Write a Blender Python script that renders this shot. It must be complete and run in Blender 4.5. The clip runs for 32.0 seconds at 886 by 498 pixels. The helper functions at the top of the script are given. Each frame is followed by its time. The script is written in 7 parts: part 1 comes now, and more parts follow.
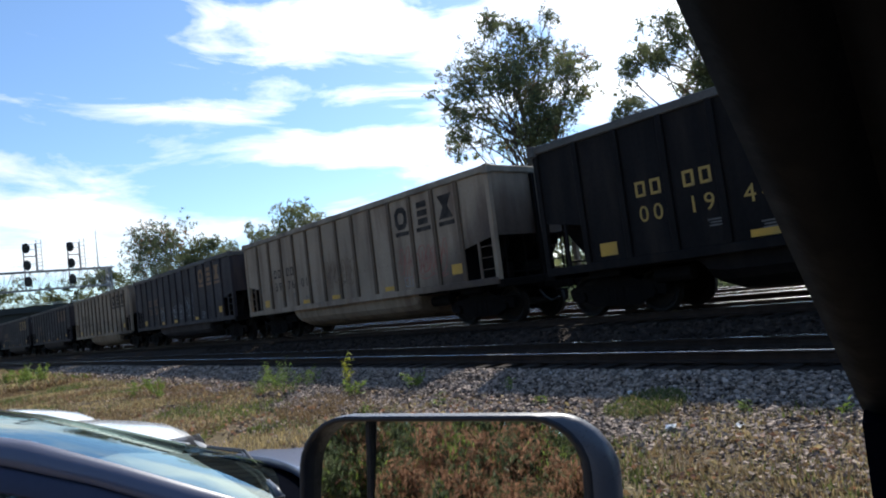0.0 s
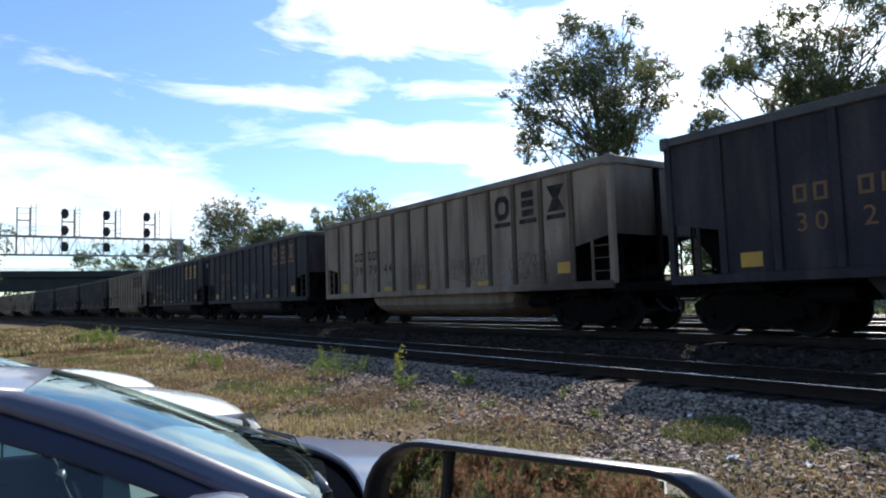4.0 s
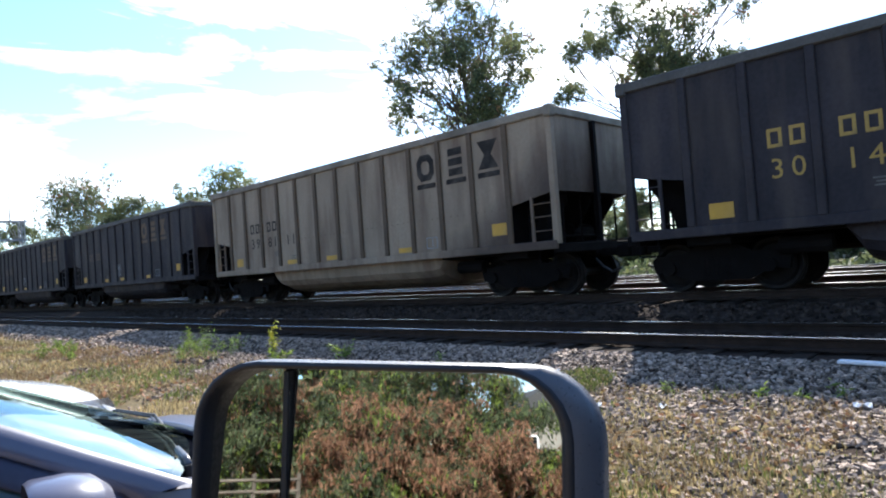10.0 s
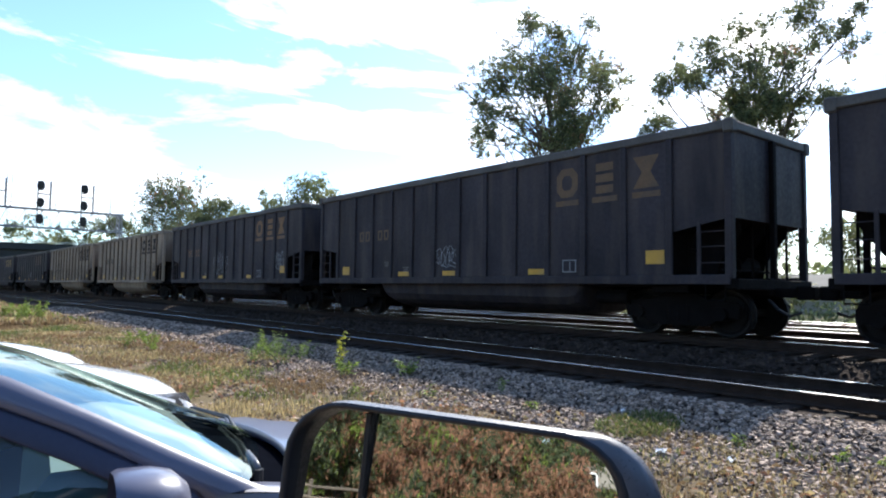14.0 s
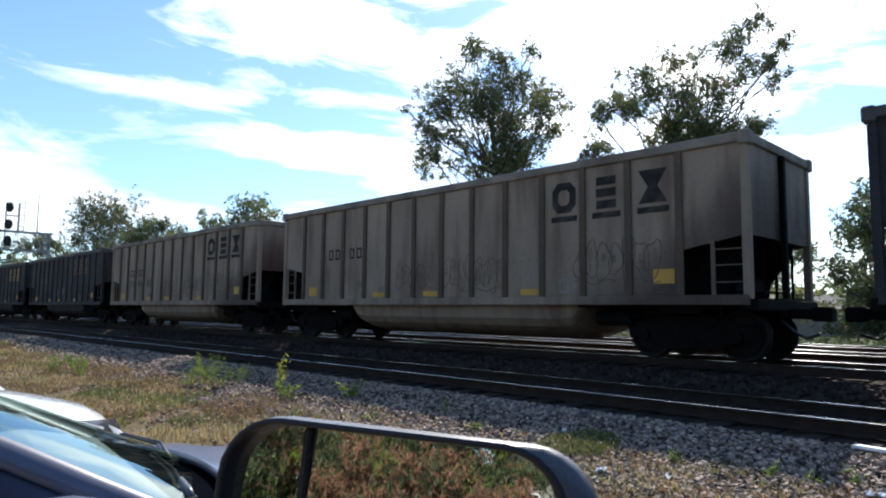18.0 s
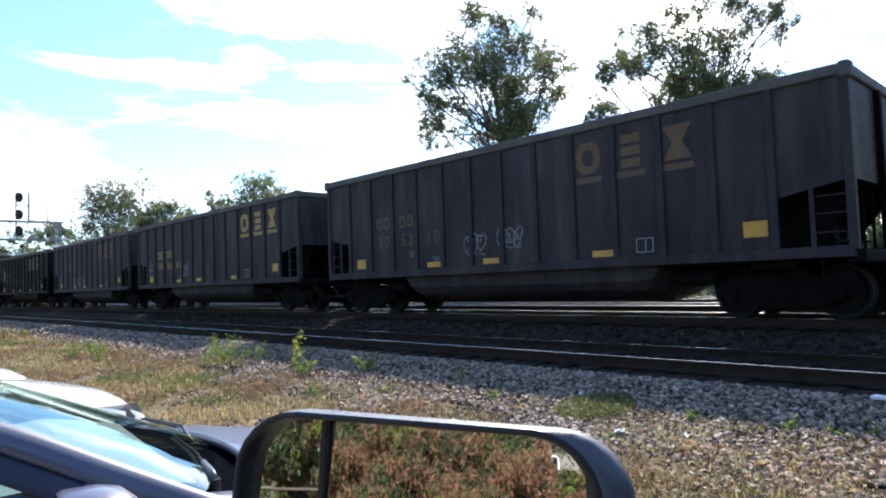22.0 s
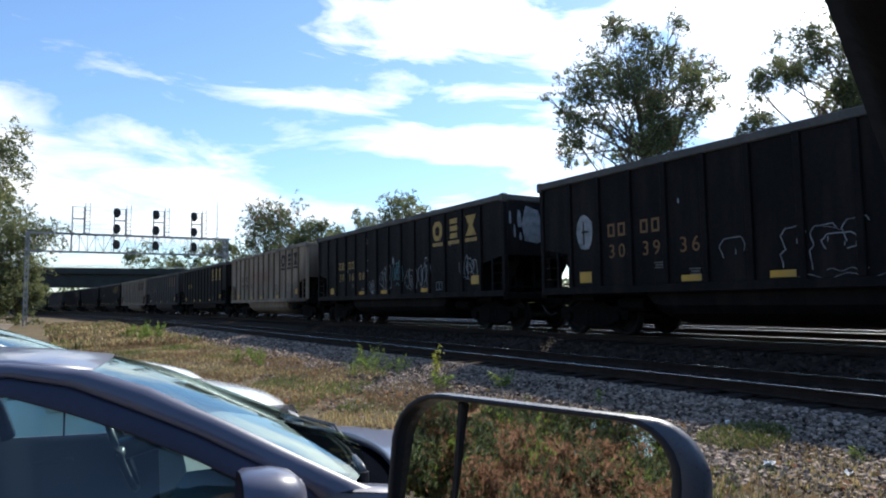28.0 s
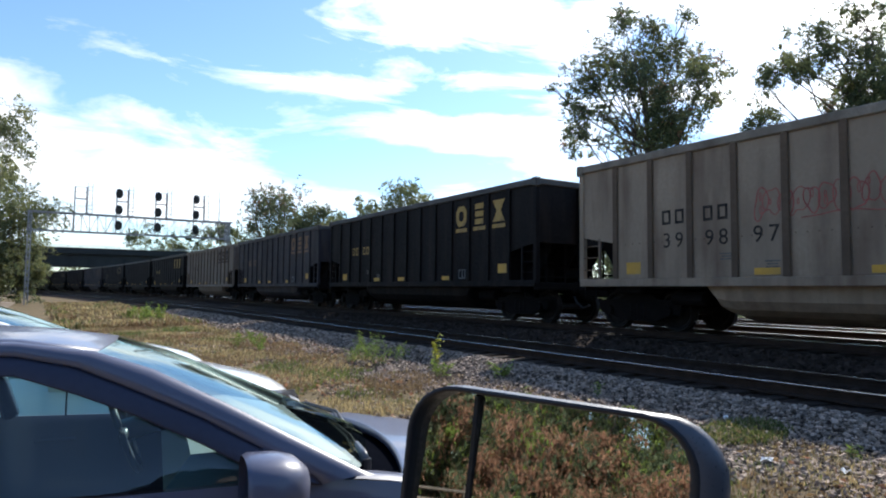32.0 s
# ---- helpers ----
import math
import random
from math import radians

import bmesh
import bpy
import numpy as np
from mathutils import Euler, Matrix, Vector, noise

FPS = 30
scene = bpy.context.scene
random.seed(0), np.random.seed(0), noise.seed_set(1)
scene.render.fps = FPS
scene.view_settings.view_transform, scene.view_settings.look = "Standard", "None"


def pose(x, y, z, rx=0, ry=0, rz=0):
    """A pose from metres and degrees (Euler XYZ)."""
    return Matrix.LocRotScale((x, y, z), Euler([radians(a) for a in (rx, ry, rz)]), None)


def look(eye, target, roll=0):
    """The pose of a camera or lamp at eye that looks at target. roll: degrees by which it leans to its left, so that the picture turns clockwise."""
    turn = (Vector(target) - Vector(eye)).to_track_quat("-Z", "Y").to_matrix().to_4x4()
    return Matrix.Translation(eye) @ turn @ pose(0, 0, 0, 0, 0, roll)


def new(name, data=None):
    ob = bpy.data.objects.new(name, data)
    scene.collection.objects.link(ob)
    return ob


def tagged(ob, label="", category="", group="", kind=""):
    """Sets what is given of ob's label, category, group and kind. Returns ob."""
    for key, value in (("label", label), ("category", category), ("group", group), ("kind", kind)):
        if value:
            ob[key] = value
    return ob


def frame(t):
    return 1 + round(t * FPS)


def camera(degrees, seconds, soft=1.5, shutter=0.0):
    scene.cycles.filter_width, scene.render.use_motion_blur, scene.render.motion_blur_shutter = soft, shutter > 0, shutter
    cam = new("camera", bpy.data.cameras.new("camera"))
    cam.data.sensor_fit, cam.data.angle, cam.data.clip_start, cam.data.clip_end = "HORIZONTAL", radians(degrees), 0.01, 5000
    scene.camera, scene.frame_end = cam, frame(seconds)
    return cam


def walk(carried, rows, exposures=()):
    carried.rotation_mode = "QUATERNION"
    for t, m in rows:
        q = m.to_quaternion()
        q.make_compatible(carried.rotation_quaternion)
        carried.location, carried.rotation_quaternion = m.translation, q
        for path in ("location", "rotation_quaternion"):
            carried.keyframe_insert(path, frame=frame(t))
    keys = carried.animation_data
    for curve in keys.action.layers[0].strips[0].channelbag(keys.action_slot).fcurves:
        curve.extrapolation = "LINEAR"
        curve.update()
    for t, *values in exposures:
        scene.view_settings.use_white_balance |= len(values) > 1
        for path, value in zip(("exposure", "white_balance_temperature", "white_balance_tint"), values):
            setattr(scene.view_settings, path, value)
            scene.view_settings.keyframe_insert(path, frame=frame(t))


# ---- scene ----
cam = camera(67.79, 32.0, soft=2.0)
# the hand-held eye inside the parked van: seconds, x, y, z, yaw, pitch, roll
PATH = [
    (0.0, -0.038, -0.078, 1.658, -39.76, 4.13, 7.03),
    (0.5, -0.036, -0.103, 1.656, -44.60, 3.86, 8.23),
    (1.0, -0.061, -0.100, 1.670, -41.61, 5.39, 6.48),
    (1.5, -0.096, -0.044, 1.692, -38.08, 6.17, 3.24),
    (2.0, -0.077, -0.047, 1.699, -34.12, 6.06, 1.32),
    (2.5, -0.089, -0.021, 1.694, -32.97, 6.01, -0.20),
    (3.0, -0.082, -0.055, 1.695, -32.94, 6.06, -0.06),
    (3.5, -0.036, -0.008, 1.666, -33.65, 5.34, 0.85),
    (5.5, 0.038, 0.085, 1.718, -39.81, 2.50, 2.19),
    (6.0, 0.053, 0.045, 1.661, -43.39, 3.44, 1.16),
    (6.5, 0.049, 0.037, 1.640, -46.68, 2.93, 0.79),
    (7.0, 0.038, 0.064, 1.637, -45.17, 2.99, -0.04),
    (7.5, 0.058, 0.043, 1.603, -45.00, 2.85, 0.42),
    (8.0, 0.052, 0.069, 1.618, -45.20, 2.37, 1.53),
    (8.5, 0.061, 0.059, 1.603, -45.42, 1.99, 2.20),
    (9.0, 0.057, 0.073, 1.615, -45.40, 1.62, 2.69),
    (9.5, 0.068, 0.045, 1.611, -45.44, 1.49, 3.54),
    (10.0, 0.057, 0.066, 1.607, -45.59, 1.50, 4.13),
    (10.5, 0.058, 0.074, 1.615, -45.62, 1.70, 4.20),
    (11.0, 0.053, 0.066, 1.616, -45.43, 1.84, 3.80),
    (11.5, 0.062, 0.051, 1.615, -45.27, 2.01, 3.75),
    (12.0, 0.049, 0.053, 1.621, -45.25, 2.45, 3.66),
    (12.5, 0.022, 0.037, 1.648, -44.02, 2.98, 2.77),
    (13.0, 0.021, 0.056, 1.652, -40.32, 3.25, 0.19),
    (13.5, 0.013, 0.036, 1.648, -39.29, 3.28, -0.72),
    (15.5, 0.011, 0.026, 1.647, -41.77, 5.07, -0.98),
    (16.0, 0.013, 0.028, 1.641, -42.37, 5.32, -0.91),
    (16.5, 0.012, 0.015, 1.645, -42.95, 5.48, -0.73),
    (17.0, 0.010, 0.021, 1.643, -43.87, 5.77, -0.86),
    (17.5, 0.010, 0.027, 1.644, -44.36, 5.79, -0.94),
    (18.0, 0.016, 0.031, 1.638, -44.41, 5.43, -0.60),
    (18.5, 0.053, 0.040, 1.667, -45.00, 6.92, 1.61),
    (19.0, 0.024, 0.074, 1.649, -44.97, 6.46, 0.82),
    (19.5, 0.026, 0.064, 1.645, -44.35, 4.41, -0.05),
    (20.0, 0.041, 0.061, 1.630, -43.97, 3.70, 0.32),
    (20.5, 0.039, 0.031, 1.645, -43.57, 3.08, 1.36),
    (21.0, 0.034, 0.029, 1.649, -42.60, 2.77, 1.76),
    (21.5, 0.029, 0.032, 1.635, -40.72, 1.62, 1.70),
    (22.0, 0.036, 0.058, 1.650, -43.42, 2.80, 2.07),
    (22.5, 0.040, 0.047, 1.636, -47.05, 2.72, 1.43),
    (23.0, 0.034, 0.035, 1.649, -43.88, 2.72, 1.11),
    (23.5, 0.017, 0.006, 1.643, -44.84, 3.05, 0.71),
    (24.0, 0.001, -0.009, 1.640, -48.50, 3.55, -0.20),
    (24.5, -0.016, -0.029, 1.639, -48.13, 4.32, -0.26),
    (25.0, -0.051, -0.073, 1.660, -36.37, 3.37, -0.27),
    (25.5, -0.082, -0.114, 1.655, -35.56, 3.29, 1.16),
    (27.5, -0.052, -0.093, 1.647, -31.25, 4.72, 1.47),
    (28.0, -0.057, -0.087, 1.644, -31.52, 4.64, 0.78),
    (28.5, -0.063, -0.100, 1.647, -31.55, 4.40, 0.46),
    (29.0, -0.052, -0.079, 1.641, -31.66, 4.10, 0.06),
    (29.5, -0.062, -0.093, 1.645, -31.76, 3.95, -0.24),
    (30.0, -0.054, -0.067, 1.634, -31.78, 3.89, -0.42),
    (30.5, -0.057, -0.062, 1.636, -32.17, 3.60, -0.33),
    (31.0, -0.052, -0.060, 1.627, -33.14, 3.41, -0.44),
    (31.5, -0.062, -0.057, 1.632, -33.91, 3.40, -0.64),
    (32.0, -0.074, -0.071, 1.648, -31.51, 3.66, -0.61),
]

def eye_pose(x, y, z, yaw, pitch, roll):
    return pose(x, y, z, 90 + pitch, roll, yaw)


EXPOSURES = [(0.0, 0.33), (1.0, 0.42), (3.0, 0.35), (6.0, 0.9), (9.0, 1.25), (12.5, 1.25), (16.0, 0.68), (19.0, 0.55), (21.0, 1.0), (24.0, 1.2), (25.0, 0.75), (25.5, 0.48), (28.0, 0.42), (32.0, 0.62)]
walk(cam, [(t, eye_pose(*p)) for t, *p in PATH], EXPOSURES)

# ---- sky and sun ----
SUN_AZ, SUN_EL = 62.8, 41.0          # degrees from the tracks' far end towards the far side; height


def make_world():
    w = bpy.data.worlds.new("sky")
    w.use_nodes = True
    scene.world = w
    nt = w.node_tree
    nt.nodes.clear()
    out = nt.nodes.new("ShaderNodeOutputWorld")
    bg = nt.nodes.new("ShaderNodeBackground")
    sky = nt.nodes.new("ShaderNodeTexSky")
    sky.sky_type = "NISHITA"
    sky.sun_disc = False
    sky.sun_elevation = radians(SUN_EL)
    sky.sun_rotation = radians(SUN_AZ)
    sky.air_density, sky.dust_density, sky.ozone_density = 1.0, 0.3, 3.5
    co = nt.nodes.new("ShaderNodeTexCoord")
    # clouds: streaky noise on a flat layer above, thicker near the horizon and towards the sun
    sep = nt.nodes.new("ShaderNodeSeparateXYZ")
    nt.links.new(co.outputs["Generated"], sep.inputs[0])

    def math_node(op, a, b=None, clamp=False):
        n = nt.nodes.new("ShaderNodeMath")
        n.operation, n.use_clamp = op, clamp
        for i, v in enumerate((a, b)):
            if v is None:
                continue
            if isinstance(v, (int, float)):
                n.inputs[i].default_value = v
            else:
                nt.links.new(v, n.inputs[i])
        return n.outputs[0]

    # clouds lie in streaks along the horizon: noise over bearing and height
    az = math_node("ARCTAN2", sep.outputs[0], sep.outputs[1])
    el = math_node("ARCSINE", sep.outputs[2])
    comb = nt.nodes.new("ShaderNodeCombineXYZ")
    nt.links.new(az, comb.inputs[0])
    nt.links.new(math_node("ADD", el, math_node("MULTIPLY", az, CLOUD_SLANT)), comb.inputs[1])
    mp = nt.nodes.new("ShaderNodeMapping")
    mp.inputs["Scale"].default_value = CLOUD_SCALE
    mp.inputs["Location"].default_value = CLOUD_SHIFT
    nt.links.new(comb.outputs[0], mp.inputs[0])
    n1 = nt.nodes.new("ShaderNodeTexNoise")
    n1.inputs["Scale"].default_value = 1.0
    n1.inputs["Detail"].default_value = 10.0
    n1.inputs["Roughness"].default_value = 0.6
    n1.inputs["Distortion"].default_value = 0.5
    nt.links.new(mp.outputs[0], n1.inputs["Vector"])
    # brightness towards the sun
    sdir = nt.nodes.new("ShaderNodeVectorMath")
    sdir.operation = "DOT_PRODUCT"
    nt.links.new(co.outputs["Generated"], sdir.inputs[0])
    a, e = radians(SUN_AZ), radians(SUN_EL)
    sdir.inputs[1].default_value = (math.sin(a) * math.cos(e), math.cos(a) * math.cos(e), math.sin(e))
    near = math_node("MAXIMUM", sdir.outputs["Value"], 0.0)
    near = math_node("POWER", near, 6.0)
    low = math_node("MULTIPLY", math_node("SUBTRACT", 0.30, sep.outputs[2]), 0.32)
    dens = math_node("ADD", math_node("ADD", math_node("SUBTRACT", n1.outputs["Fac"], 0.10), low), math_node("MULTIPLY", math_node("POWER", near, 1.7), CLOUD_SUN))
    # the larger cloud banks, by bearing and height in degrees
    for ca, ce, wa, we, amount in CLOUD_BANKS:
        da = math_node("DIVIDE", math_node("SUBTRACT", az, radians(ca)), radians(wa))
        de = math_node("DIVIDE", math_node("SUBTRACT", math_node("ADD", el, math_node("MULTIPLY", az, CLOUD_SLANT)), radians(ce + ca * CLOUD_SLANT)), radians(we))
        far = math_node("ADD", math_node("MULTIPLY", da, da), math_node("MULTIPLY", de, de))
        bank = math_node("MAXIMUM", math_node("SUBTRACT", 1.0, math_node("MULTIPLY", far, 0.5)), 0.0)
        dens = math_node("ADD", dens, math_node("MULTIPLY", bank, amount))
    ramp = nt.nodes.new("ShaderNodeValToRGB")
    ramp.color_ramp.elements[0].position, ramp.color_ramp.elements[1].position = CLOUD_EDGE
    nt.links.new(dens, ramp.inputs[0])
    glow = math_node("ADD", CLOUD_WHITE, math_node("MULTIPLY", near, CLOUD_GLOW))
    cl = nt.nodes.new("ShaderNodeMix")
    cl.data_type = "RGBA"
    cl.blend_type = "MULTIPLY"
    cl.inputs["Factor"].default_value = 1.0
    cl.inputs["A"].default_value = (1.0, 0.99, 0.97, 1)
    nt.links.new(glow, cl.inputs["B"])
    mix = nt.nodes.new("ShaderNodeMix")
    mix.data_type = "RGBA"
    nt.links.new(ramp.outputs["Color"], mix.inputs["Factor"])
    hue = nt.nodes.new("ShaderNodeMix")
    hue.data_type, hue.blend_type = "RGBA", "MULTIPLY"
    hue.inputs["Factor"].default_value = 1.0
    hue.inputs["B"].default_value = SKY_TINT
    nt.links.new(sky.outputs[0], hue.inputs["A"])
    nt.links.new(hue.outputs["Result"], mix.inputs["A"])
    nt.links.new(cl.outputs["Result"], mix.inputs["B"])
    nt.links.new(mix.outputs["Result"], bg.inputs["Color"])
    bg.inputs["Strength"].default_value = SKY_STRENGTH
    nt.links.new(bg.outputs[0], out.inputs[0])


SKY_TINT = (0.90, 1.01, 1.10, 1)
CLOUD_BANKS = ((2.0, 9.0, 12.0, 5.0, 0.25), (19.0, 17.4, 8.0, 1.1, 0.19), (34.0, 13.6, 9.0, 1.4, 0.22), (29.5, 23.3, 9.0, 2.4, 0.2), (-12.0, 14.0, 9.0, 5.0, 0.2), (24.0, 7.0, 7.0, 1.3, 0.14), (38.0, 7.5, 8.0, 1.5, 0.14))
CLOUD_SLANT, CLOUD_SCALE, CLOUD_SHIFT = 0.05, (4.6, 17.0, 1.0), (0.4, 0.2, 0.0)
CLOUD_EDGE, CLOUD_SUN, CLOUD_WHITE, CLOUD_GLOW = (0.46, 0.79), 0.45, 8.2, 14.0
SKY_STRENGTH = 0.135
make_world()

sun = new("sun", bpy.data.lights.new("sun", "SUN"))
sun.data.energy, sun.data.angle, sun.data.color = 5.0, radians(0.6), (1.0, 0.965, 0.90)
_a, _e = radians(SUN_AZ), radians(SUN_EL)
sun.matrix_world = look((40, 30, 60), (40 - math.sin(_a) * math.cos(_e), 30 - math.cos(_a) * math.cos(_e), 60 - math.sin(_e)))

# ---- materials ----


def mat(name, color, rough=0.6, metal=0.0, var=0.25, scale=6.0, fine=60.0, bump=0.15, dist=0.01, dirt=None, dirt_amt=0.4,
        dirt_scale=1.2, spec=0.5, obj_random=0.0, island=0.0, coat=0.0, streak=False, trans=0.0, end_grime=None):
    """A painted or natural surface: base colour varied at two scales, with grain bump and blotchy dirt."""
    m = bpy.data.materials.new(name)
    m.use_nodes = True
    nt = m.node_tree
    p = nt.nodes["Principled BSDF"]
    tc = nt.nodes.new("ShaderNodeTexCoord")
    mp = nt.nodes.new("ShaderNodeMapping")
    nt.links.new(tc.outputs["Object"], mp.inputs[0])

    def noise_tex(s, detail=4, vec=None):
        n = nt.nodes.new("ShaderNodeTexNoise")
        n.inputs["Scale"].default_value = s
        n.inputs["Detail"].default_value = detail
        nt.links.new(vec or mp.outputs[0], n.inputs["Vector"])
        return n.outputs["Fac"]

    def mixc(fac, a, b, mode="MIX"):
        n = nt.nodes.new("ShaderNodeMix")
        n.data_type, n.blend_type = "RGBA", mode
        for key, v in (("Factor", fac), ("A", a), ("B", b)):
            if isinstance(v, (int, float)):
                n.inputs[key].default_value = v
            elif isinstance(v, tuple):
                n.inputs[key].default_value = (*v, 1) if len(v) == 3 else v
            else:
                nt.links.new(v, n.inputs[key])
        return n.outputs["Result"]

    def rng(v, a, b, lo, hi):
        n = nt.nodes.new("ShaderNodeMapRange")
        n.inputs[1].default_value, n.inputs[2].default_value, n.inputs[3].default_value, n.inputs[4].default_value = a, b, lo, hi
        nt.links.new(v, n.inputs[0])
        return n.outputs[0]

    big = noise_tex(scale)
    small = noise_tex(fine, 6)
    lo = tuple(c * (1 - var) for c in color)
    hi = tuple(min(1, c * (1 + var)) for c in color)
    col = mixc(rng(big, 0.3, 0.7, 0, 1), lo, hi)
    col = mixc(rng(small, 0.3, 0.7, 0, 0.5), col, tuple(c * (1 - var) for c in color))
    if dirt:
        vec = None
        if streak:
            mp2 = nt.nodes.new("ShaderNodeMapping")
            mp2.inputs["Scale"].default_value = (2.2, 2.2, 0.35)
            nt.links.new(tc.outputs["Object"], mp2.inputs[0])
            vec = mp2.outputs[0]
        dn = noise_tex(dirt_scale, 8, vec)
        col = mixc(rng(dn, 0.45, 0.7, 0, dirt_amt), col, dirt)
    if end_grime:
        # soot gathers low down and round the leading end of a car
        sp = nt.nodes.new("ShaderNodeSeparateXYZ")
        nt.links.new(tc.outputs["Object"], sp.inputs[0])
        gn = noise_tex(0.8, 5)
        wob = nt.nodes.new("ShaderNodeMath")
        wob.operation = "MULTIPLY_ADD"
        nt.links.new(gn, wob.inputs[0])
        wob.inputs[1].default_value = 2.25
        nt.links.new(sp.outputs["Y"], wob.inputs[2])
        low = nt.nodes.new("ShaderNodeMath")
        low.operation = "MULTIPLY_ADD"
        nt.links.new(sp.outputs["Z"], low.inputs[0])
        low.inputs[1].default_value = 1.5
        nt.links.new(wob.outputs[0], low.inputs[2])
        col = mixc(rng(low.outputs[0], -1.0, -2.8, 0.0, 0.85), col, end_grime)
    if obj_random or island:
        if island:
            r = nt.nodes.new("ShaderNodeNewGeometry").outputs["Random Per Island"]
        else:
            r = nt.nodes.new("ShaderNodeObjectInfo").outputs["Random"]
        amt = obj_random or island
        k = rng(r, 0, 1, 1 - amt, 1 + amt)
        vm = nt.nodes.new("ShaderNodeVectorMath")
        vm.operation = "SCALE"
        nt.links.new(col, vm.inputs[0])
        nt.links.new(k, vm.inputs["Scale"])
        col = vm.outputs[0]
    nt.links.new(col, p.inputs["Base Color"])
    nt.links.new(rng(small, 0.3, 0.7, max(0.02, rough - 0.1), min(1, rough + 0.1)), p.inputs["Roughness"])
    p.inputs["Metallic"].default_value = metal
    p.inputs["Specular IOR Level"].default_value = spec
    if coat:
        p.inputs["Coat Weight"].default_value = coat
        p.inputs["Coat Roughness"].default_value = 0.04
    if bump:
        b = nt.nodes.new("ShaderNodeBump")
        b.inputs["Strength"].default_value = bump
        b.inputs["Distance"].default_value = dist
        nt.links.new(small, b.inputs["Height"])
        nt.links.new(b.outputs[0], p.inputs["Normal"])
    if trans:
        tr = nt.nodes.new("ShaderNodeBsdfTranslucent")
        ms = nt.nodes.new("ShaderNodeMixShader")
        ms.inputs[0].default_value = trans
        nt.links.new(col, tr.inputs["Color"])
        nt.links.new(p.outputs[0], ms.inputs[1])
        nt.links.new(tr.outputs[0], ms.inputs[2])
        nt.links.new(ms.outputs[0], nt.nodes["Material Output"].inputs[0])
    return m


def glass_mat(name, tint=(0.75, 0.85, 0.85), rough=0.0, clear=0.6, ior=1.5, cast=(1.0, 1.0, 1.0)):
    """A thin pane: a tinted see-through sheet that also mirrors."""
    m = bpy.data.materials.new(name)
    m.use_nodes = True
    nt = m.node_tree
    nt.nodes.remove(nt.nodes["Principled BSDF"])
    t = nt.nodes.new("ShaderNodeBsdfTransparent")
    t.inputs[0].default_value = (*[c * clear for c in tint], 1)
    g = nt.nodes.new("ShaderNodeBsdfGlossy")
    g.inputs["Color"].default_value = (*cast, 1)
    g.inputs["Roughness"].default_value = max(0.005, rough)
    fr = nt.nodes.new("ShaderNodeFresnel")
    fr.inputs[0].default_value = ior
    mx = nt.nodes.new("ShaderNodeMixShader")
    nt.links.new(fr.outputs[0], mx.inputs[0])
    nt.links.new(t.outputs[0], mx.inputs[1])
    nt.links.new(g.outputs[0], mx.inputs[2])
    nt.links.new(mx.outputs[0], nt.nodes["Material Output"].inputs[0])
    return m


def mirror_mat(name):
    m = bpy.data.materials.new(name)
    m.use_nodes = True
    p = m.node_tree.nodes["Principled BSDF"]
    p.inputs["Base Color"].default_value = (0.60, 0.62, 0.61, 1)
    p.inputs["Metallic"].default_value = 1.0
    p.inputs["Roughness"].default_value = 0.015
    return m


M = {}
M["black_steel"] = mat("black_painted_steel", (0.0075, 0.0062, 0.0064), 0.65, spec=0.10, var=0.35, scale=0.9, fine=14, dirt=(0.026, 0.019, 0.015), dirt_amt=0.5, streak=True, dist=0.006)
M["black_steel_panel"] = mat("black_painted_steel_panel", (0.0075, 0.0062, 0.0064), 0.65, spec=0.10, var=0.35, scale=0.9, fine=14, dirt=(0.026, 0.019, 0.015), dirt_amt=0.5, streak=True, dist=0.006, obj_random=0.22)
# dark car paint lifted so that the lens haze is put into its colour
M["blue_black"] = mat("haze_lightened_blue_black_paint", (0.035, 0.030, 0.034), 0.65, spec=0.15, var=0.35, scale=0.8, fine=14, dirt=(0.085, 0.066, 0.055), dirt_amt=0.5, streak=True, dist=0.006)
M["blue_black_panel"] = mat("haze_lightened_blue_black_paint_panel", (0.035, 0.030, 0.034), 0.65, spec=0.15, var=0.35, scale=0.8, fine=14, dirt=(0.085, 0.066, 0.055), dirt_amt=0.5, streak=True, dist=0.006, obj_random=0.16)
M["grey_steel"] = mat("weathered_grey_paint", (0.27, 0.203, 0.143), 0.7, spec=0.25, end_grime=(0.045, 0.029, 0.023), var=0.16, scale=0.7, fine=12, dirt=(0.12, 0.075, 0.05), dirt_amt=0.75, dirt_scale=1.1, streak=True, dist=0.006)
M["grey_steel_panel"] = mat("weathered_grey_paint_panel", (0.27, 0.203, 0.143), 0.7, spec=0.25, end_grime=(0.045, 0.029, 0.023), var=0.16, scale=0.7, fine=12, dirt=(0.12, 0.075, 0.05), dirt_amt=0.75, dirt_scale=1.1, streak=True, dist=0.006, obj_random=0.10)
M["brown_grey"] = mat("rusty_tan_paint", (0.16, 0.12, 0.09), 0.7, var=0.2, scale=0.7, fine=12, dirt=(0.09, 0.055, 0.035), dirt_amt=0.6, streak=True, dist=0.006)
M["brown_grey_panel"] = mat("rusty_tan_paint_panel", (0.16, 0.12, 0.09), 0.7, var=0.2, scale=0.7, fine=12, dirt=(0.09, 0.055, 0.035), dirt_amt=0.6, streak=True, dist=0.006, obj_random=0.14)
M["end_rust"] = mat("rust_blackened_end_paint", (0.18, 0.128, 0.095), 0.8, spec=0.2, var=0.35, scale=0.9, fine=14, dirt=(0.06, 0.036, 0.026), dirt_amt=0.8, streak=True)
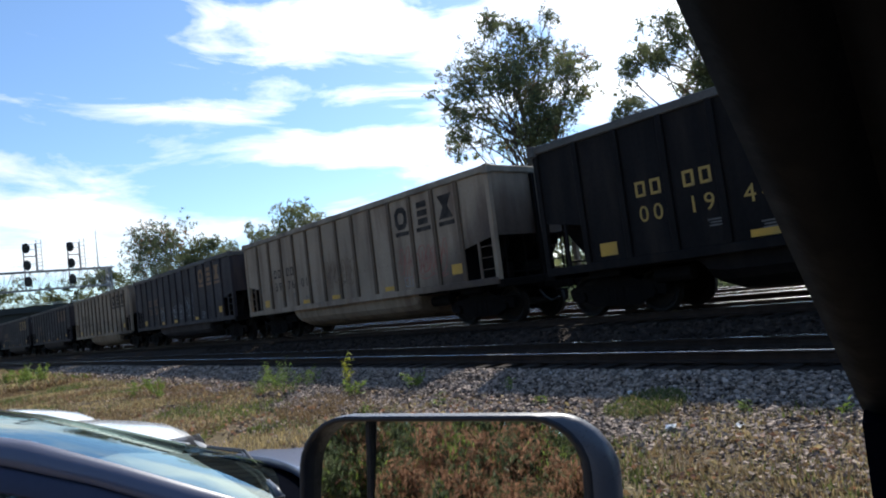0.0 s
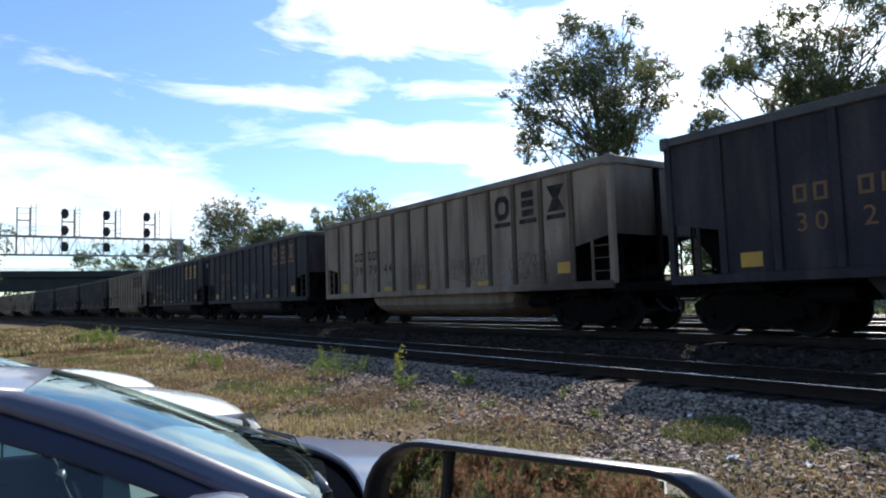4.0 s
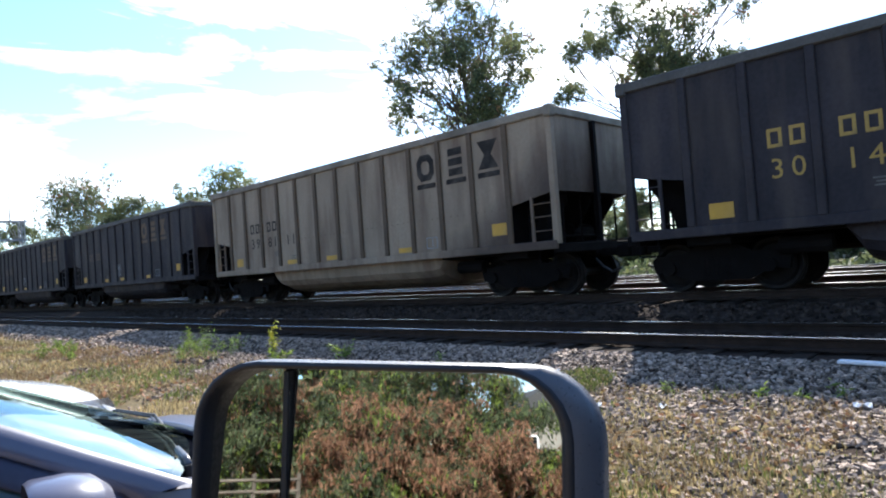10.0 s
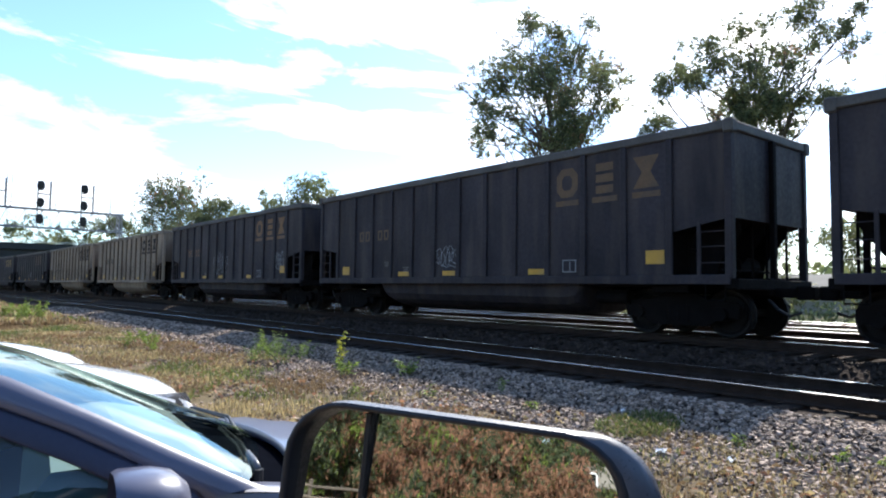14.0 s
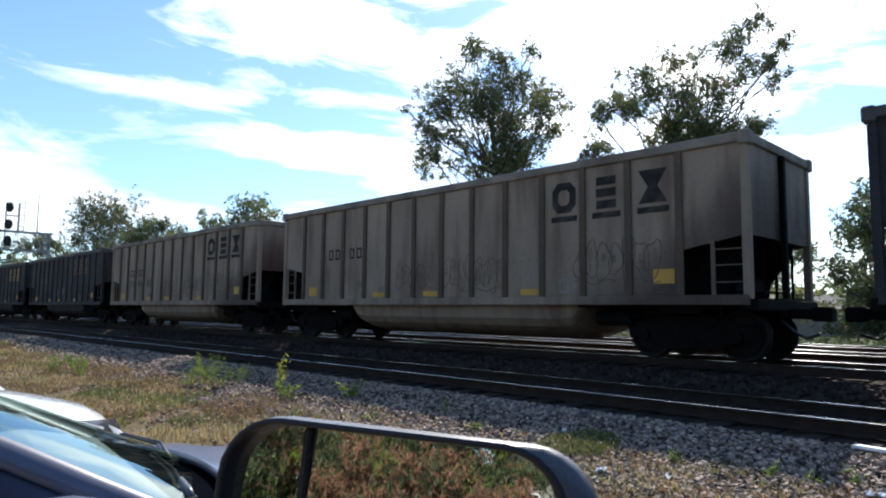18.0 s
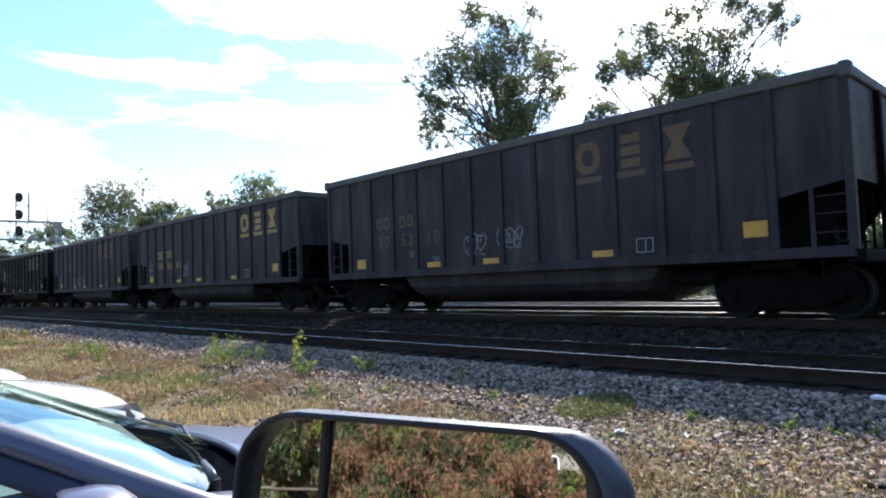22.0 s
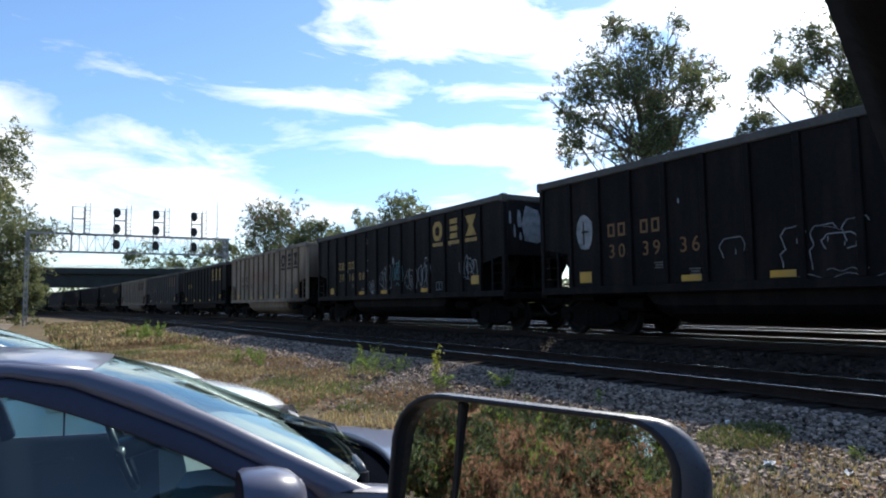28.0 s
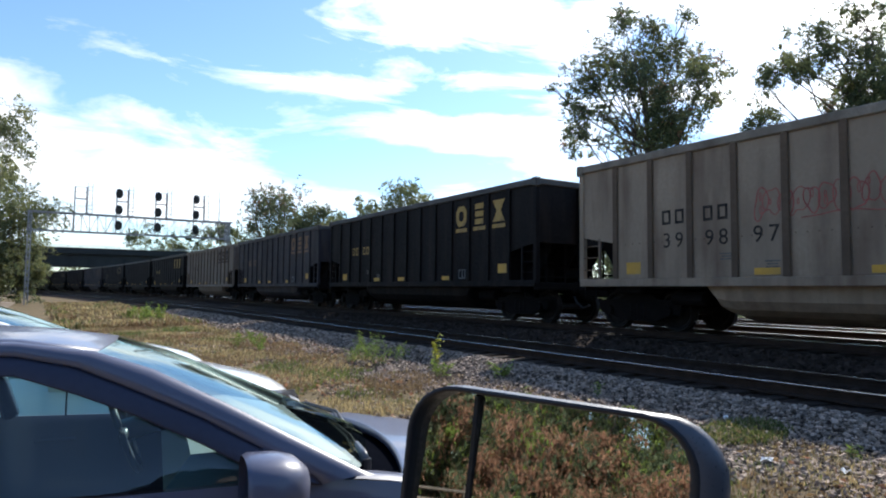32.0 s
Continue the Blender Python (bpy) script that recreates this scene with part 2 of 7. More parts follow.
M["grey_rib"] = mat("dark_grey_rib_paint", (0.11, 0.075, 0.05), 0.75, spec=0.2, var=0.25, scale=0.9, fine=14, dirt=(0.06, 0.045, 0.035), dirt_amt=0.6, streak=True)
M["truck_steel"] = mat("near_black_cast_steel", (0.006, 0.005, 0.0048), 0.85, spec=0.08, var=0.4, scale=4, fine=30, dirt=(0.012, 0.009, 0.0075), dirt_amt=0.5)
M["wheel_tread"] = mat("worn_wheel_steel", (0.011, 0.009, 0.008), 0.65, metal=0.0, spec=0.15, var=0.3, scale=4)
M["yellow_paint"] = mat("faded_yellow_paint", (0.40, 0.24, 0.045), 0.6, var=0.3, scale=2.5, fine=25, dirt=(0.035, 0.03, 0.028), dirt_amt=0.8, dirt_scale=2.5)
M["orange_paint"] = mat("faded_orange_paint", (0.19, 0.088, 0.022), 0.65, var=0.3, scale=2.5, fine=25, dirt=(0.05, 0.045, 0.045), dirt_amt=0.75, dirt_scale=2.0)
M["dull_yellow"] = mat("worn_ochre_paint", (0.12, 0.064, 0.022), 0.65, var=0.35, scale=2.5, fine=25, dirt=(0.03, 0.022, 0.02), dirt_amt=0.8, dirt_scale=2.0)
M["dark_letter"] = mat("faded_black_letter_paint", (0.035, 0.030, 0.027), 0.8, spec=0.1, var=0.3, scale=3, dirt=(0.16, 0.13, 0.10), dirt_amt=0.3, dirt_scale=3)
M["reflector"] = mat("yellow_reflective_tape", (0.5, 0.265, 0.022), 0.5, var=0.15, scale=5, dirt=(0.12, 0.10, 0.06), dirt_amt=0.4)
M["white_paint"] = mat("chalky_white_spray_paint", (0.27, 0.28, 0.285), 0.75, var=0.3, scale=5, dirt=(0.06, 0.06, 0.065), dirt_amt=0.7, dirt_scale=4)
M["chalk_paint"] = mat("thin_chalky_line_paint", (0.21, 0.21, 0.215), 0.8, var=0.4, scale=6, dirt=(0.03, 0.03, 0.035), dirt_amt=0.8, dirt_scale=5)
M["stencil_grey"] = mat("worn_grey_stencil_paint", (0.11, 0.10, 0.09), 0.75, var=0.3, scale=5)
M["smear_paint"] = mat("faded_brown_spray_paint", (0.125, 0.09, 0.065), 0.8, spec=0.15, var=0.35, scale=4, dirt=(0.2, 0.15, 0.11), dirt_amt=0.5, dirt_scale=3)
M["teal_paint"] = mat("teal_spray_paint", (0.08, 0.25, 0.27), 0.7, var=0.3, scale=5)
M["red_paint"] = mat("red_brown_spray_paint", (0.30, 0.08, 0.06), 0.7, var=0.3, scale=5)
M["coal"] = mat("coal", (0.012, 0.012, 0.013), 0.55, var=0.5, scale=4, fine=20, bump=0.6, dist=0.05)
M["rail_side"] = mat("rusty_rail_steel", (0.034, 0.022, 0.016), 0.85, spec=0.12, var=0.3, scale=5, fine=40)
M["rail_top"] = mat("polished_rail_steel", (0.55, 0.54, 0.52), 0.22, metal=1.0, var=0.1, scale=3, bump=0.03)
M["tie"] = mat("weathered_wooden_tie", (0.032, 0.024, 0.019), 0.9, spec=0.1, var=0.3, scale=3, fine=40, bump=0.4, obj_random=0.3)
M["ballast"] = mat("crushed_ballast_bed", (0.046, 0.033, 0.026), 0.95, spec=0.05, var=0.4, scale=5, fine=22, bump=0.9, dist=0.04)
M["stone"] = mat("grey_limestone_gravel", (0.255, 0.197, 0.156), 0.9, spec=0.2, var=0.25, scale=3, fine=40, island=0.8)
M["dark_stone"] = mat("dark_track_ballast", (0.046, 0.034, 0.027), 0.9, spec=0.05, var=0.25, scale=3, fine=40, island=0.6)
M["far_grass"] = mat("far_rough_grass", (0.07, 0.075, 0.035), 0.95, spec=0.1, var=0.4, scale=0.5, fine=6, bump=0.8, dist=0.08, dirt=(0.12, 0.09, 0.05), dirt_amt=0.7, dirt_scale=0.3)
M["soil"] = mat("dry_grass_soil", (0.155, 0.115, 0.07), 0.95, spec=0.1, var=0.35, scale=0.8, fine=14, bump=0.9, dist=0.05, dirt=(0.10, 0.085, 0.038), dirt_amt=0.7, dirt_scale=0.55)
M["dry_grass"] = mat("dry_straw_grass", (0.38, 0.299, 0.149), 0.85, var=0.3, scale=0.6, island=0.45, trans=0.35)
M["brown_weed"] = mat("withered_red_brown_weed", (0.24, 0.16, 0.082), 0.85, var=0.3, scale=0.6, island=0.4, trans=0.3)
M["green_grass"] = mat("green_grass", (0.14, 0.165, 0.045), 0.7, var=0.25, scale=0.6, island=0.4, trans=0.4)
M["weed_leaf"] = mat("light_green_weed_leaf", (0.20, 0.27, 0.05), 0.6, var=0.25, scale=4, island=0.35, trans=0.45)
M["yellow_leaf"] = mat("yellow_weed_flower", (0.42, 0.42, 0.03), 0.6, var=0.2, scale=4, island=0.3, trans=0.45)
M["stem"] = mat("green_stem", (0.10, 0.13, 0.04), 0.7)
M["bark"] = mat("grey_brown_bark", (0.085, 0.07, 0.055), 0.9, var=0.3, scale=2, fine=18, bump=0.7, dist=0.03)
M["leaf"] = mat("dull_green_leaf", (0.13, 0.155, 0.075), 0.6, var=0.2, scale=0.3, island=0.4, trans=0.5)
M["leaf_red"] = mat("rusty_red_leaf", (0.29, 0.15, 0.088), 0.65, var=0.25, scale=0.3, island=0.4, trans=0.4)
M["leaf_dark"] = mat("dark_green_leaf", (0.07, 0.095, 0.042), 0.6, var=0.2, scale=0.3, island=0.4, trans=0.4)
M["leaf_light"] = mat("yellow_green_leaf", (0.19, 0.20, 0.08), 0.6, var=0.2, scale=0.3, island=0.4, trans=0.5)
M["concrete"] = mat("stained_concrete", (0.30, 0.29, 0.27), 0.85, var=0.15, scale=0.5, fine=6, dirt=(0.12, 0.11, 0.10), dirt_amt=0.5, dirt_scale=0.3, streak=True)
M["girder"] = mat("shaded_green_girder_paint", (0.03, 0.034, 0.034), 0.7, spec=0.25, var=0.25, scale=0.4, fine=5)
M["galv"] = mat("galvanised_steel", (0.42, 0.43, 0.44), 0.45, metal=0.6, var=0.15, scale=3)
M["bridge_steel"] = mat("dull_grey_bridge_steel", (0.24, 0.25, 0.26), 0.6, metal=0.2, var=0.2, scale=2)
M["signal_black"] = mat("matt_black_signal_paint", (0.012, 0.012, 0.013), 0.7, var=0.3, scale=4)
M["lens_dark"] = mat("dark_signal_lens", (0.02, 0.02, 0.02), 0.1, var=0.1, bump=0)
M["blue_paint"] = mat("metallic_slate_blue_car_paint", (0.10, 0.104, 0.148), 0.4, metal=0.0, spec=0.4, var=0.06, scale=1.5, fine=400, bump=0.02, coat=0.55)
M["white_car"] = mat("white_car_paint", (0.80, 0.80, 0.79), 0.3, var=0.03, scale=1.5, bump=0, coat=1.0)
M["black_trim"] = mat("black_rubber_trim", (0.012, 0.012, 0.013), 0.5, var=0.2, scale=8)
M["black_plastic"] = mat("satin_black_plastic", (0.018, 0.018, 0.022), 0.42, var=0.15, scale=10, fine=250, bump=0.08, dist=0.001)
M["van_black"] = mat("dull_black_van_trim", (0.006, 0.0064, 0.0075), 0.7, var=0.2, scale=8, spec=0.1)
M["grey_plastic"] = mat("textured_dark_grey_plastic", (0.105, 0.105, 0.115), 0.34, var=0.1, scale=10, fine=300, bump=0.1, dist=0.001)
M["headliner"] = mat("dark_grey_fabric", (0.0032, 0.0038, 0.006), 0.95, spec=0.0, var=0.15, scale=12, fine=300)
M["seat"] = mat("grey_seat_fabric", (0.17, 0.18, 0.20), 0.9, var=0.15, scale=12)
M["tyre"] = mat("tyre_rubber", (0.02, 0.02, 0.02), 0.85, var=0.2)
M["alloy"] = mat("silver_alloy", (0.5, 0.5, 0.51), 0.3, metal=0.9, var=0.05)
M["red_lens"] = mat("red_tail_lens", (0.25, 0.03, 0.02), 0.12, var=0.1, bump=0, coat=0.6)
M["clear_lens"] = mat("smoky_headlamp_lens", (0.07, 0.07, 0.075), 0.10, var=0.5, scale=9, bump=0, coat=0.8)
M["wood"] = mat("weathered_fence_wood", (0.13, 0.105, 0.08), 0.85, var=0.25, scale=2, fine=30, bump=0.3, obj_random=0.2)
M["white_siding"] = mat("grey_painted_siding", (0.26, 0.24, 0.205), 0.7, var=0.06, scale=1.5)
M["dirt_lot"] = mat("packed_dirt_lot", (0.22, 0.17, 0.12), 0.95, var=0.25, scale=0.6, fine=10, bump=0.6, dist=0.03, dirt=(0.12, 0.09, 0.06), dirt_amt=0.4)
M["shed_wall"] = mat("pale_grey_shed_sheeting", (0.42, 0.42, 0.40), 0.7, var=0.12, scale=0.8, fine=12, dirt=(0.2, 0.18, 0.15), dirt_amt=0.4, streak=True)
M["asphalt"] = mat("grey_asphalt", (0.06, 0.06, 0.06), 0.9, var=0.2, scale=0.8, fine=60)
M["litter"] = mat("white_litter_paper", (0.8, 0.8, 0.79), 0.7, var=0.06, scale=20)
M["car_glass"] = glass_mat("tinted_car_glass", (0.62, 0.90, 0.92), clear=0.93, ior=1.7)
M["dash_grey"] = mat("grey_dash_vinyl", (0.20, 0.22, 0.225), 0.7, var=0.1, scale=6, fine=200)
# rim grey holds coal dust and, put into the colour, the sunlit top edge
M["rim_sun_dust"] = mat("dusty_sunlit_coal_car_rim", (0.075, 0.068, 0.06), 0.75, var=0.35, scale=1.5, fine=20)
M["rim_pale"] = mat("dusty_pale_rim_paint", (0.24, 0.20, 0.155), 0.75, spec=0.2, var=0.35, scale=1.5, fine=20, dirt=(0.08, 0.06, 0.045), dirt_amt=0.6)
M["frame_gloss"] = mat("satin_black_door_frame", (0.042, 0.043, 0.068), 0.5, spec=0.3, var=0.1, scale=4, bump=0, coat=0.05)
M["windscreen"] = glass_mat("windscreen_glass", (0.74, 0.93, 0.92), clear=0.88, ior=2.3, cast=(0.78, 0.93, 0.94))
M["mirror"] = mirror_mat("mirror_glass")

# ---- mesh helpers ----
rnd = random.Random(7)
nrs = np.random.RandomState(11)


def part(name, bm, material, parent=None, label="", smooth=False):
    """Links a bmesh as one mesh object, under a thing or a part where one is given."""
    me = bpy.data.meshes.new(name)
    bm.to_mesh(me)
    bm.free()
    if smooth:
        me.polygons.foreach_set("use_smooth", [True] * len(me.polygons))
    for mm in (material if isinstance(material, (list, tuple)) else (material,)):
        me.materials.append(mm)
    ob = new(name, me)
    if parent:
        ob.parent = parent
    if label:
        ob["label"] = label
    return ob


def share(name, me, parent, m=None, label=""):
    ob = new(name, me)
    ob.parent = parent
    if m is not None:
        ob.matrix_basis = m
    if label:
        ob["label"] = label
    return ob


def thing(name, m, label, category, group="", kind=""):
    ob = new(name)
    ob.empty_display_size = 0.2
    ob.matrix_basis = m
    return tagged(ob, label, category, group, kind)


def box(bm, x0, x1, y0, y1, z0, z1, bevel=0.0, m=None):
    r = bmesh.ops.create_cube(bm, size=1.0)
    vs = r["verts"]
    bmesh.ops.scale(bm, vec=(x1 - x0, y1 - y0, z1 - z0), verts=vs)
    bmesh.ops.translate(bm, vec=((x0 + x1) / 2, (y0 + y1) / 2, (z0 + z1) / 2), verts=vs)
    if bevel:
        es = list({e for v in vs for e in v.link_edges})
        r2 = bmesh.ops.bevel(bm, geom=es, offset=bevel, segments=1, affect="EDGES", profile=0.5)
        vs = list({v for f in r2["faces"] for v in f.verts} | {v for v in vs if v.is_valid})
    if m is not None:
        bmesh.ops.transform(bm, matrix=m, verts=[v for v in vs if v.is_valid])
    return vs


def tube(bm, a, b, r0, r1=None, seg=8, caps=True):
    a, b = Vector(a), Vector(b)
    r1 = r0 if r1 is None else r1
    d = b - a
    q = d.to_track_quat("Z", "Y").to_matrix().to_4x4()
    r = bmesh.ops.create_cone(bm, cap_ends=caps, segments=seg, radius1=r0, radius2=r1, depth=d.length)
    bmesh.ops.transform(bm, matrix=Matrix.Translation((a + b) / 2) @ q, verts=r["verts"])
    return r["verts"]


def extrude_profile(bm, pts, y0, y1, axis="y"):
    """A prism from a closed profile of (x, z) points between y0 and y1."""
    if axis == "y":
        a = [bm.verts.new((x, y0, z)) for x, z in pts]
        b = [bm.verts.new((x, y1, z)) for x, z in pts]
    else:
        a = [bm.verts.new((y0, x, z)) for x, z in pts]
        b = [bm.verts.new((y1, x, z)) for x, z in pts]
    n = len(pts)
    bm.faces.new(a)
    bm.faces.new(b[::-1])
    for i in range(n):
        bm.faces.new((a[i], b[i], b[(i + 1) % n], a[(i + 1) % n]))
    bmesh.ops.recalc_face_normals(bm, faces=bm.faces)


def grid_surface(bm, rows, close=False):
    """A skin through rows of points (each row the same length)."""
    vr = [[bm.verts.new(p) for p in r] for r in rows]
    for r0, r1 in zip(vr, vr[1:]):
        n = len(r0)
        for i in range(n if close else n - 1):
            j = (i + 1) % n
            bm.faces.new((r0[i], r0[j], r1[j], r1[i]))
    return vr


def sweep(bm, path, radii, seg=8, flat=1.0):
    """A round or oval bar along a path of points."""
    rows = []
    path = [Vector(p) for p in path]
    for i, p in enumerate(path):
        d = (path[min(i + 1, len(path) - 1)] - path[max(i - 1, 0)]).normalized()
        side = d.cross(Vector((0, 0, 1)))
        side = side.normalized() if side.length > 1e-4 else Vector((1, 0, 0))
        up = side.cross(d).normalized()
        r = radii[i] if isinstance(radii, (list, tuple)) else radii
        rows.append([p + side * (math.cos(a) * r * flat) + up * (math.sin(a) * r) for a in [2 * math.pi * k / seg for k in range(seg)]])
    vr = grid_surface(bm, rows, close=True)
    bm.faces.new(vr[0][::-1])
    bm.faces.new(vr[-1])
    return vr


def quads_object(name, centers, sizes, normals_jitter, materials, parent=None, aspect=0.6, mat_idx=None, up_bias=0.0):
    """Many small leaf blades (two triangles each, folded) in one mesh."""
    n = len(centers)
    d = nrs.normal(size=(n, 3))
    d[:, 2] = d[:, 2] * normals_jitter + up_bias
    d /= np.linalg.norm(d, axis=1)[:, None] + 1e-9
    e = np.cross(d, nrs.normal(size=(n, 3)))
    e /= np.linalg.norm(e, axis=1)[:, None] + 1e-9
    s = np.asarray(sizes)[:, None]
    c = np.asarray(centers)
    nn = np.cross(d, e)
    v = np.empty((n, 4, 3))
    v[:, 0] = c - d * s
    v[:, 1] = c + e * s * aspect + nn * s * 0.18
    v[:, 2] = c + d * s
    v[:, 3] = c - e * s * aspect + nn * s * 0.18
    faces = np.arange(n * 4).reshape(n, 4)
    me = bpy.data.meshes.new(name)
    me.from_pydata(v.reshape(-1, 3).tolist(), [], faces.tolist())
    for mm in materials:
        me.materials.append(mm)
    if mat_idx is not None:
        me.polygons.foreach_set("material_index", np.asarray(mat_idx, dtype=np.int32))
    ob = new(name, me)
    if parent:
        ob.parent = parent
    return ob


# ---- the line: where the tracks run ----
BEND_Y, BEND = 38.0, 0.00062
TRACK_Z = {0: 0.468, 1: 0.785, 2: 0.80, 3: 0.80}
TRACK_X = {0: 8.575 + 0.75, 1: 12.356 + 0.75, 2: 17.1, 3: 21.1}


def bend(y):
    d = max(0.0, min(y, 330.0) - BEND_Y)
    return -BEND * d * d - max(0.0, y - 330.0) * 2 * BEND * d


def bend_turn(y):
    return math.degrees(math.atan(2 * BEND * max(0.0, min(y, 330.0) - BEND_Y)))

# ---- ground ----


def ground_z(x, y):
    xx = x - bend(y)
    pts = ((-1e5, 0.0), (4.6, 0.0), (6.4, 0.08), (7.6, 0.27), (10.9, 0.29), (11.5, 0.55), (14.6, 0.60), (26, 0.60), (30, 0.3), (40, 0.2), (1e5, 0.2))
    for (a, za), (b, zb) in zip(pts, pts[1:]):
        if xx <= b:
            return za + (zb - za) * max(0, (xx - a) / (b - a)) if b < 1e4 and a > -1e4 else (za if a > -1e4 else zb)
    return 0.2


def make_ground():
    xs = [-2000, -600, -200, -80, -40, -25, -15, -8, -4, -2] + [0.5 * i for i in range(0, 61)] + [32, 36, 40, 60, 100, 300, 900, 2000]
    ys = [-2000, -500, -150, -60, -30, -15] + [-10 + 1.0 * i for i in range(0, 61)] + [55 + 6 * i for i in range(0, 30)] + [260, 400, 900, 2500]
    bm = bmesh.new()
    rows = []
    for y in ys:
        row = []
        for x in xs:
            b = bend(y) if 0 < y < 260 and -2 < x < 60 else (bend(min(y, 260)) if y > 0 and -2 < x < 60 else 0.0)
            xx = x + b
            z = ground_z(x + b, y) if y < 260 else (0.0 if x < 5 else 0.3)
            if -6 < x < 9 and -12 < y < 60:
                z += 0.035 * noise.noise(Vector((x * 0.9, y * 0.9, 0.0))) - 0.01
            row.append((xx, y, z))
        rows.append(row)
    grid_surface(bm, rows)
    bmesh.ops.recalc_face_normals(bm, faces=bm.faces)
    for f in bm.faces:
        c = f.calc_center_median()
        xx = c.x - bend(c.y) + 0.5 * noise.noise(Vector((c.y * 0.35, 3.0, 0.0)))
        if f.normal.z < 0:
            f.normal_flip()
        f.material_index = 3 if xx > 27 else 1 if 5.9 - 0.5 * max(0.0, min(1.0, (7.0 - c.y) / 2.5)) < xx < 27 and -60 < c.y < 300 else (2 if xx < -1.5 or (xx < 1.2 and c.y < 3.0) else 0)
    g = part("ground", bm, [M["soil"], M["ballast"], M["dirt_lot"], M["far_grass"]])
    tagged(g, "dry grassy verge rising to grey gravel ballast under the tracks", "ground", kind="structure")
    return g


ground = make_ground()


def make_track(i, y0, y1, ties_to):
    zt, xc = TRACK_Z[i], TRACK_X[i]
    tr = thing("railway_track", Matrix.Identity(4), "rusty steel rails on dark wooden ties in grey ballast", "railway track", "railway tracks", "structure")
    ys = [y0] + [y for y in range(int(y0) + 4, int(BEND_Y), 10)] + [BEND_Y + 6 * k for k in range(0, int((y1 - BEND_Y) / 6))] + [y1]
    prof = [(-0.07, -0.16), (0.07, -0.16), (0.07, -0.145), (0.012, -0.12), (0.012, -0.045), (0.036, -0.035), (0.036, -0.004), (0.028, 0.0), (-0.028, 0.0), (-0.036, -0.004), (-0.036, -0.035), (-0.012, -0.045), (-0.012, -0.12), (-0.07, -0.145)]
    for s in (-0.75, 0.75):
        bm = bmesh.new()
        rows = [[(xc + bend(y) + s + px, y, zt + pz) for px, pz in prof] for y in ys]
        grid_surface(bm, rows, close=True)
        bmesh.ops.recalc_face_normals(bm, faces=bm.faces)
        for f in bm.faces:
            c = f.calc_center_median()
            f.material_index = 1 if c.z > zt - 0.003 else 0
        part("rail", bm, [M["rail_side"], M["rail_top"]], tr)
    bm = bmesh.new()
    box(bm, -1.27, 1.27, -0.11, 0.11, -0.33, -0.165, 0.012)
    me = bpy.data.meshes.new("tie")
    bm.to_mesh(me)
    bm.free()
    me.materials.append(M["tie"])
    r = random.Random(i)
    y = y0 + 0.3
    far = bmesh.new()
    while y < y1:
        m = pose(xc + bend(y) + r.uniform(-0.05, 0.05), y, zt - r.uniform(0, 0.02), 0, 0, r.uniform(-1.5, 1.5) + bend_turn(y))
        if y < ties_to:
            share("tie", me, tr, m)
        else:
            box(far, -1.27, 1.27, -0.11, 0.11, -0.33, -0.165, 0, m)
        y += 0.54
        if y > ties_to + 60:
            break
    if far.verts:
        tagged(part("distant_ties", far, M["tie"], tr), kind="stuff")
    else:
        far.free()
    return tr


make_track(0, -14.0, 240.0, 48.0)
make_track(1, -14.0, 520.0, 30.0)
make_track(2, -14.0, 240.0, 14.0)
make_track(3, -14.0, 240.0, 10.0)

# ---- coal train ----
SPEED = 8.66
HALF_W, BODY_L, TOP, SILL = 1.58, 14.9, 3.945, 1.18
RIBS = 14
BAY, BAY_IN, BAY_OUT = 1.21, 2.02, 2.24        # open end bays: length, and height at their inner and outer ends
TRUCK_Y = 6.1
PITCH = BODY_L / RIBS


def mesh_of(bm, name, *materials):
    me = bpy.data.meshes.new(name)
    bmesh.ops.recalc_face_normals(bm, faces=bm.faces)
    bm.to_mesh(me)
    bm.free()
    for mm in materials:
        me.materials.append(mm)
    return me


def text_mesh(s, size):
    cu = bpy.data.curves.new("stencil", "FONT")
    cu.body, cu.size, cu.extrude, cu.align_x = s, size, 0.002, "CENTER"
    cu.resolution_u = 3
    ob = new("stencil", cu)
    me = bpy.data.meshes.new_from_object(ob.evaluated_get(bpy.context.evaluated_depsgraph_get()))
    bpy.data.objects.remove(ob)
    return me


DIGITS = {}


def digit_mesh(ch, key):
    if (ch, key) not in DIGITS:
        me = text_mesh(ch, 0.46)
        bm = bmesh.new()
        bm.from_mesh(me)
        bmesh.ops.remove_doubles(bm, verts=bm.verts, dist=0.0005)
        bm.to_mesh(me)
        bm.free()
        me.materials.append(M[key])
        DIGITS[(ch, key)] = me
    return DIGITS[(ch, key)]


# car space: origin on the rail tops at mid-length; +y is the trailing (far) end; the side that faces the road is -x
def side_sheet_mesh(sx):
    """A side with the end bays cut out under the slope sheets."""
    bm = bmesh.new()
    h = BODY_L / 2
    x0, x1 = sx * HALF_W, sx * (HALF_W - 0.05)
    pts = [(-h + BAY, SILL), (h - BAY, SILL), (h - BAY, BAY_IN), (h, BAY_OUT), (h, TOP), (-h, TOP), (-h, BAY_OUT), (-h + BAY, BAY_IN)]
    extrude_profile(bm, pts, x0, x1, axis="x")
    return bm


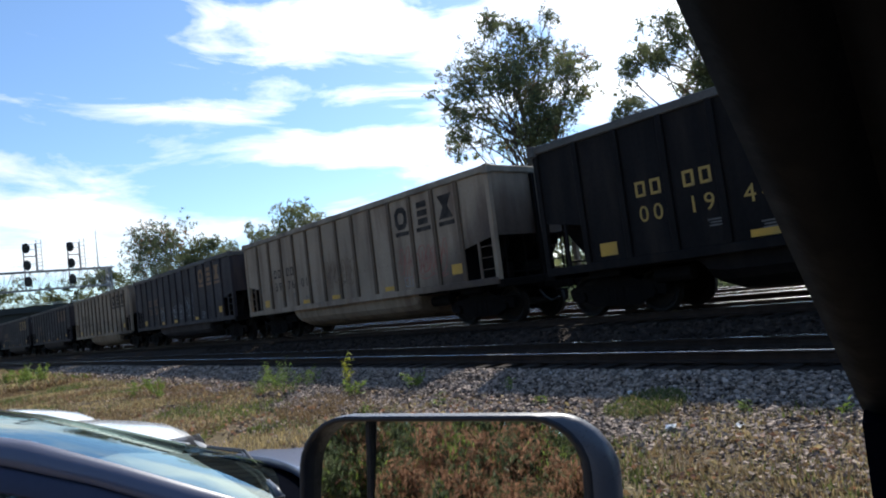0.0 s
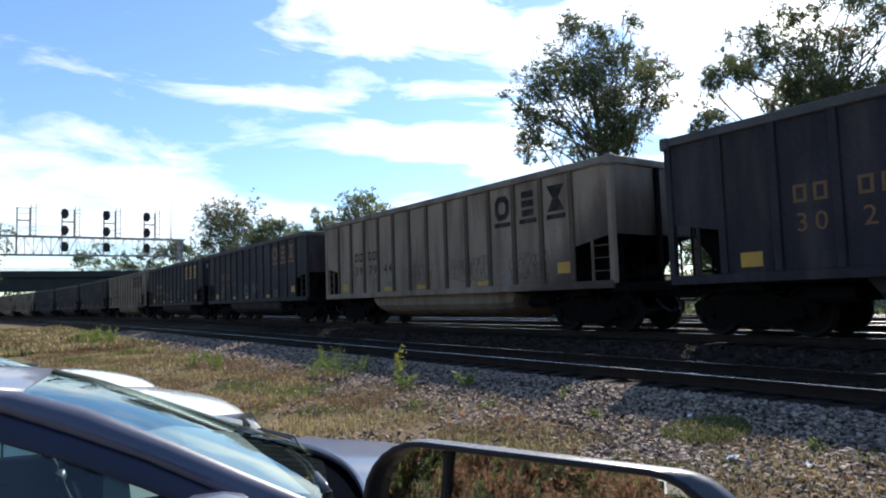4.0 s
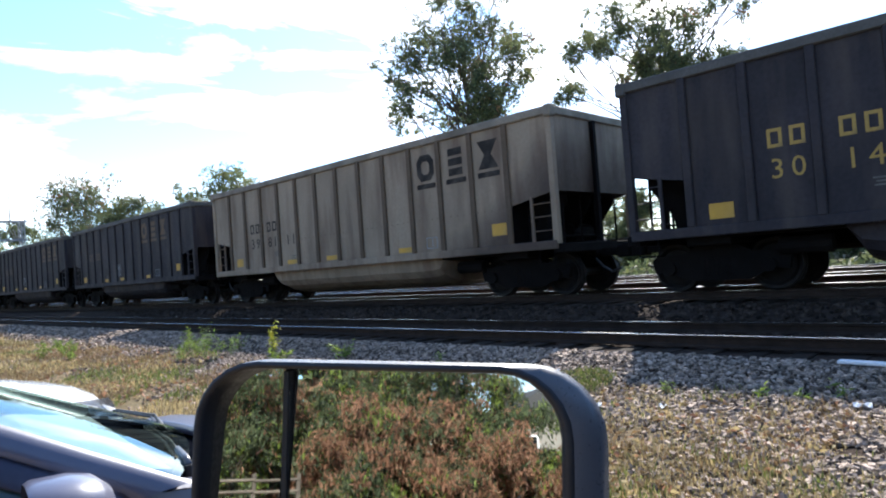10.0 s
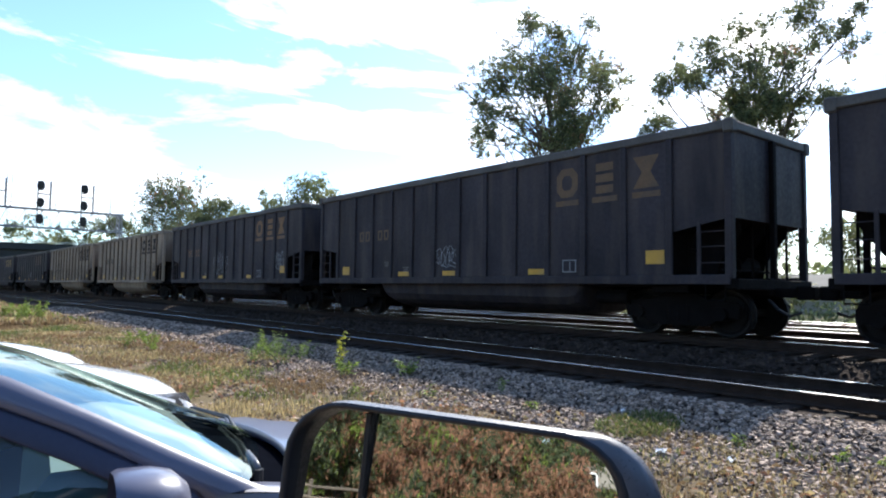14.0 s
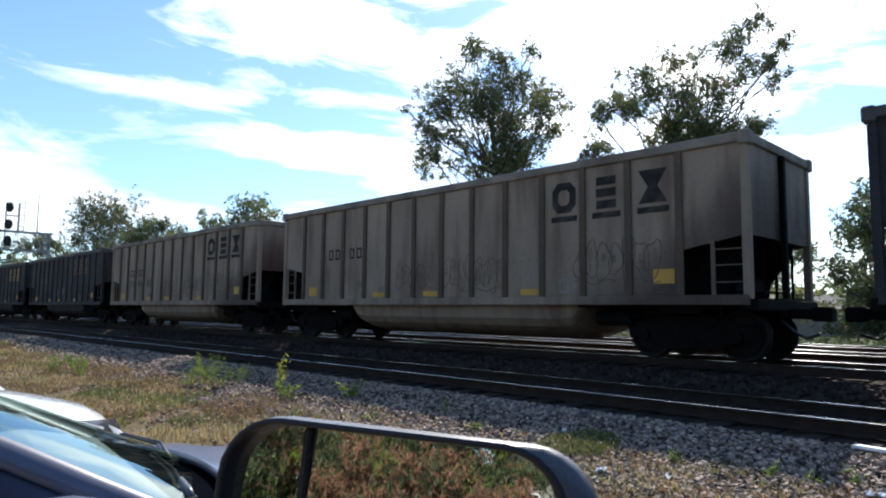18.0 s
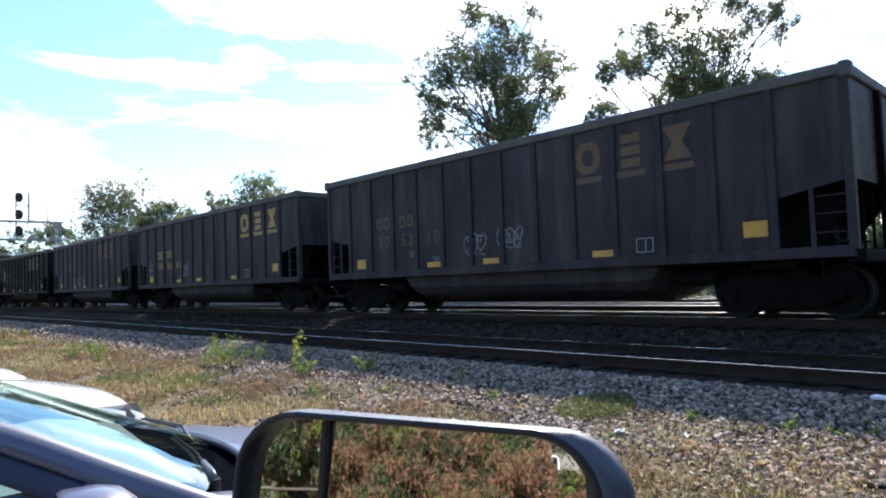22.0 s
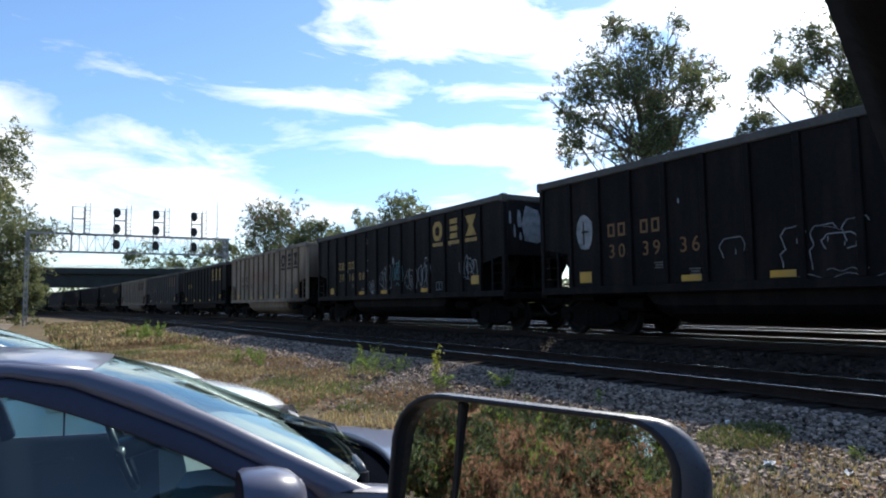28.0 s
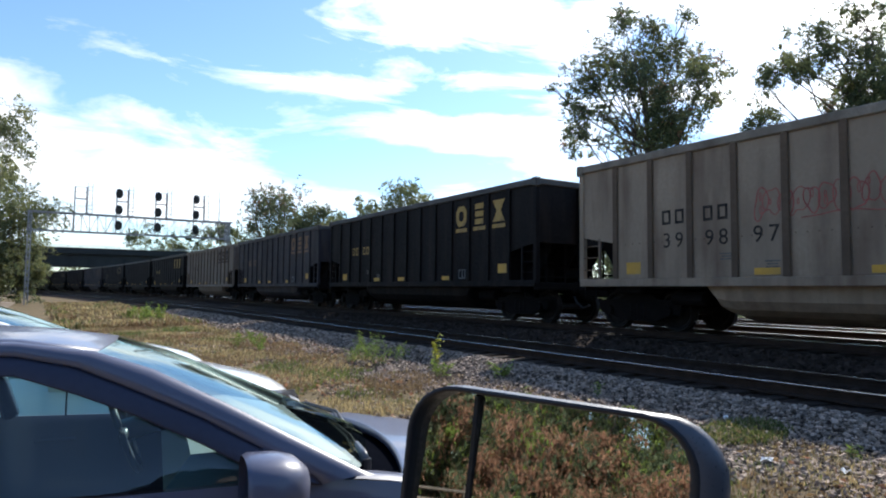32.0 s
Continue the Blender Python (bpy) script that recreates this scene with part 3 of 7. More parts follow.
def build_car_meshes(paint, plate, key):
    d = {}
    h = BODY_L / 2
    for nm, sx in (("side_near", -1), ("side_far", 1)):
        d[nm] = mesh_of(side_sheet_mesh(sx), "side_sheet", paint)
    # the sheets between the ribs, each its own plate
    d["panels"] = []
    for i in range(1, RIBS - 1):
        y1, y0 = (h - (1.1 + 0.98 * (k - 1)) * PITCH for k in (i, i + 1))
        bm = bmesh.new()
        box(bm, -HALF_W - 0.005, -HALF_W + 0.01, y0 + 0.085, y1 - 0.085, SILL + 0.035, TOP - 0.13, 0.003)
        d["panels"].append(mesh_of(bm, "side_panel", plate))
    # top chord round the rim
    bm = bmesh.new()
    for sx in (-1, 1):
        box(bm, sx * HALF_W - 0.07, sx * HALF_W + 0.07, -h - 0.05, h + 0.05, TOP - 0.10, TOP + 0.08, 0.02)
    for sy in (-1, 1):
        box(bm, -HALF_W + 0.07, HALF_W - 0.07, sy * h - 0.06, sy * h + 0.06, TOP - 0.10, TOP + 0.08, 0.02)
    for sx in (-1, 1):
        for sy in (-1, 1):
            box(bm, sx * HALF_W - 0.10, sx * HALF_W + 0.10, sy * h - 0.10, sy * h + 0.10, TOP - 0.16, TOP + 0.10, 0.03)
    d["rim"] = mesh_of(bm, "top_chord", M["rim_pale"] if paint in (M["grey_steel"], M["brown_grey"]) else M["rim_sun_dust"])
    bm = bmesh.new()
    box(bm, -0.06, 0.0, -0.07, 0.07, SILL + 0.02, TOP - 0.08, 0.012)
    d["rib"] = mesh_of(bm, "rib", M["grey_rib"] if paint in (M["grey_steel"], M["brown_grey"]) else paint)
    bm = bmesh.new()
    box(bm, -0.07, 0.07, -0.10, 0.0, SILL - 0.1, TOP - 0.1, 0.015)
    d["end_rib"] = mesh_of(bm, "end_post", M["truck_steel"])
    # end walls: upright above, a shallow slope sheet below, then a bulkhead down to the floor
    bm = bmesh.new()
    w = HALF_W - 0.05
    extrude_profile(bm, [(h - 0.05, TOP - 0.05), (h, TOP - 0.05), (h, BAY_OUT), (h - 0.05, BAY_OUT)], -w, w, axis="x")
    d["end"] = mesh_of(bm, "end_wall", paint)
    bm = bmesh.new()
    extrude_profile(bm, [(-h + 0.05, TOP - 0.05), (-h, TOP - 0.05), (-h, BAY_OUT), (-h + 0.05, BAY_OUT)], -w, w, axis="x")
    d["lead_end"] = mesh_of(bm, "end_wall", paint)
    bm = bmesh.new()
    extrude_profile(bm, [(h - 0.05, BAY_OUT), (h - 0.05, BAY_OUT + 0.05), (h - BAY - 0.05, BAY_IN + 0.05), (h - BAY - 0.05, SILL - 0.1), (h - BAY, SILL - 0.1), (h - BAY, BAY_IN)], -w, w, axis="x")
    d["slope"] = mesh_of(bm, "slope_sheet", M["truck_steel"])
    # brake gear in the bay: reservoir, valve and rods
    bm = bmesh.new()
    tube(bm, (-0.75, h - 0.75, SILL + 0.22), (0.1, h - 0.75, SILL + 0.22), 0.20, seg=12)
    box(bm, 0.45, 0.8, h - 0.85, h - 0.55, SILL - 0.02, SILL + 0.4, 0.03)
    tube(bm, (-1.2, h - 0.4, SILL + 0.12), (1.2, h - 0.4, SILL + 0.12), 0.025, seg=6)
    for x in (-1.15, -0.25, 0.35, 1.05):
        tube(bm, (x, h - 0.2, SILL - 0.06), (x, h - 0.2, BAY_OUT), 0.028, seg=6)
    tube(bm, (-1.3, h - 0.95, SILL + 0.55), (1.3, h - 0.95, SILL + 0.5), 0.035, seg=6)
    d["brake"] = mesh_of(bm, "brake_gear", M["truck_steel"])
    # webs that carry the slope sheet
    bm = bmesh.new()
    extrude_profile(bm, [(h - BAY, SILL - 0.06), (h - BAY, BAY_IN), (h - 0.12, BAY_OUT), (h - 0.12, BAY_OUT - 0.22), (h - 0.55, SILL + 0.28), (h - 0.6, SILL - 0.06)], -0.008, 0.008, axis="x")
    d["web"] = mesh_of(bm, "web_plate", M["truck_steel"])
    # side sill
    bm = bmesh.new()
    for sx in (-1, 1):
        box(bm, sx * HALF_W - 0.06, sx * HALF_W + 0.06, -h, h, SILL - 0.16, SILL + 0.02, 0.012)
    d["sill"] = mesh_of(bm, "side_sill", paint)
    # floor tub hung between the trucks
    bm = bmesh.new()
    rows = []
    for y, k in ((-3.95, 0.25), (-3.75, 0.85), (-3.45, 1.0), (3.45, 1.0), (3.75, 0.85), (3.95, 0.25)):
        row = []
        for a in range(13):
            t = math.pi * a / 12
            row.append((-math.cos(t) * 1.42, y, SILL - 0.1 - math.sin(t) ** 0.6 * 0.79 * k))
        rows.append(row)
    vr = grid_surface(bm, rows)
    bm.faces.new(vr[0])
    bm.faces.new(vr[-1][::-1])
    d["tub"] = mesh_of(bm, "floor_tub", paint)
    # centre sill and end platforms
    bm = bmesh.new()
    box(bm, -0.3, 0.3, -h - 0.1, h + 0.1, SILL - 0.35, SILL - 0.02, 0.02)
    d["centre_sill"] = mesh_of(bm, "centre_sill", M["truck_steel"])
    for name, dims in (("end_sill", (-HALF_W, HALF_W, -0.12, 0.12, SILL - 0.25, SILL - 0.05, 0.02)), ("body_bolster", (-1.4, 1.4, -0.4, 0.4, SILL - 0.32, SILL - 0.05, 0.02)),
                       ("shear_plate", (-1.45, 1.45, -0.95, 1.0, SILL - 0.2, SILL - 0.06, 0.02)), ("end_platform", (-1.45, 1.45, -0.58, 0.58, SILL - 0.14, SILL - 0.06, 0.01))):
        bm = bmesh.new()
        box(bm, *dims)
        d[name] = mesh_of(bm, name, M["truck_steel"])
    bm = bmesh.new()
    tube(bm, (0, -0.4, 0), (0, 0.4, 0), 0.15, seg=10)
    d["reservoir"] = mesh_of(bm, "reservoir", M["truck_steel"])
    # corner post and ladder
    bm = bmesh.new()
    box(bm, -0.07, 0.07, -0.07, 0.07, SILL - 0.05, TOP - 0.1, 0.012)
    d["post"] = mesh_of(bm, "corner_post", paint)
    bm = bmesh.new()
    box(bm, -0.03, 0.02, -0.035, 0.035, SILL - 0.05, BAY_IN + 0.16, 0.008)
    for z in (1.42, 1.72, 2.0):
        tube(bm, (0, -0.6, z), (0, 0, z), 0.012, seg=6)
    sb = bmesh.new()
    for y in (-0.5, -0.12):
        tube(sb, (0, y, 0.72), (0, y, SILL - 0.1), 0.014, seg=6)
    tube(sb, (0, -0.5, 0.72), (0, -0.12, 0.72), 0.016, seg=6)
    d["step"] = mesh_of(sb, "foot_step", M["truck_steel"])
    d["ladder"] = mesh_of(bm, "ladder", M["end_rust"] if paint in (M["grey_steel"], M["brown_grey"]) else paint)
    bm = bmesh.new()
    rows = []
    for i in range(19):
        y = -h + 0.1 + (BODY_L - 0.2) * i / 18
        prof = min(1, i / 2.5, (18 - i) / 2.5)
        row = []
        for j in range(7):
            x = -1.5 + 3.0 * j / 6
            row.append((x, y, TOP - 0.75 + 0.5 * prof * (1 - (x / 1.7) ** 2) + 0.1 * noise.noise(Vector((x * 2, y * 1.3, key)))))
        rows.append(row)
    grid_surface(bm, rows)
    d["coal"] = mesh_of(bm, "coal_load", M["coal"])
    return d


def build_truck_meshes():
    d = {}
    bm = bmesh.new()
    pts = [(-1.25, 0.62), (-1.15, 0.70), (-0.6, 0.72), (-0.35, 0.85), (0.35, 0.85), (0.6, 0.72), (1.15, 0.70), (1.25, 0.62), (1.2, 0.38), (0.95, 0.40), (0.55, 0.22), (-0.55, 0.22), (-0.95, 0.40), (-1.2, 0.38)]
    extrude_profile(bm, pts, -0.07, 0.07, axis="x")
    for y in (-0.89, 0.89):
        tube(bm, (-0.16, y, 0.46), (0.16, y, 0.46), 0.13, seg=10)
    for y in (-0.2, 0.0, 0.2):
        tube(bm, (0, y, 0.3), (0, y, 0.62), 0.09, seg=8)
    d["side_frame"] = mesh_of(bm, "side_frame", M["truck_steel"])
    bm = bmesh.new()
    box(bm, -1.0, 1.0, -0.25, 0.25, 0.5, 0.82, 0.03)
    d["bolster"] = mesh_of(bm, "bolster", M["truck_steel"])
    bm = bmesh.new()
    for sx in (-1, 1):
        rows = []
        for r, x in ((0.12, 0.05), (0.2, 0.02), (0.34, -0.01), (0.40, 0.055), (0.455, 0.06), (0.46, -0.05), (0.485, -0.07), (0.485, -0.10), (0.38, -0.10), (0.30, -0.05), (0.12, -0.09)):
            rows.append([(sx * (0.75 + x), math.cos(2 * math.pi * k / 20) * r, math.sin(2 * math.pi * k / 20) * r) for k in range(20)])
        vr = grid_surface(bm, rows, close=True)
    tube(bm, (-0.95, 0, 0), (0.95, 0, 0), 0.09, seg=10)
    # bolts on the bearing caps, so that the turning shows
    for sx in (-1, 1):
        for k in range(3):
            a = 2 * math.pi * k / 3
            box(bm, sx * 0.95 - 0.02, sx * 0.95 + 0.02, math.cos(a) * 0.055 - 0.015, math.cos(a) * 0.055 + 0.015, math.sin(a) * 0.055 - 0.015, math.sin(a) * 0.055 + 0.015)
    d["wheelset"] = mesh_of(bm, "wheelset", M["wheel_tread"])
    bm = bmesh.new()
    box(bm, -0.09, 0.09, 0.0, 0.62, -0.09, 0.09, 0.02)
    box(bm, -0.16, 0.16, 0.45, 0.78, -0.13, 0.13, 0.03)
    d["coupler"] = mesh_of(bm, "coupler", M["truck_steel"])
    bm = bmesh.new()
    pts = [(0.25, 0, 0), (0.3, 0.2, -0.18), (0.28, 0.4, -0.3), (0.25, 0.62, -0.22)]
    sweep(bm, pts, 0.03, 6)
    d["hose"] = mesh_of(bm, "air_hose", M["black_trim"])
    return d


TRUCK = build_truck_meshes()


def emblem_meshes(material):
    """Three plain emblem shapes (a ring, stacked bars, an hourglass), each underlined."""
    out = []
    for k in range(3):
        bm = bmesh.new()
        a, b, t = -0.30, 0.30, 0.65
        if k == 0:
            # a ring with cut corners
            out8 = [(a, 0.16), (a, t - 0.16), (a + 0.14, t), (b - 0.14, t), (b, t - 0.16), (b, 0.16), (b - 0.14, 0), (a + 0.14, 0)]
            in8 = [(y * 0.47, 0.325 + (z - 0.325) * 0.5) for y, z in out8]
            vo = [bm.verts.new((-0.003, y, z)) for y, z in out8]
            vi = [bm.verts.new((-0.003, y, z)) for y, z in in8]
            for j in range(8):
                bm.faces.new((vo[j], vo[(j + 1) % 8], vi[(j + 1) % 8], vi[j]))
        elif k == 1:
            for z in (0.0, 0.24, 0.48):
                box(bm, -0.004, 0, a * 0.75, b * 0.75, z, z + 0.17)
        else:
            for pts in (((a, t), (b, t), (0.10, t / 2), (-0.10, t / 2)), ((a, 0.0), (b, 0.0), (0.10, t / 2), (-0.10, t / 2))):
                bm.faces.new([bm.verts.new((-0.002, y, z)) for y, z in pts])
        box(bm, -0.004, 0, a * 1.08, b * 1.08, -0.19, -0.07)
        out.append(mesh_of(bm, "emblem", material))
    return out


def block_mesh(w, hgt, material):
    """One reporting mark as a plain hollow block."""
    bm = bmesh.new()
    t = 0.055
    vo = [bm.verts.new((-0.003, y, z)) for y, z in ((-w / 2, 0), (w / 2, 0), (w / 2, hgt), (-w / 2, hgt))]
    vi = [bm.verts.new((-0.003, y, z)) for y, z in ((t - w / 2, t), (w / 2 - t, t), (w / 2 - t, hgt - t), (t - w / 2, hgt - t))]
    for j in range(4):
        bm.faces.new((vo[j], vo[(j + 1) % 4], vi[(j + 1) % 4], vi[j]))
    return mesh_of(bm, "lettering", material)


def ribbon(bm, pts, th, depth, closed=False):
    """A sprayed line of even width through points on the car's side."""
    n = len(pts)
    vs = []
    for j, (py, pz) in enumerate(pts):
        q, p0 = (pts[(j + 1) % n], pts[j - 1]) if closed else (pts[min(j + 1, n - 1)], pts[max(j - 1, 0)])
        d = Vector((q[0] - p0[0], q[1] - p0[1]))
        d = d.normalized() if d.length > 1e-5 else Vector((1, 0))
        e = Vector((-d.y, d.x)) * th
        vs.append((bm.verts.new((depth, py + e.x, pz + e.y)), bm.verts.new((depth, py - e.x, pz - e.y))))
    pairs = list(zip(vs, vs[1:])) + ([(vs[-1], vs[0])] if closed else [])
    for (a0, a1), (b0, b1) in pairs:
        bm.faces.new((a0, b0, b1, a1))


def graffiti_mesh(seed, w, hgt, material, strokes=5):
    """A throw-up: swollen overlapping loops with small eyes in them, tied by an underline."""
    r = random.Random(seed)
    bm = bmesh.new()
    depth = -0.002
    step = w / strokes
    for k in range(strokes):
        cy = w / 2 - step * (k + 0.5) + r.uniform(-0.08, 0.08) * step
        cz = hgt * r.uniform(0.42, 0.58)
        ry, rz = step * r.uniform(0.48, 0.62), hgt * r.uniform(0.34, 0.5)
        p1, p2, p3 = r.uniform(0, 6.3), r.uniform(0, 6.3), r.uniform(0.12, 0.32)
        lean = r.uniform(-0.25, 0.1)
        pts = []
        for j in range(22):
            a = 2 * math.pi * j / 22
            m = 1 + p3 * math.sin(2 * a + p1) + 0.14 * math.sin(3 * a + p2)
            pts.append((cy + ry * m * math.cos(a) + lean * rz * math.sin(a), cz + rz * m * math.sin(a)))
        ribbon(bm, pts, 0.009 + 0.005 * r.random(), depth - 0.0004 * k, True)
        for e in range(r.choice((1, 1, 2))):
            ey, ez, er = cy + ry * r.uniform(-0.3, 0.3), cz + rz * (r.uniform(-0.1, 0.45) if e == 0 else -0.4), r.uniform(0.18, 0.34)
            ribbon(bm, [(ey + ry * er * 0.6 * math.cos(a), ez + rz * er * math.sin(a)) for a in [2 * math.pi * j / 10 for j in range(10)]], 0.008, depth - 0.0004 * k - 0.0002, True)
    tail = [(w * 0.5 - w * j / 14, -0.02 * hgt + 0.06 * hgt * math.sin(j * 1.3 + seed)) for j in range(15)]
    ribbon(bm, tail[r.randint(0, 6):], 0.010, depth - 0.004)
    return mesh_of(bm, "graffiti", material)


def chalk_mesh(seed, w, hgt, material, strokes=3):
    """Thin broken outlines of square-shouldered letters."""
    r = random.Random(seed)
    bm = bmesh.new()
    step = w / strokes
    for k in range(strokes):
        cy, wd = w / 2 - step * (k + 0.5), step * r.uniform(0.34, 0.44)
        top, mid = hgt * r.uniform(0.82, 1.0), hgt * r.uniform(0.38, 0.5)
        key = [(cy + wd * 0.9, r.uniform(0.0, 0.1) * hgt), (cy + wd * 1.1, mid * 0.8), (cy + wd * 0.7, mid), (cy + wd, top * 0.8), (cy + wd * 0.6, top * 0.97),
               (cy - wd * 0.7, top), (cy - wd, top * 0.85), (cy - wd * 0.9, mid * 1.1), (cy - wd * 0.2, mid * 0.9), (cy + wd * 0.5, mid * 1.1)]
        key = key[r.randint(0, 2):len(key) - r.randint(0, 3)]
        pts = []
        for (a0, a1), (b0, b1) in zip(key, key[1:]):
            pts += [(a0 + (b0 - a0) * f + r.uniform(-0.012, 0.012), a1 + (b1 - a1) * f + r.uniform(-0.012, 0.012)) for f in (0.0, 0.35, 0.7)]
        ribbon(bm, pts, 0.011, -0.002 - 0.0004 * k)
        ribbon(bm, [(cy - wd * 0.3, top * 0.6), (cy - wd * 0.32, top * 0.72)], 0.010, -0.0036)
        if r.random() < 0.6:
            ribbon(bm, [(cy - wd * 1.2 + 0.1 * j, hgt * (0.7 + 0.05 * j * r.uniform(0.5, 1.2))) for j in range(4)], 0.006, -0.0042 - 0.0003 * k)
    tail = [(w * 0.3 - w * 0.9 * j / 12, -0.12 * hgt + 0.05 * hgt * math.sin(j * 1.1)) for j in range(13)]
    ribbon(bm, tail, 0.006, -0.0056)
    return mesh_of(bm, "graffiti", material)


def speck_mesh(w, hgt, material):
    """A ragged upright fleck of paint."""
    bm = bmesh.new()
    bm.faces.new([bm.verts.new((-0.003, y * w, z * hgt)) for y, z in ((-0.5, 0.1), (-0.2, 0.0), (0.35, 0.06), (0.5, 0.5), (0.3, 1.0), (-0.25, 0.9), (-0.45, 0.55))])
    return mesh_of(bm, "paint_fleck", material)


BODY = {}
EMBLEM = {k: emblem_meshes(M[k]) for k in ("yellow_paint", "orange_paint", "dull_yellow", "dark_letter")}
bm = bmesh.new()
box(bm, -0.004, 0, -0.26, 0.26, 0, 0.13)
REFLECT = mesh_of(bm, "reflector", M["reflector"])
bm = bmesh.new()
box(bm, -0.004, 0, -0.21, 0.21, 0, 0.27)
END_PLATE = mesh_of(bm, "yellow_panel", M["reflector"])
bm = bmesh.new()
for a in ((-0.19, 0.19, 0, 0.02), (-0.19, 0.19, 0.26, 0.28), (-0.19, -0.17, 0.02, 0.26), (0.17, 0.19, 0.02, 0.26), (-0.03, -0.01, 0.04, 0.24)):
    box(bm, -0.004, 0, *a)
FRAME_PLATE = mesh_of(bm, "stencil_frame", M["white_paint"])
bm = bmesh.new()
for k in range(12):
    bm.verts.new((-0.003, 0.30 * (1 + 0.07 * math.sin(k * 2.7)) * math.cos(2 * math.pi * k / 12), 0.45 * (1 + 0.06 * math.sin(k * 4.1)) * math.sin(2 * math.pi * k / 12)))
bm.faces.new(bm.verts)
DISC = mesh_of(bm, "white_disc", M["white_paint"])
bm = bmesh.new()
for j, w in enumerate((0.30, 0.22, 0.27)):
    box(bm, -0.004, 0, -w / 2, w / 2, -0.055 * j, -0.055 * j + 0.028)
seam = bmesh.new()
for k in range(58):
    yk = -BODY_L / 2 + 1.3 + 0.213 * k
    box(seam, -0.006, 0, yk - 0.012, yk + 0.012, 0, 0.024)
RIVETS = mesh_of(seam, "rivet_row", M["grey_rib"])
SMALL_MARK = mesh_of(bm, "small_stencil", M["stencil_grey"])


def coal_gondola(style, number, emblem, scrawls=(), disc=False, silver_end=(), short=False, flecks=()):
    names = {"grey": ("grey_steel", "weathered grey steel coal gondola rolling in the train"),
             "black": ("black_steel", "black steel coal gondola rolling in the train"),
             "blue": ("blue_black", "faded blue-black steel coal gondola rolling in the train"),
             "brown": ("brown_grey", "rust-stained tan steel coal gondola rolling in the train")}
    paint, label = names[style]
    if scrawls:
        label = label.replace("coal gondola", "coal gondola with graffiti")
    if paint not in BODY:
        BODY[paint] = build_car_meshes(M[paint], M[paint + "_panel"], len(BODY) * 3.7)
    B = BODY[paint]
    car = thing("coal_gondola", Matrix.Identity(4), label, "freight car", "cars of the coal train")
    h = BODY_L / 2
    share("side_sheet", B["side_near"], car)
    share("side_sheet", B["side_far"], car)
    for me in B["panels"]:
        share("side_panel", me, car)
    share("top_chord", B["rim"], car)
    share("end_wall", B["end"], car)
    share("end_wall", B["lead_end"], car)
    share("side_sill", B["sill"], car)
    share("floor_tub", B["tub"], car)
    share("centre_sill", B["centre_sill"], car)
    for sy in (-1, 1):
        for name, y in (("end_sill", h), ("body_bolster", TRUCK_Y), ("shear_plate", 4.9), ("end_platform", h - 0.62)):
            share(name, B[name], car, pose(0, sy * y, 0))
        for sx in (-1, 1):
            share("reservoir", B["reservoir"], car, pose(sx * 1.1, sy * 4.6, SILL - 0.42))
    share("coal_load", B["coal"], car)
    for turn in (0, 180):
        share("slope_sheet", B["slope"], car, pose(0, 0, 0, 0, 0, turn))
        share("brake_gear", B["brake"], car, pose(0, 0, 0, 0, 0, turn))
        for x in (-0.95, 0.0, 0.95):
            share("web_plate", B["web"], car, pose(x, 0, 0, 0, 0, turn))
    for i in range(1, RIBS):
        y = h - (1.1 + 0.98 * (i - 1)) * PITCH
        share("rib", B["rib"], car, pose(-HALF_W, y, 0))
        share("rib", B["rib"], car, pose(HALF_W, y, 0, 0, 0, 180))
    for sy in (-1, 1):
        rot = 180 if sy > 0 else 0
        share("end_post", B["end_rib"], car, pose(0, sy * h, 0, 0, 0, rot))
        for sx in (-1, 1):
            share("corner_post", B["post"], car, pose(sx * (HALF_W - 0.03), sy * (h - 0.03), 0))
    share("ladder", B["ladder"], car, pose(-HALF_W + 0.01, -h + 0.62, 0))
    share("foot_step", B["step"], car, pose(-HALF_W + 0.01, -h + 0.62, 0))
    share("foot_step", B["step"], car, pose(-HALF_W + 0.01, h - 0.62, 0, 0, 0, 180))
    share("ladder", B["ladder"], car, pose(-HALF_W + 0.01, h - 0.62, 0, 0, 0, 180))
    for sy in (-1, 1):
        share("coupler", TRUCK["coupler"], car, pose(0, sy * (h + 0.05), 0.88, 0, 0, 0 if sy > 0 else 180))
        share("air_hose", TRUCK["hose"], car, pose(0, sy * (h + 0.05), 0.75, 0, 0, 0 if sy > 0 else 180))
    axles = []
    for sy in (-1, 1):
        tr = new("truck")
        tr.parent = car
        tr.matrix_basis = pose(0, sy * TRUCK_Y, 0)
        share("side_frame", TRUCK["side_frame"], tr, pose(-1.0, 0, 0))
        share("side_frame", TRUCK["side_frame"], tr, pose(1.0, 0, 0))
        share("bolster", TRUCK["bolster"], tr)
        for y in (-0.89, 0.89):
            axles.append((share("wheelset", TRUCK["wheelset"], tr, pose(0, y, 0.47)), y))
    # marks on the side that faces the road
    x = -HALF_W - 0.009
    for k, em in enumerate(EMBLEM[emblem]):
        share("emblem", em, car, pose(x, h - ((9.35 if short else 10.46) + k * 0.955) * PITCH, 2.96))
    key = "dark_letter" if style in ("grey", "brown") else emblem
    marks = BARS[key]
    for k in range(4):
        share("lettering", marks, car, pose(x, h - (2.64 + k // 2 * 0.98) * PITCH + (-0.17 if k % 2 else 0.17), 2.36))
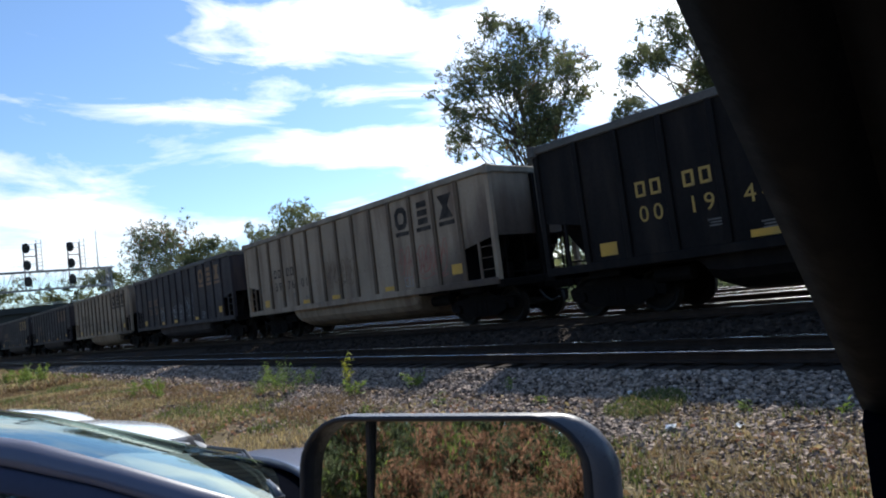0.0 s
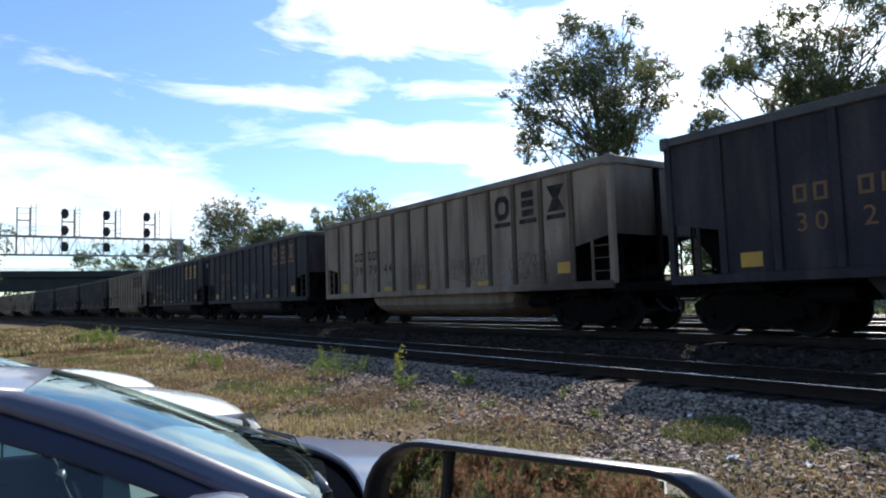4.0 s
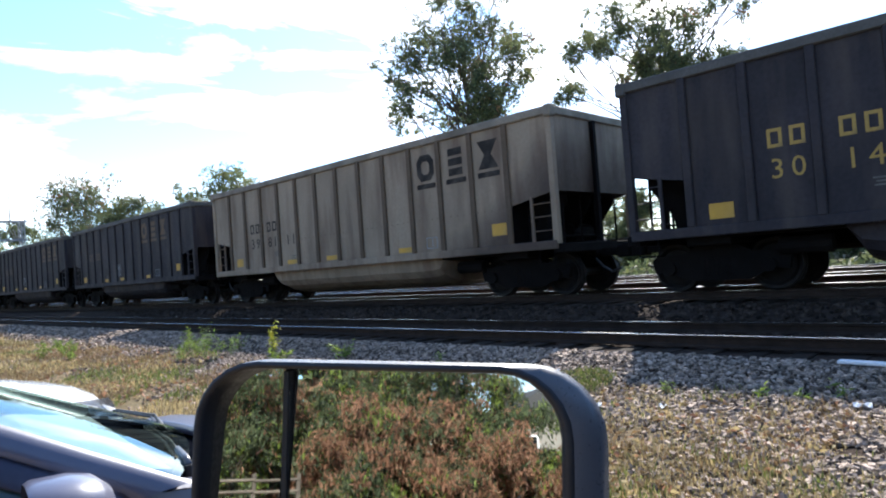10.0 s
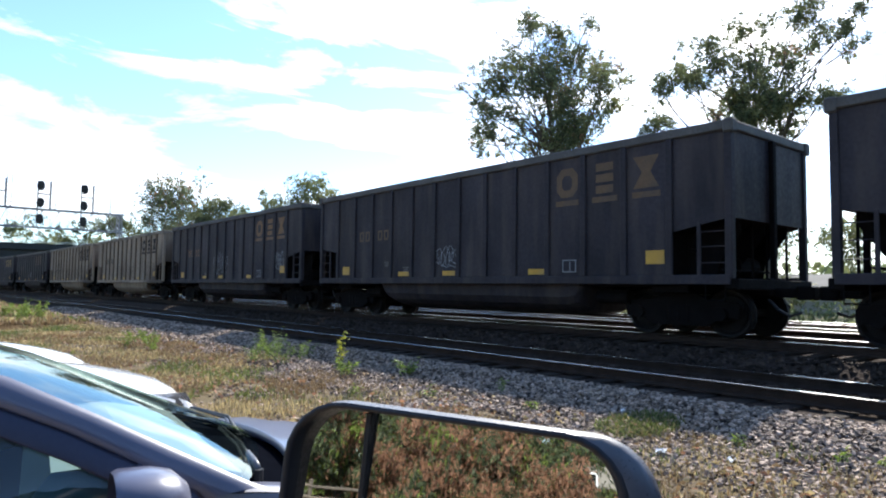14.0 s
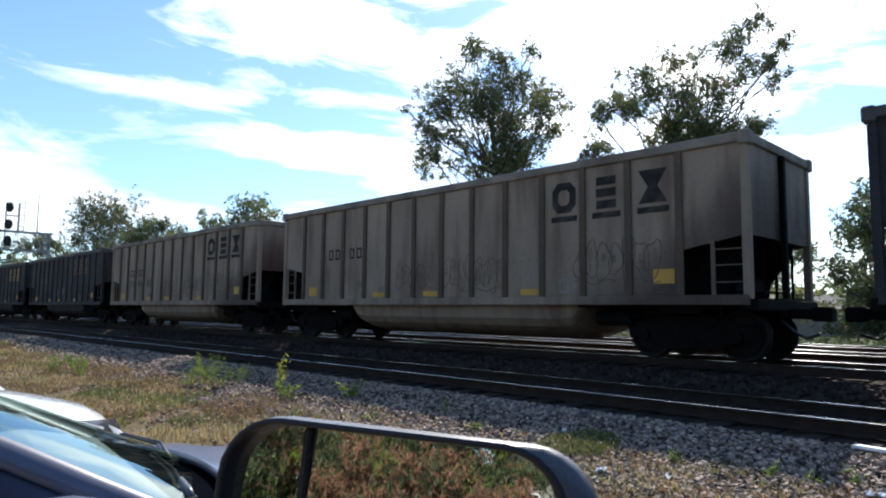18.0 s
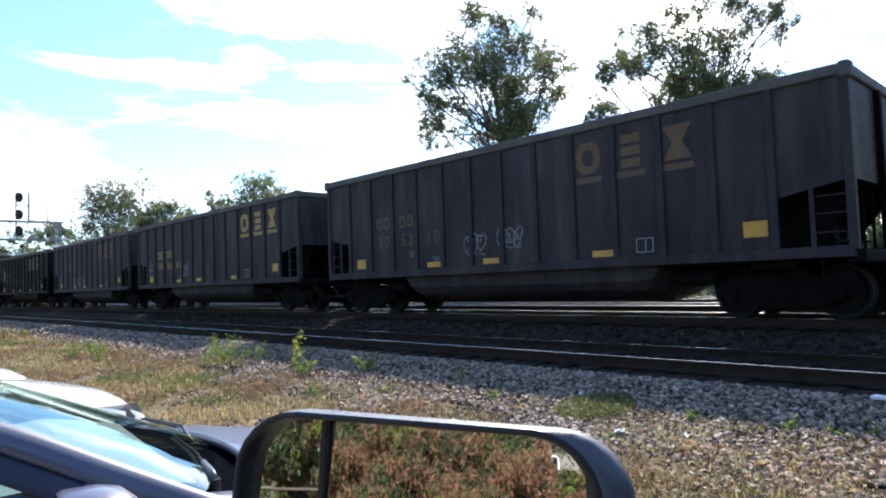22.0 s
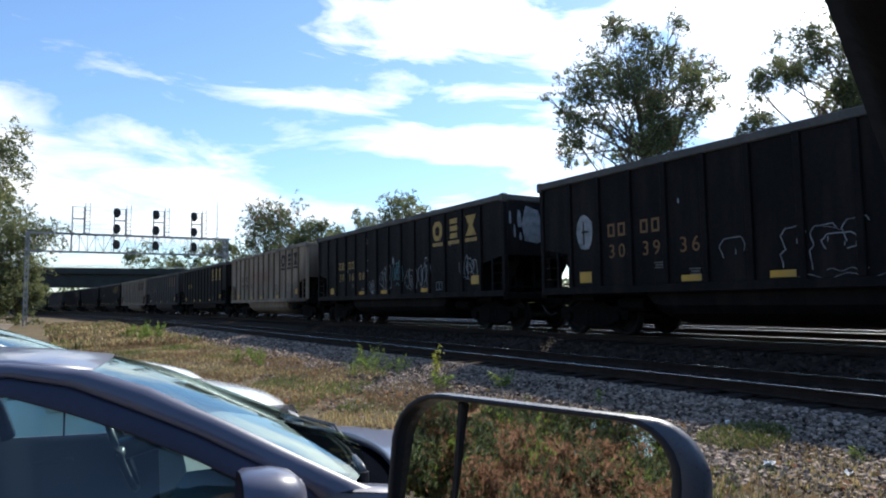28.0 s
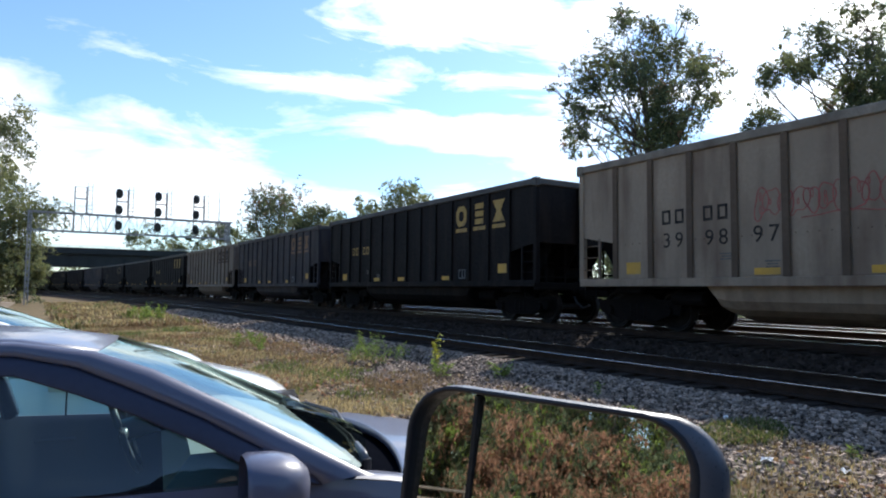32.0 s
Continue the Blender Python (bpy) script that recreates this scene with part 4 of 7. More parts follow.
    if number:
        for k, digit in enumerate(number):
            share("stencil_digit", digit_mesh(digit, key), car, pose(x, h - (2.64 + k // 2) * PITCH - (0.16 if k % 2 else -0.16), 1.86, 90, 0, -90))
    for k, z in ((4.65, 1.24), (6.6, 1.24), (9.6, 1.24)):
        share("reflector", REFLECT, car, pose(x, h - k * PITCH, z))
    share("yellow_panel", END_PLATE, car, pose(x, h - 1.6 * PITCH, 1.3))
    share("yellow_panel", END_PLATE, car, pose(x, -h + 1.45 * PITCH, 1.42))
    share("stencil_frame", FRAME_PLATE, car, pose(x, h - 10.52 * PITCH, 1.28))
    for seed, yk, z, w, hg, mk in scrawls:
        if mk == "chalk_paint":
            me = chalk_mesh(seed, w, hg, M[mk], max(1, round(w / 0.62)))
        else:
            me = graffiti_mesh(seed, w, hg, M[mk], max(3, int(w / 0.24)))
        share("graffiti", me, car, pose(x, h - yk * PITCH, z))
    if style == "grey":
        tagged(share("rivet_row", RIVETS, car, pose(x + 0.004, 0, 1.98)), kind="stuff")
    for yk, z, w, hg in flecks:
        share("paint_fleck", speck_mesh(w, hg, M["white_paint"]), car, pose(x, h - yk * PITCH, z))
    share("small_stencil", SMALL_MARK, car, pose(x, h - 3.85 * PITCH, 1.66))
    share("small_stencil", SMALL_MARK, car, pose(x, h - 4.75 * PITCH, 1.48))
    if disc:
        share("white_disc", DISC, car, pose(x, h - 1.6 * PITCH, 2.55))
        for dy, dz, w, hg in ((0.03, -0.34, 0.06, 0.66), (-0.02, -0.02, 0.30, 0.07)):
            share("paint_fleck", speck_mesh(w, hg, M["dark_letter"]), car, pose(x - 0.002, h - 1.6 * PITCH + dy, 2.55 + dz), "dark mark on the disc")
    if silver_end:
        for px, pz, w, hg in silver_end:
            share("paint_fleck", speck_mesh(w, hg, M["white_paint"]), car, pose(px, -h - 0.003, pz, 0, 0, 90), "peeling silver paint patch")
    return car, axles


BARS = {k: block_mesh(0.23, 0.31, M[k]) for k in ("yellow_paint", "orange_paint", "dull_yellow", "dark_letter")}

# each car: its trailing end along the line at the start, its paint and marks
CONSIST = [
    (9.93, "black", "001944", "yellow_paint", ()),
    (26.44, "grey", "397601", "dark_letter", ((1, 11.2, 1.5, 2.2, 0.9, "red_paint"), (2, 7.0, 1.7, 1.8, 0.8, "dull_yellow"))),
    (43.0, "blue", "302071", "orange_paint", ((3, 4.6, 1.5, 0.8, 0.6, "white_paint"), (4, 6.6, 1.5, 0.9, 0.7, "white_paint"), (5, 7.6, 1.45, 0.8, 0.7, "white_paint"), (6, 8.7, 1.5, 1.1, 1.0, "white_paint"))),
    (59.4, "grey", "397944", "dark_letter", ((46, 6.4, 1.35, 1.7, 0.7, "smear_paint"), (47, 9.0, 1.4, 1.9, 0.7, "smear_paint"), (48, 11.4, 1.4, 1.5, 0.6, "smear_paint"))),
    (76.3, "blue", "300516", "orange_paint", ((7, 2.6, 1.4, 0.9, 0.6, "white_paint"), (8, 6.4, 1.5, 0.9, 0.5, "white_paint"), (9, 7.8, 1.6, 0.8, 0.4, "white_paint"))),
    (92.82, "blue", "301424", "yellow_paint", ((10, 5.6, 1.6, 0.8, 0.4, "white_paint"), (11, 6.6, 1.6, 0.8, 0.5, "white_paint"), (12, 8.3, 1.65, 1.0, 0.4, "white_paint"))),
    (109.4, "grey", "398111", "dark_letter", ()),
    (125.4, "blue", "", "dull_yellow", ((13, 6.2, 1.5, 0.6, 0.5, "white_paint"),)),
    (142.0, "blue", "", "dull_yellow", ((14, 6.5, 1.5, 1.0, 0.5, "white_paint"),)),
    (158.4, "blue", "", "orange_paint", ((15, 6.5, 1.5, 1.6, 0.9, "white_paint"), (16, 12.3, 1.6, 0.7, 0.7, "white_paint"))),
    (175.15, "grey", "", "dark_letter", ((17, 8.0, 1.4, 2.0, 0.75, "smear_paint"), (37, 6.0, 1.5, 1.4, 0.6, "smear_paint"), (38, 11.6, 1.5, 1.9, 0.8, "smear_paint"))),
    (191.8, "grey", "398500", "dark_letter", ((18, 9.1, 1.4, 2.0, 0.75, "smear_paint"), (39, 6.7, 1.45, 1.5, 0.6, "smear_paint"), (40, 11.3, 1.4, 2.2, 0.85, "smear_paint"), (41, 12.3, 1.35, 1.0, 0.6, "dull_yellow"))),
    (207.75, "blue", "305210", "dull_yellow", ((19, 6.1, 1.5, 0.7, 0.5, "white_paint"), (20, 7.2, 1.6, 0.7, 0.5, "white_paint"))),
    (224.45, "blue", "303681", "yellow_paint", ((21, 1.4, 1.6, 0.6, 0.6, "white_paint"), (22, 5.3, 1.5, 0.5, 0.5, "white_paint"))),
    (240.2, "blue", "", "dull_yellow", ((23, 1.6, 1.4, 1.4, 0.7, "white_paint"), (24, 5.4, 1.4, 2.6, 0.5, "white_paint"))),
    (256.1, "black", "303936", "orange_paint", ((29, 5.6, 1.2, 0.75, 0.98, "chalk_paint"), (26, 7.35, 1.34, 1.7, 0.95, "chalk_paint"), (33, 7.6, 1.4, 0.8, 0.6, "chalk_paint"))),
    (272.7, "black", "301608", "yellow_paint", ((27, 5.6, 1.4, 0.6, 0.4, "white_paint"), (28, 6.75, 1.45, 1.0, 0.8, "white_paint"), (44, 7.7, 1.6, 0.7, 0.95, "teal_paint"), (29, 8.7, 1.4, 0.9, 0.7, "white_paint"), (30, 9.6, 1.45, 0.85, 0.85, "white_paint"), (31, 12.2, 1.6, 1.0, 0.7, "white_paint"))),
    (289.33, "grey", "399897", "dark_letter", ((32, 6.4, 2.3, 4.2, 0.62, "red_paint"), (42, 9.2, 1.5, 1.2, 0.5, "smear_paint"), (43, 11.7, 1.5, 1.4, 0.5, "stencil_grey"))),
    (306.0, "black", "", "yellow_paint", ()),
    (322.5, "blue", "", "orange_paint", ()),
    (339.0, "brown", "", "dark_letter", ()),
    (355.5, "black", "", "yellow_paint", ()),
    (372.0, "black", "", "dark_letter", ()),
    (388.5, "black", "", "dull_yellow", ()),
    (405.0, "blue", "", "dull_yellow", ()),
    (421.5, "black", "", "dark_letter", ()),
    (438.0, "black", "", "dull_yellow", ()),
    (454.5, "black", "", "dull_yellow", ()),
    (471.0, "blue", "", "dull_yellow", ()),
    (487.5, "black", "", "dull_yellow", ()),
]
SHORT = (125.4, 207.75, 240.2, 256.1)      # cars of an older, shorter build
# bare flecks in the paint: place along the side, height, width and length
FLECKS = {272.7: ((5.15, 3.3, 0.04, 0.24), (5.2, 2.6, 0.03, 0.07), (5.17, 2.15, 0.04, 0.14), (3.27, 2.2, 0.05, 0.16), (6.95, 2.6, 0.05, 0.12), (7.35, 2.35, 0.13, 0.28), (5.62, 1.24, 0.2, 0.13), (8.9, 3.0, 0.04, 0.12), (11.2, 2.7, 0.04, 0.2)),
          76.3: ((6.2, 2.5, 0.04, 0.12), (9.9, 2.2, 0.04, 0.15)), 92.82: ((9.1, 2.9, 0.03, 0.2), (10.9, 2.45, 0.04, 0.16), (7.6, 3.2, 0.03, 0.1)),
          256.1: ((4.4, 2.9, 0.05, 0.12), (9.3, 3.1, 0.04, 0.14)), 9.93: ((5.6, 2.8, 0.04, 0.1),)}
# paint peeled to the metal on a leading end: place across, height, width and length
PEELED = {272.7: ((-0.52, 2.6, 0.85, 1.12), (-1.02, 3.05, 0.16, 0.55), (-1.2, 2.75, 0.08, 0.4), (-0.98, 2.68, 0.10, 0.24), (-1.36, 3.15, 0.09, 0.4), (0.6, 2.6, 0.9, 1.1)),
          92.82: ((-0.9, 3.25, 0.4, 0.35), (-1.3, 3.35, 0.12, 0.3))}
CARS = []
for u, style, number, emblem, scrawls in CONSIST:
    c, ax = coal_gondola(style, number, emblem, scrawls, disc=(u == 256.1), silver_end=PEELED.get(u, ()), short=u in SHORT, flecks=FLECKS.get(u, ()))
    if u in SHORT:
        c.scale = (1.0, 0.955, 1.0)
    CARS.append((u, c, ax))


def on_line(y):
    """The pose of a car whose middle is y metres along the train's track."""
    return pose(TRACK_X[1] + bend(y), y, TRACK_Z[1] - 0.003, 0, 0, bend_turn(y))

# ---- trees ----


def limb(bm, pts, r0, r1):
    n = len(pts)
    sweep(bm, pts, [r0 + (r1 - r0) * i / (n - 1) for i in range(n)], 7)


def bent(a, b, r, sag=0.15, n=5):
    a, b = Vector(a), Vector(b)
    d = (b - a).length
    off = Vector((r.uniform(-1, 1), r.uniform(-1, 1), r.uniform(-0.3, 1))) * d * sag
    return [a.lerp(b, i / (n - 1)) + off * math.sin(math.pi * i / (n - 1)) for i in range(n)]


def tree(name, base, fork, lobes, leaves, leaf_size, mats, label, seed, trunk_r=0.3, weights=None, group="", category="tree", droop=0.5, loose=0.55, hang=1.0, slim=0.42):
    """A tapered trunk that forks into limbs, one to each lobe of the crown, and leaves strung along drooping twigs."""
    r = random.Random(seed)
    rs = np.random.RandomState(seed)
    t = thing(name, Matrix.Translation(base), label, category, group)
    bm = bmesh.new()
    fork = Vector(fork) - Vector(base)
    trunk = bent((0, 0, -0.15), fork, r, 0.04, 6)
    limb(bm, trunk, trunk_r, trunk_r * 0.6)
    tips = []
    for c, rad in lobes:
        c = Vector(c) - Vector(base)
        start = trunk[r.choice((3, 4, 5, 5))]
        pts = bent(start, c, r, 0.16, 6)
        limb(bm, pts, trunk_r * 0.19, 0.015)
        for k in range(4):
            e = c + Vector((r.gauss(0, 0.55), r.gauss(0, 0.55), r.gauss(0, 0.5))) * rad
            limb(bm, bent(pts[r.choice((3, 4, 5))], e, r, 0.12, 4), trunk_r * 0.08, 0.008)
            tips.append((e, rad * 0.62))
        tips.append((c, rad * 0.8))
    part("trunk", bm, M["bark"], t, "", True)
    per = 12
    n = max(20, leaves // per)
    vol = np.array([q[1] ** 2 for q in tips])
    pick = rs.choice(len(tips), size=n, p=vol / vol.sum())
    cc = np.array([tuple(q[0]) for q in tips])[pick]
    rr = np.array([q[1] for q in tips])[pick][:, None]
    off = rs.normal(size=(n, 3)) * loose
    root = cc + off * rr
    way = off * 0.7 + rs.normal(size=(n, 3)) * 0.5 + np.array([[0, 0, -droop]])
    way /= np.linalg.norm(way, axis=1)[:, None] + 1e-6
    span = rr * rs.uniform(0.25, 0.85, (n, 1))
    u = rs.random_sample((n, per, 1))
    pos = root[:, None] + way[:, None] * span[:, None] * u + rs.normal(size=(n, per, 3)) * leaf_size * 0.75
    pos[..., 2] -= droop * 0.35 * (u[..., 0] ** 2) * span
    pos = pos.reshape(-1, 3)
    sz = leaf_size * rs.uniform(0.55, 1.25, len(pos))
    mi = np.repeat(rs.choice(len(mats), size=len(tips), p=weights)[pick], per)
    stray = rs.random_sample(len(pos)) < 0.4
    mi[stray] = rs.choice(len(mats), size=int(stray.sum()), p=weights)
    quads_object("crown", pos, sz, hang, mats, t, slim, mi)
    return t


def sight(az, dist, z):
    """A place by its bearing from the tracks' direction (degrees towards the far side), distance and height."""
    a = radians(az)
    return Vector((dist * math.sin(a), dist * math.cos(a), z))


def lobed_tree(name, az, dist, z0, fork_off, spec, ground, **kw):
    """Lobes given across and up from a point of the crown's foot, spread a little in depth."""
    r = random.Random(int(az * 7))
    a = radians(az)
    right = Vector((math.cos(a), -math.sin(a), 0))
    deep = Vector((math.sin(a), math.cos(a), 0))
    foot = sight(az, dist, z0)
    lobes = [(foot + right * dx + Vector((0, 0, dy)) + deep * r.gauss(0, 1.2), rad * 1.06) for dx, dy, rad in spec]
    base = Vector((foot.x, foot.y, ground)) + right * fork_off
    return tree(name, base, foot, lobes, **kw)


# crown lobes: metres across and up from the fork, and radius
T1 = ((-5.6, 4.1, 0.62), (-5.0, 5.0, 0.83), (-4.1, 6.1, 0.92), (-3.5, 5.0, 0.92), (-4.8, 3.2, 0.75), (-4.1, 1.9, 0.75), (-4.1, 0.7, 0.80), (-3.1, 2.8, 0.75), (-5.4, 1.9, 0.72), (-2.4, 7.4, 1.00), (-1.5, 8.2, 0.83), (-0.3, 8.4, 0.75), (-2.8, 6.3, 0.92), (-1.2, 6.1, 1.42), (-0.3, 4.8, 1.50), (-1.6, 4.3, 1.17), (0.6, 6.5, 1.08), (2.4, 8.7, 0.62), (3.1, 7.4, 0.75), (1.8, 7.1, 0.83), (3.5, 5.6, 0.83), (4.5, 4.1, 0.67), (2.7, 4.3, 1.17), (3.8, 2.8, 0.58), (1.4, 5.2, 1.25), (0.1, 2.8, 1.25), (1.4, 2.4, 1.25), (2.7, 2.8, 0.83), (0.6, 1.1, 0.92), (1.6, 0.9, 0.75), (-2.2, 2.2, 0.62), (-3.0, 0.9, 0.6), (0.9, 7.9, 0.67), (0.2, 0.0, 1.1), (1.5, 0.2, 0.9), (-1.6, 0.7, 0.7), (-6.3, 4.9, 0.35), (-5.6, 6.2, 0.3), (-4.9, 0.2, 0.62), (4.9, 4.7, 0.35), (2.6, 9.2, 0.3), (-1.9, 9.2, 0.3), (0.6, 1.5, 1.2), (-0.8, 1.2, 1.0), (1.9, 1.5, 0.9))
T2 = ((-5.5, 2.4, 0.65), (-6.1, 1.3, 0.58), (-5.2, 0.3, 0.65), (-6.4, -0.1, 0.42), (-4.4, 3.4, 0.58), (-3.6, 4.4, 0.81), (-2.9, 5.5, 0.69), (-2.3, 3.7, 0.81), (-1.6, 5.1, 0.85), (-0.6, 5.9, 0.77), (-0.4, 3.9, 1.00), (-1.2, 2.1, 1.04), (-2.0, 1.0, 0.77), (0.3, 2.3, 1.08), (1.4, 2.0, 1.08), (1.0, 0.9, 0.92), (-0.4, 0.9, 1.00), (2.5, 1.1, 0.69), (2.2, 3.5, 0.92), (1.4, 5.1, 0.85), (2.5, 6.3, 0.92), (3.4, 7.5, 0.73), (4.3, 8.1, 0.58), (3.7, 5.2, 0.77), (4.8, 4.3, 0.65), (5.5, 5.7, 0.50), (5.2, 3.4, 0.42), (0.7, 6.4, 0.58), (4.6, 1.0, 0.62), (3.7, 0.7, 0.6), (-5.4, 3.6, 0.6), (-4.6, 4.6, 0.55), (-3.4, 2.9, 0.62), (-0.6, 0.2, 1.1), (0.8, 0.3, 1.1), (2.4, 0.4, 0.8))
lobed_tree("broadleaf_tree", 48.9, 45.0, 11.05, 0, T1, 0.3, leaves=44000, leaf_size=0.105, loose=0.50, mats=[M["leaf"], M["leaf_dark"], M["leaf_light"], M["leaf_red"]],
           weights=[0.5, 0.27, 0.2, 0.03], label="tall broadleaf tree with thinning dull green autumn crown", seed=3, trunk_r=0.42, group="trees behind the train")
lobed_tree("broadleaf_tree", 64.9, 45.0, 12.3, 1.2, T2, 0.3, leaves=46000, leaf_size=0.10, loose=0.52, mats=[M["leaf"], M["leaf_dark"], M["leaf_light"], M["leaf_red"]],
           weights=[0.5, 0.28, 0.2, 0.02], label="leaning broadleaf tree with open ragged green crown", seed=5, trunk_r=0.36, group="trees behind the train")


def round_tree(az, dist, top, width, ground, seed, mats, weights, label, leaves=2600, leaf=0.32, low=0.35, name="broadleaf_tree", clumps=16):
    r = random.Random(seed)
    foot = sight(az, dist, ground)
    h = top - ground
    lobes = []
    for k in range(clumps):
        ang, q = r.uniform(0, 6.28), r.random() ** 0.5
        u = r.uniform(low, 0.9)
        wid = width / 2 * math.sin(math.pi * min(0.95, (u - low * 0.6) / (1.05 - low * 0.6))) * 0.85
        lobes.append((foot + Vector((math.cos(ang) * q * wid, math.sin(ang) * q * wid, h * u)), width * r.uniform(0.14, 0.22)))
    lobes.append((foot + Vector((0, 0, h * 0.9)), width * 0.12))
    return tree(name, foot, foot + Vector((0, 0, h * max(0.2, low * 0.8))), lobes, leaves, leaf, mats, label, seed, trunk_r=width * 0.025, weights=weights, group="trees along the line", loose=0.42)


GREENS = [M["leaf"], M["leaf_dark"], M["leaf_red"]]
LIGHTS = [M["leaf_light"], M["leaf"], M["leaf_dark"]]
round_tree(17.1, 108, 18.5, 13.0, 0.3, 21, GREENS, [0.5, 0.42, 0.08], "round oak with dark green crown", 15000, 0.2, 0.3, clumps=48)
round_tree(20.5, 112, 16.6, 8.5, 0.3, 22, LIGHTS, [0.4, 0.4, 0.2], "slim pale green tree behind the train", 9000, 0.22)
round_tree(24.0, 100, 16.8, 7.5, 0.3, 23, LIGHTS, [0.4, 0.4, 0.2], "thin pale green tree behind the train", 8000, 0.2)
round_tree(28.7, 75, 14.9, 7.5, 0.3, 24, LIGHTS, [0.6, 0.3, 0.1], "yellow-green tree showing over the train", 7000, 0.17)
round_tree(33.0, 78, 11.5, 6.0, 0.3, 25, LIGHTS, [0.4, 0.4, 0.2], "low green tree half hidden behind the train", 3600, 0.19)
round_tree(18.6, 116, 15.8, 8.5, 0.3, 41, LIGHTS, [0.4, 0.4, 0.2], "pale green tree behind the train", 8000, 0.24)
round_tree(26.3, 96, 14.4, 9.0, 0.3, 42, LIGHTS, [0.45, 0.4, 0.15], "pale green tree behind the train", 8000, 0.2)
round_tree(30.6, 84, 11.0, 8.0, 0.3, 43, LIGHTS, [0.4, 0.45, 0.15], "low pale green tree behind the train", 3600, 0.19)
round_tree(22.0, 120, 15.0, 9.0, 0.3, 26, LIGHTS, [0.3, 0.5, 0.2], "green tree behind the train", 8000, 0.24)
round_tree(13.2, 118, 13.5, 8.0, 0.3, 27, LIGHTS, [0.4, 0.4, 0.2], "green tree by the overpass", 4200, 0.25)
round_tree(7.6, 190, 19.5, 13.0, 0.3, 28, LIGHTS, [0.3, 0.5, 0.2], "green tree beyond the overpass", 4000, 0.4)
round_tree(10.8, 195, 18.5, 12.0, 0.3, 29, LIGHTS, [0.4, 0.4, 0.2], "green tree beyond the overpass", 4000, 0.4)
round_tree(-3.1, 77, 19.0, 10.5, 0.0, 30, [M["leaf_light"], M["leaf"], M["leaf_dark"]], [0.45, 0.35, 0.2], "leafy yellow-green tree beside the signal bridge", 26000, 0.17, 0.1)
round_tree(-1.3, 78, 9.0, 6.0, 0.0, 31, [M["leaf_light"], M["leaf"], M["leaf_dark"]], [0.45, 0.35, 0.2], "bushy tree at the foot of the signal bridge", 7000, 0.16, 0.08)
round_tree(-7.0, 58, 15.0, 8.0, 0.0, 32, [M["leaf_light"], M["leaf"], M["leaf_dark"]], [0.45, 0.35, 0.2], "leafy yellow-green roadside tree", 15000, 0.16, 0.1)
# low trees and bushes beyond the far tracks
round_tree(77.6, 44, 8.6, 8.0, 0.25, 33, GREENS, [0.4, 0.57, 0.03], "small dark green tree beyond the tracks", 22000, 0.14, 0.1)
round_tree(72.0, 50, 6.9, 6.0, 0.25, 34, LIGHTS, [0.5, 0.3, 0.2], "green bush beyond the tracks", 6000, 0.13, 0.12)
round_tree(82.5, 47, 7.5, 6.0, 0.25, 35, LIGHTS, [0.3, 0.5, 0.2], "green bush beyond the tracks", 6000, 0.13, 0.12)
round_tree(66.5, 52, 6.8, 6.5, 0.25, 36, LIGHTS, [0.5, 0.3, 0.2], "green bush beyond the tracks", 5000, 0.13, 0.12)
round_tree(57.0, 54, 7.6, 7.0, 0.25, 37, LIGHTS, [0.5, 0.3, 0.2], "green bush beyond the tracks", 12000, 0.13, 0.12, clumps=26)
round_tree(61.6, 50, 7.0, 5.5, 0.25, 38, LIGHTS, [0.4, 0.4, 0.2], "green bush beyond the tracks", 12000, 0.13, 0.1, clumps=26)
round_tree(51.5, 56, 7.2, 6.5, 0.25, 39, LIGHTS, [0.35, 0.45, 0.2], "green bush beyond the tracks", 12000, 0.13, 0.1, clumps=26)
round_tree(46.0, 60, 7.4, 7.0, 0.25, 40, LIGHTS, [0.35, 0.45, 0.2], "green bush beyond the tracks", 12000, 0.14, 0.1, clumps=26)


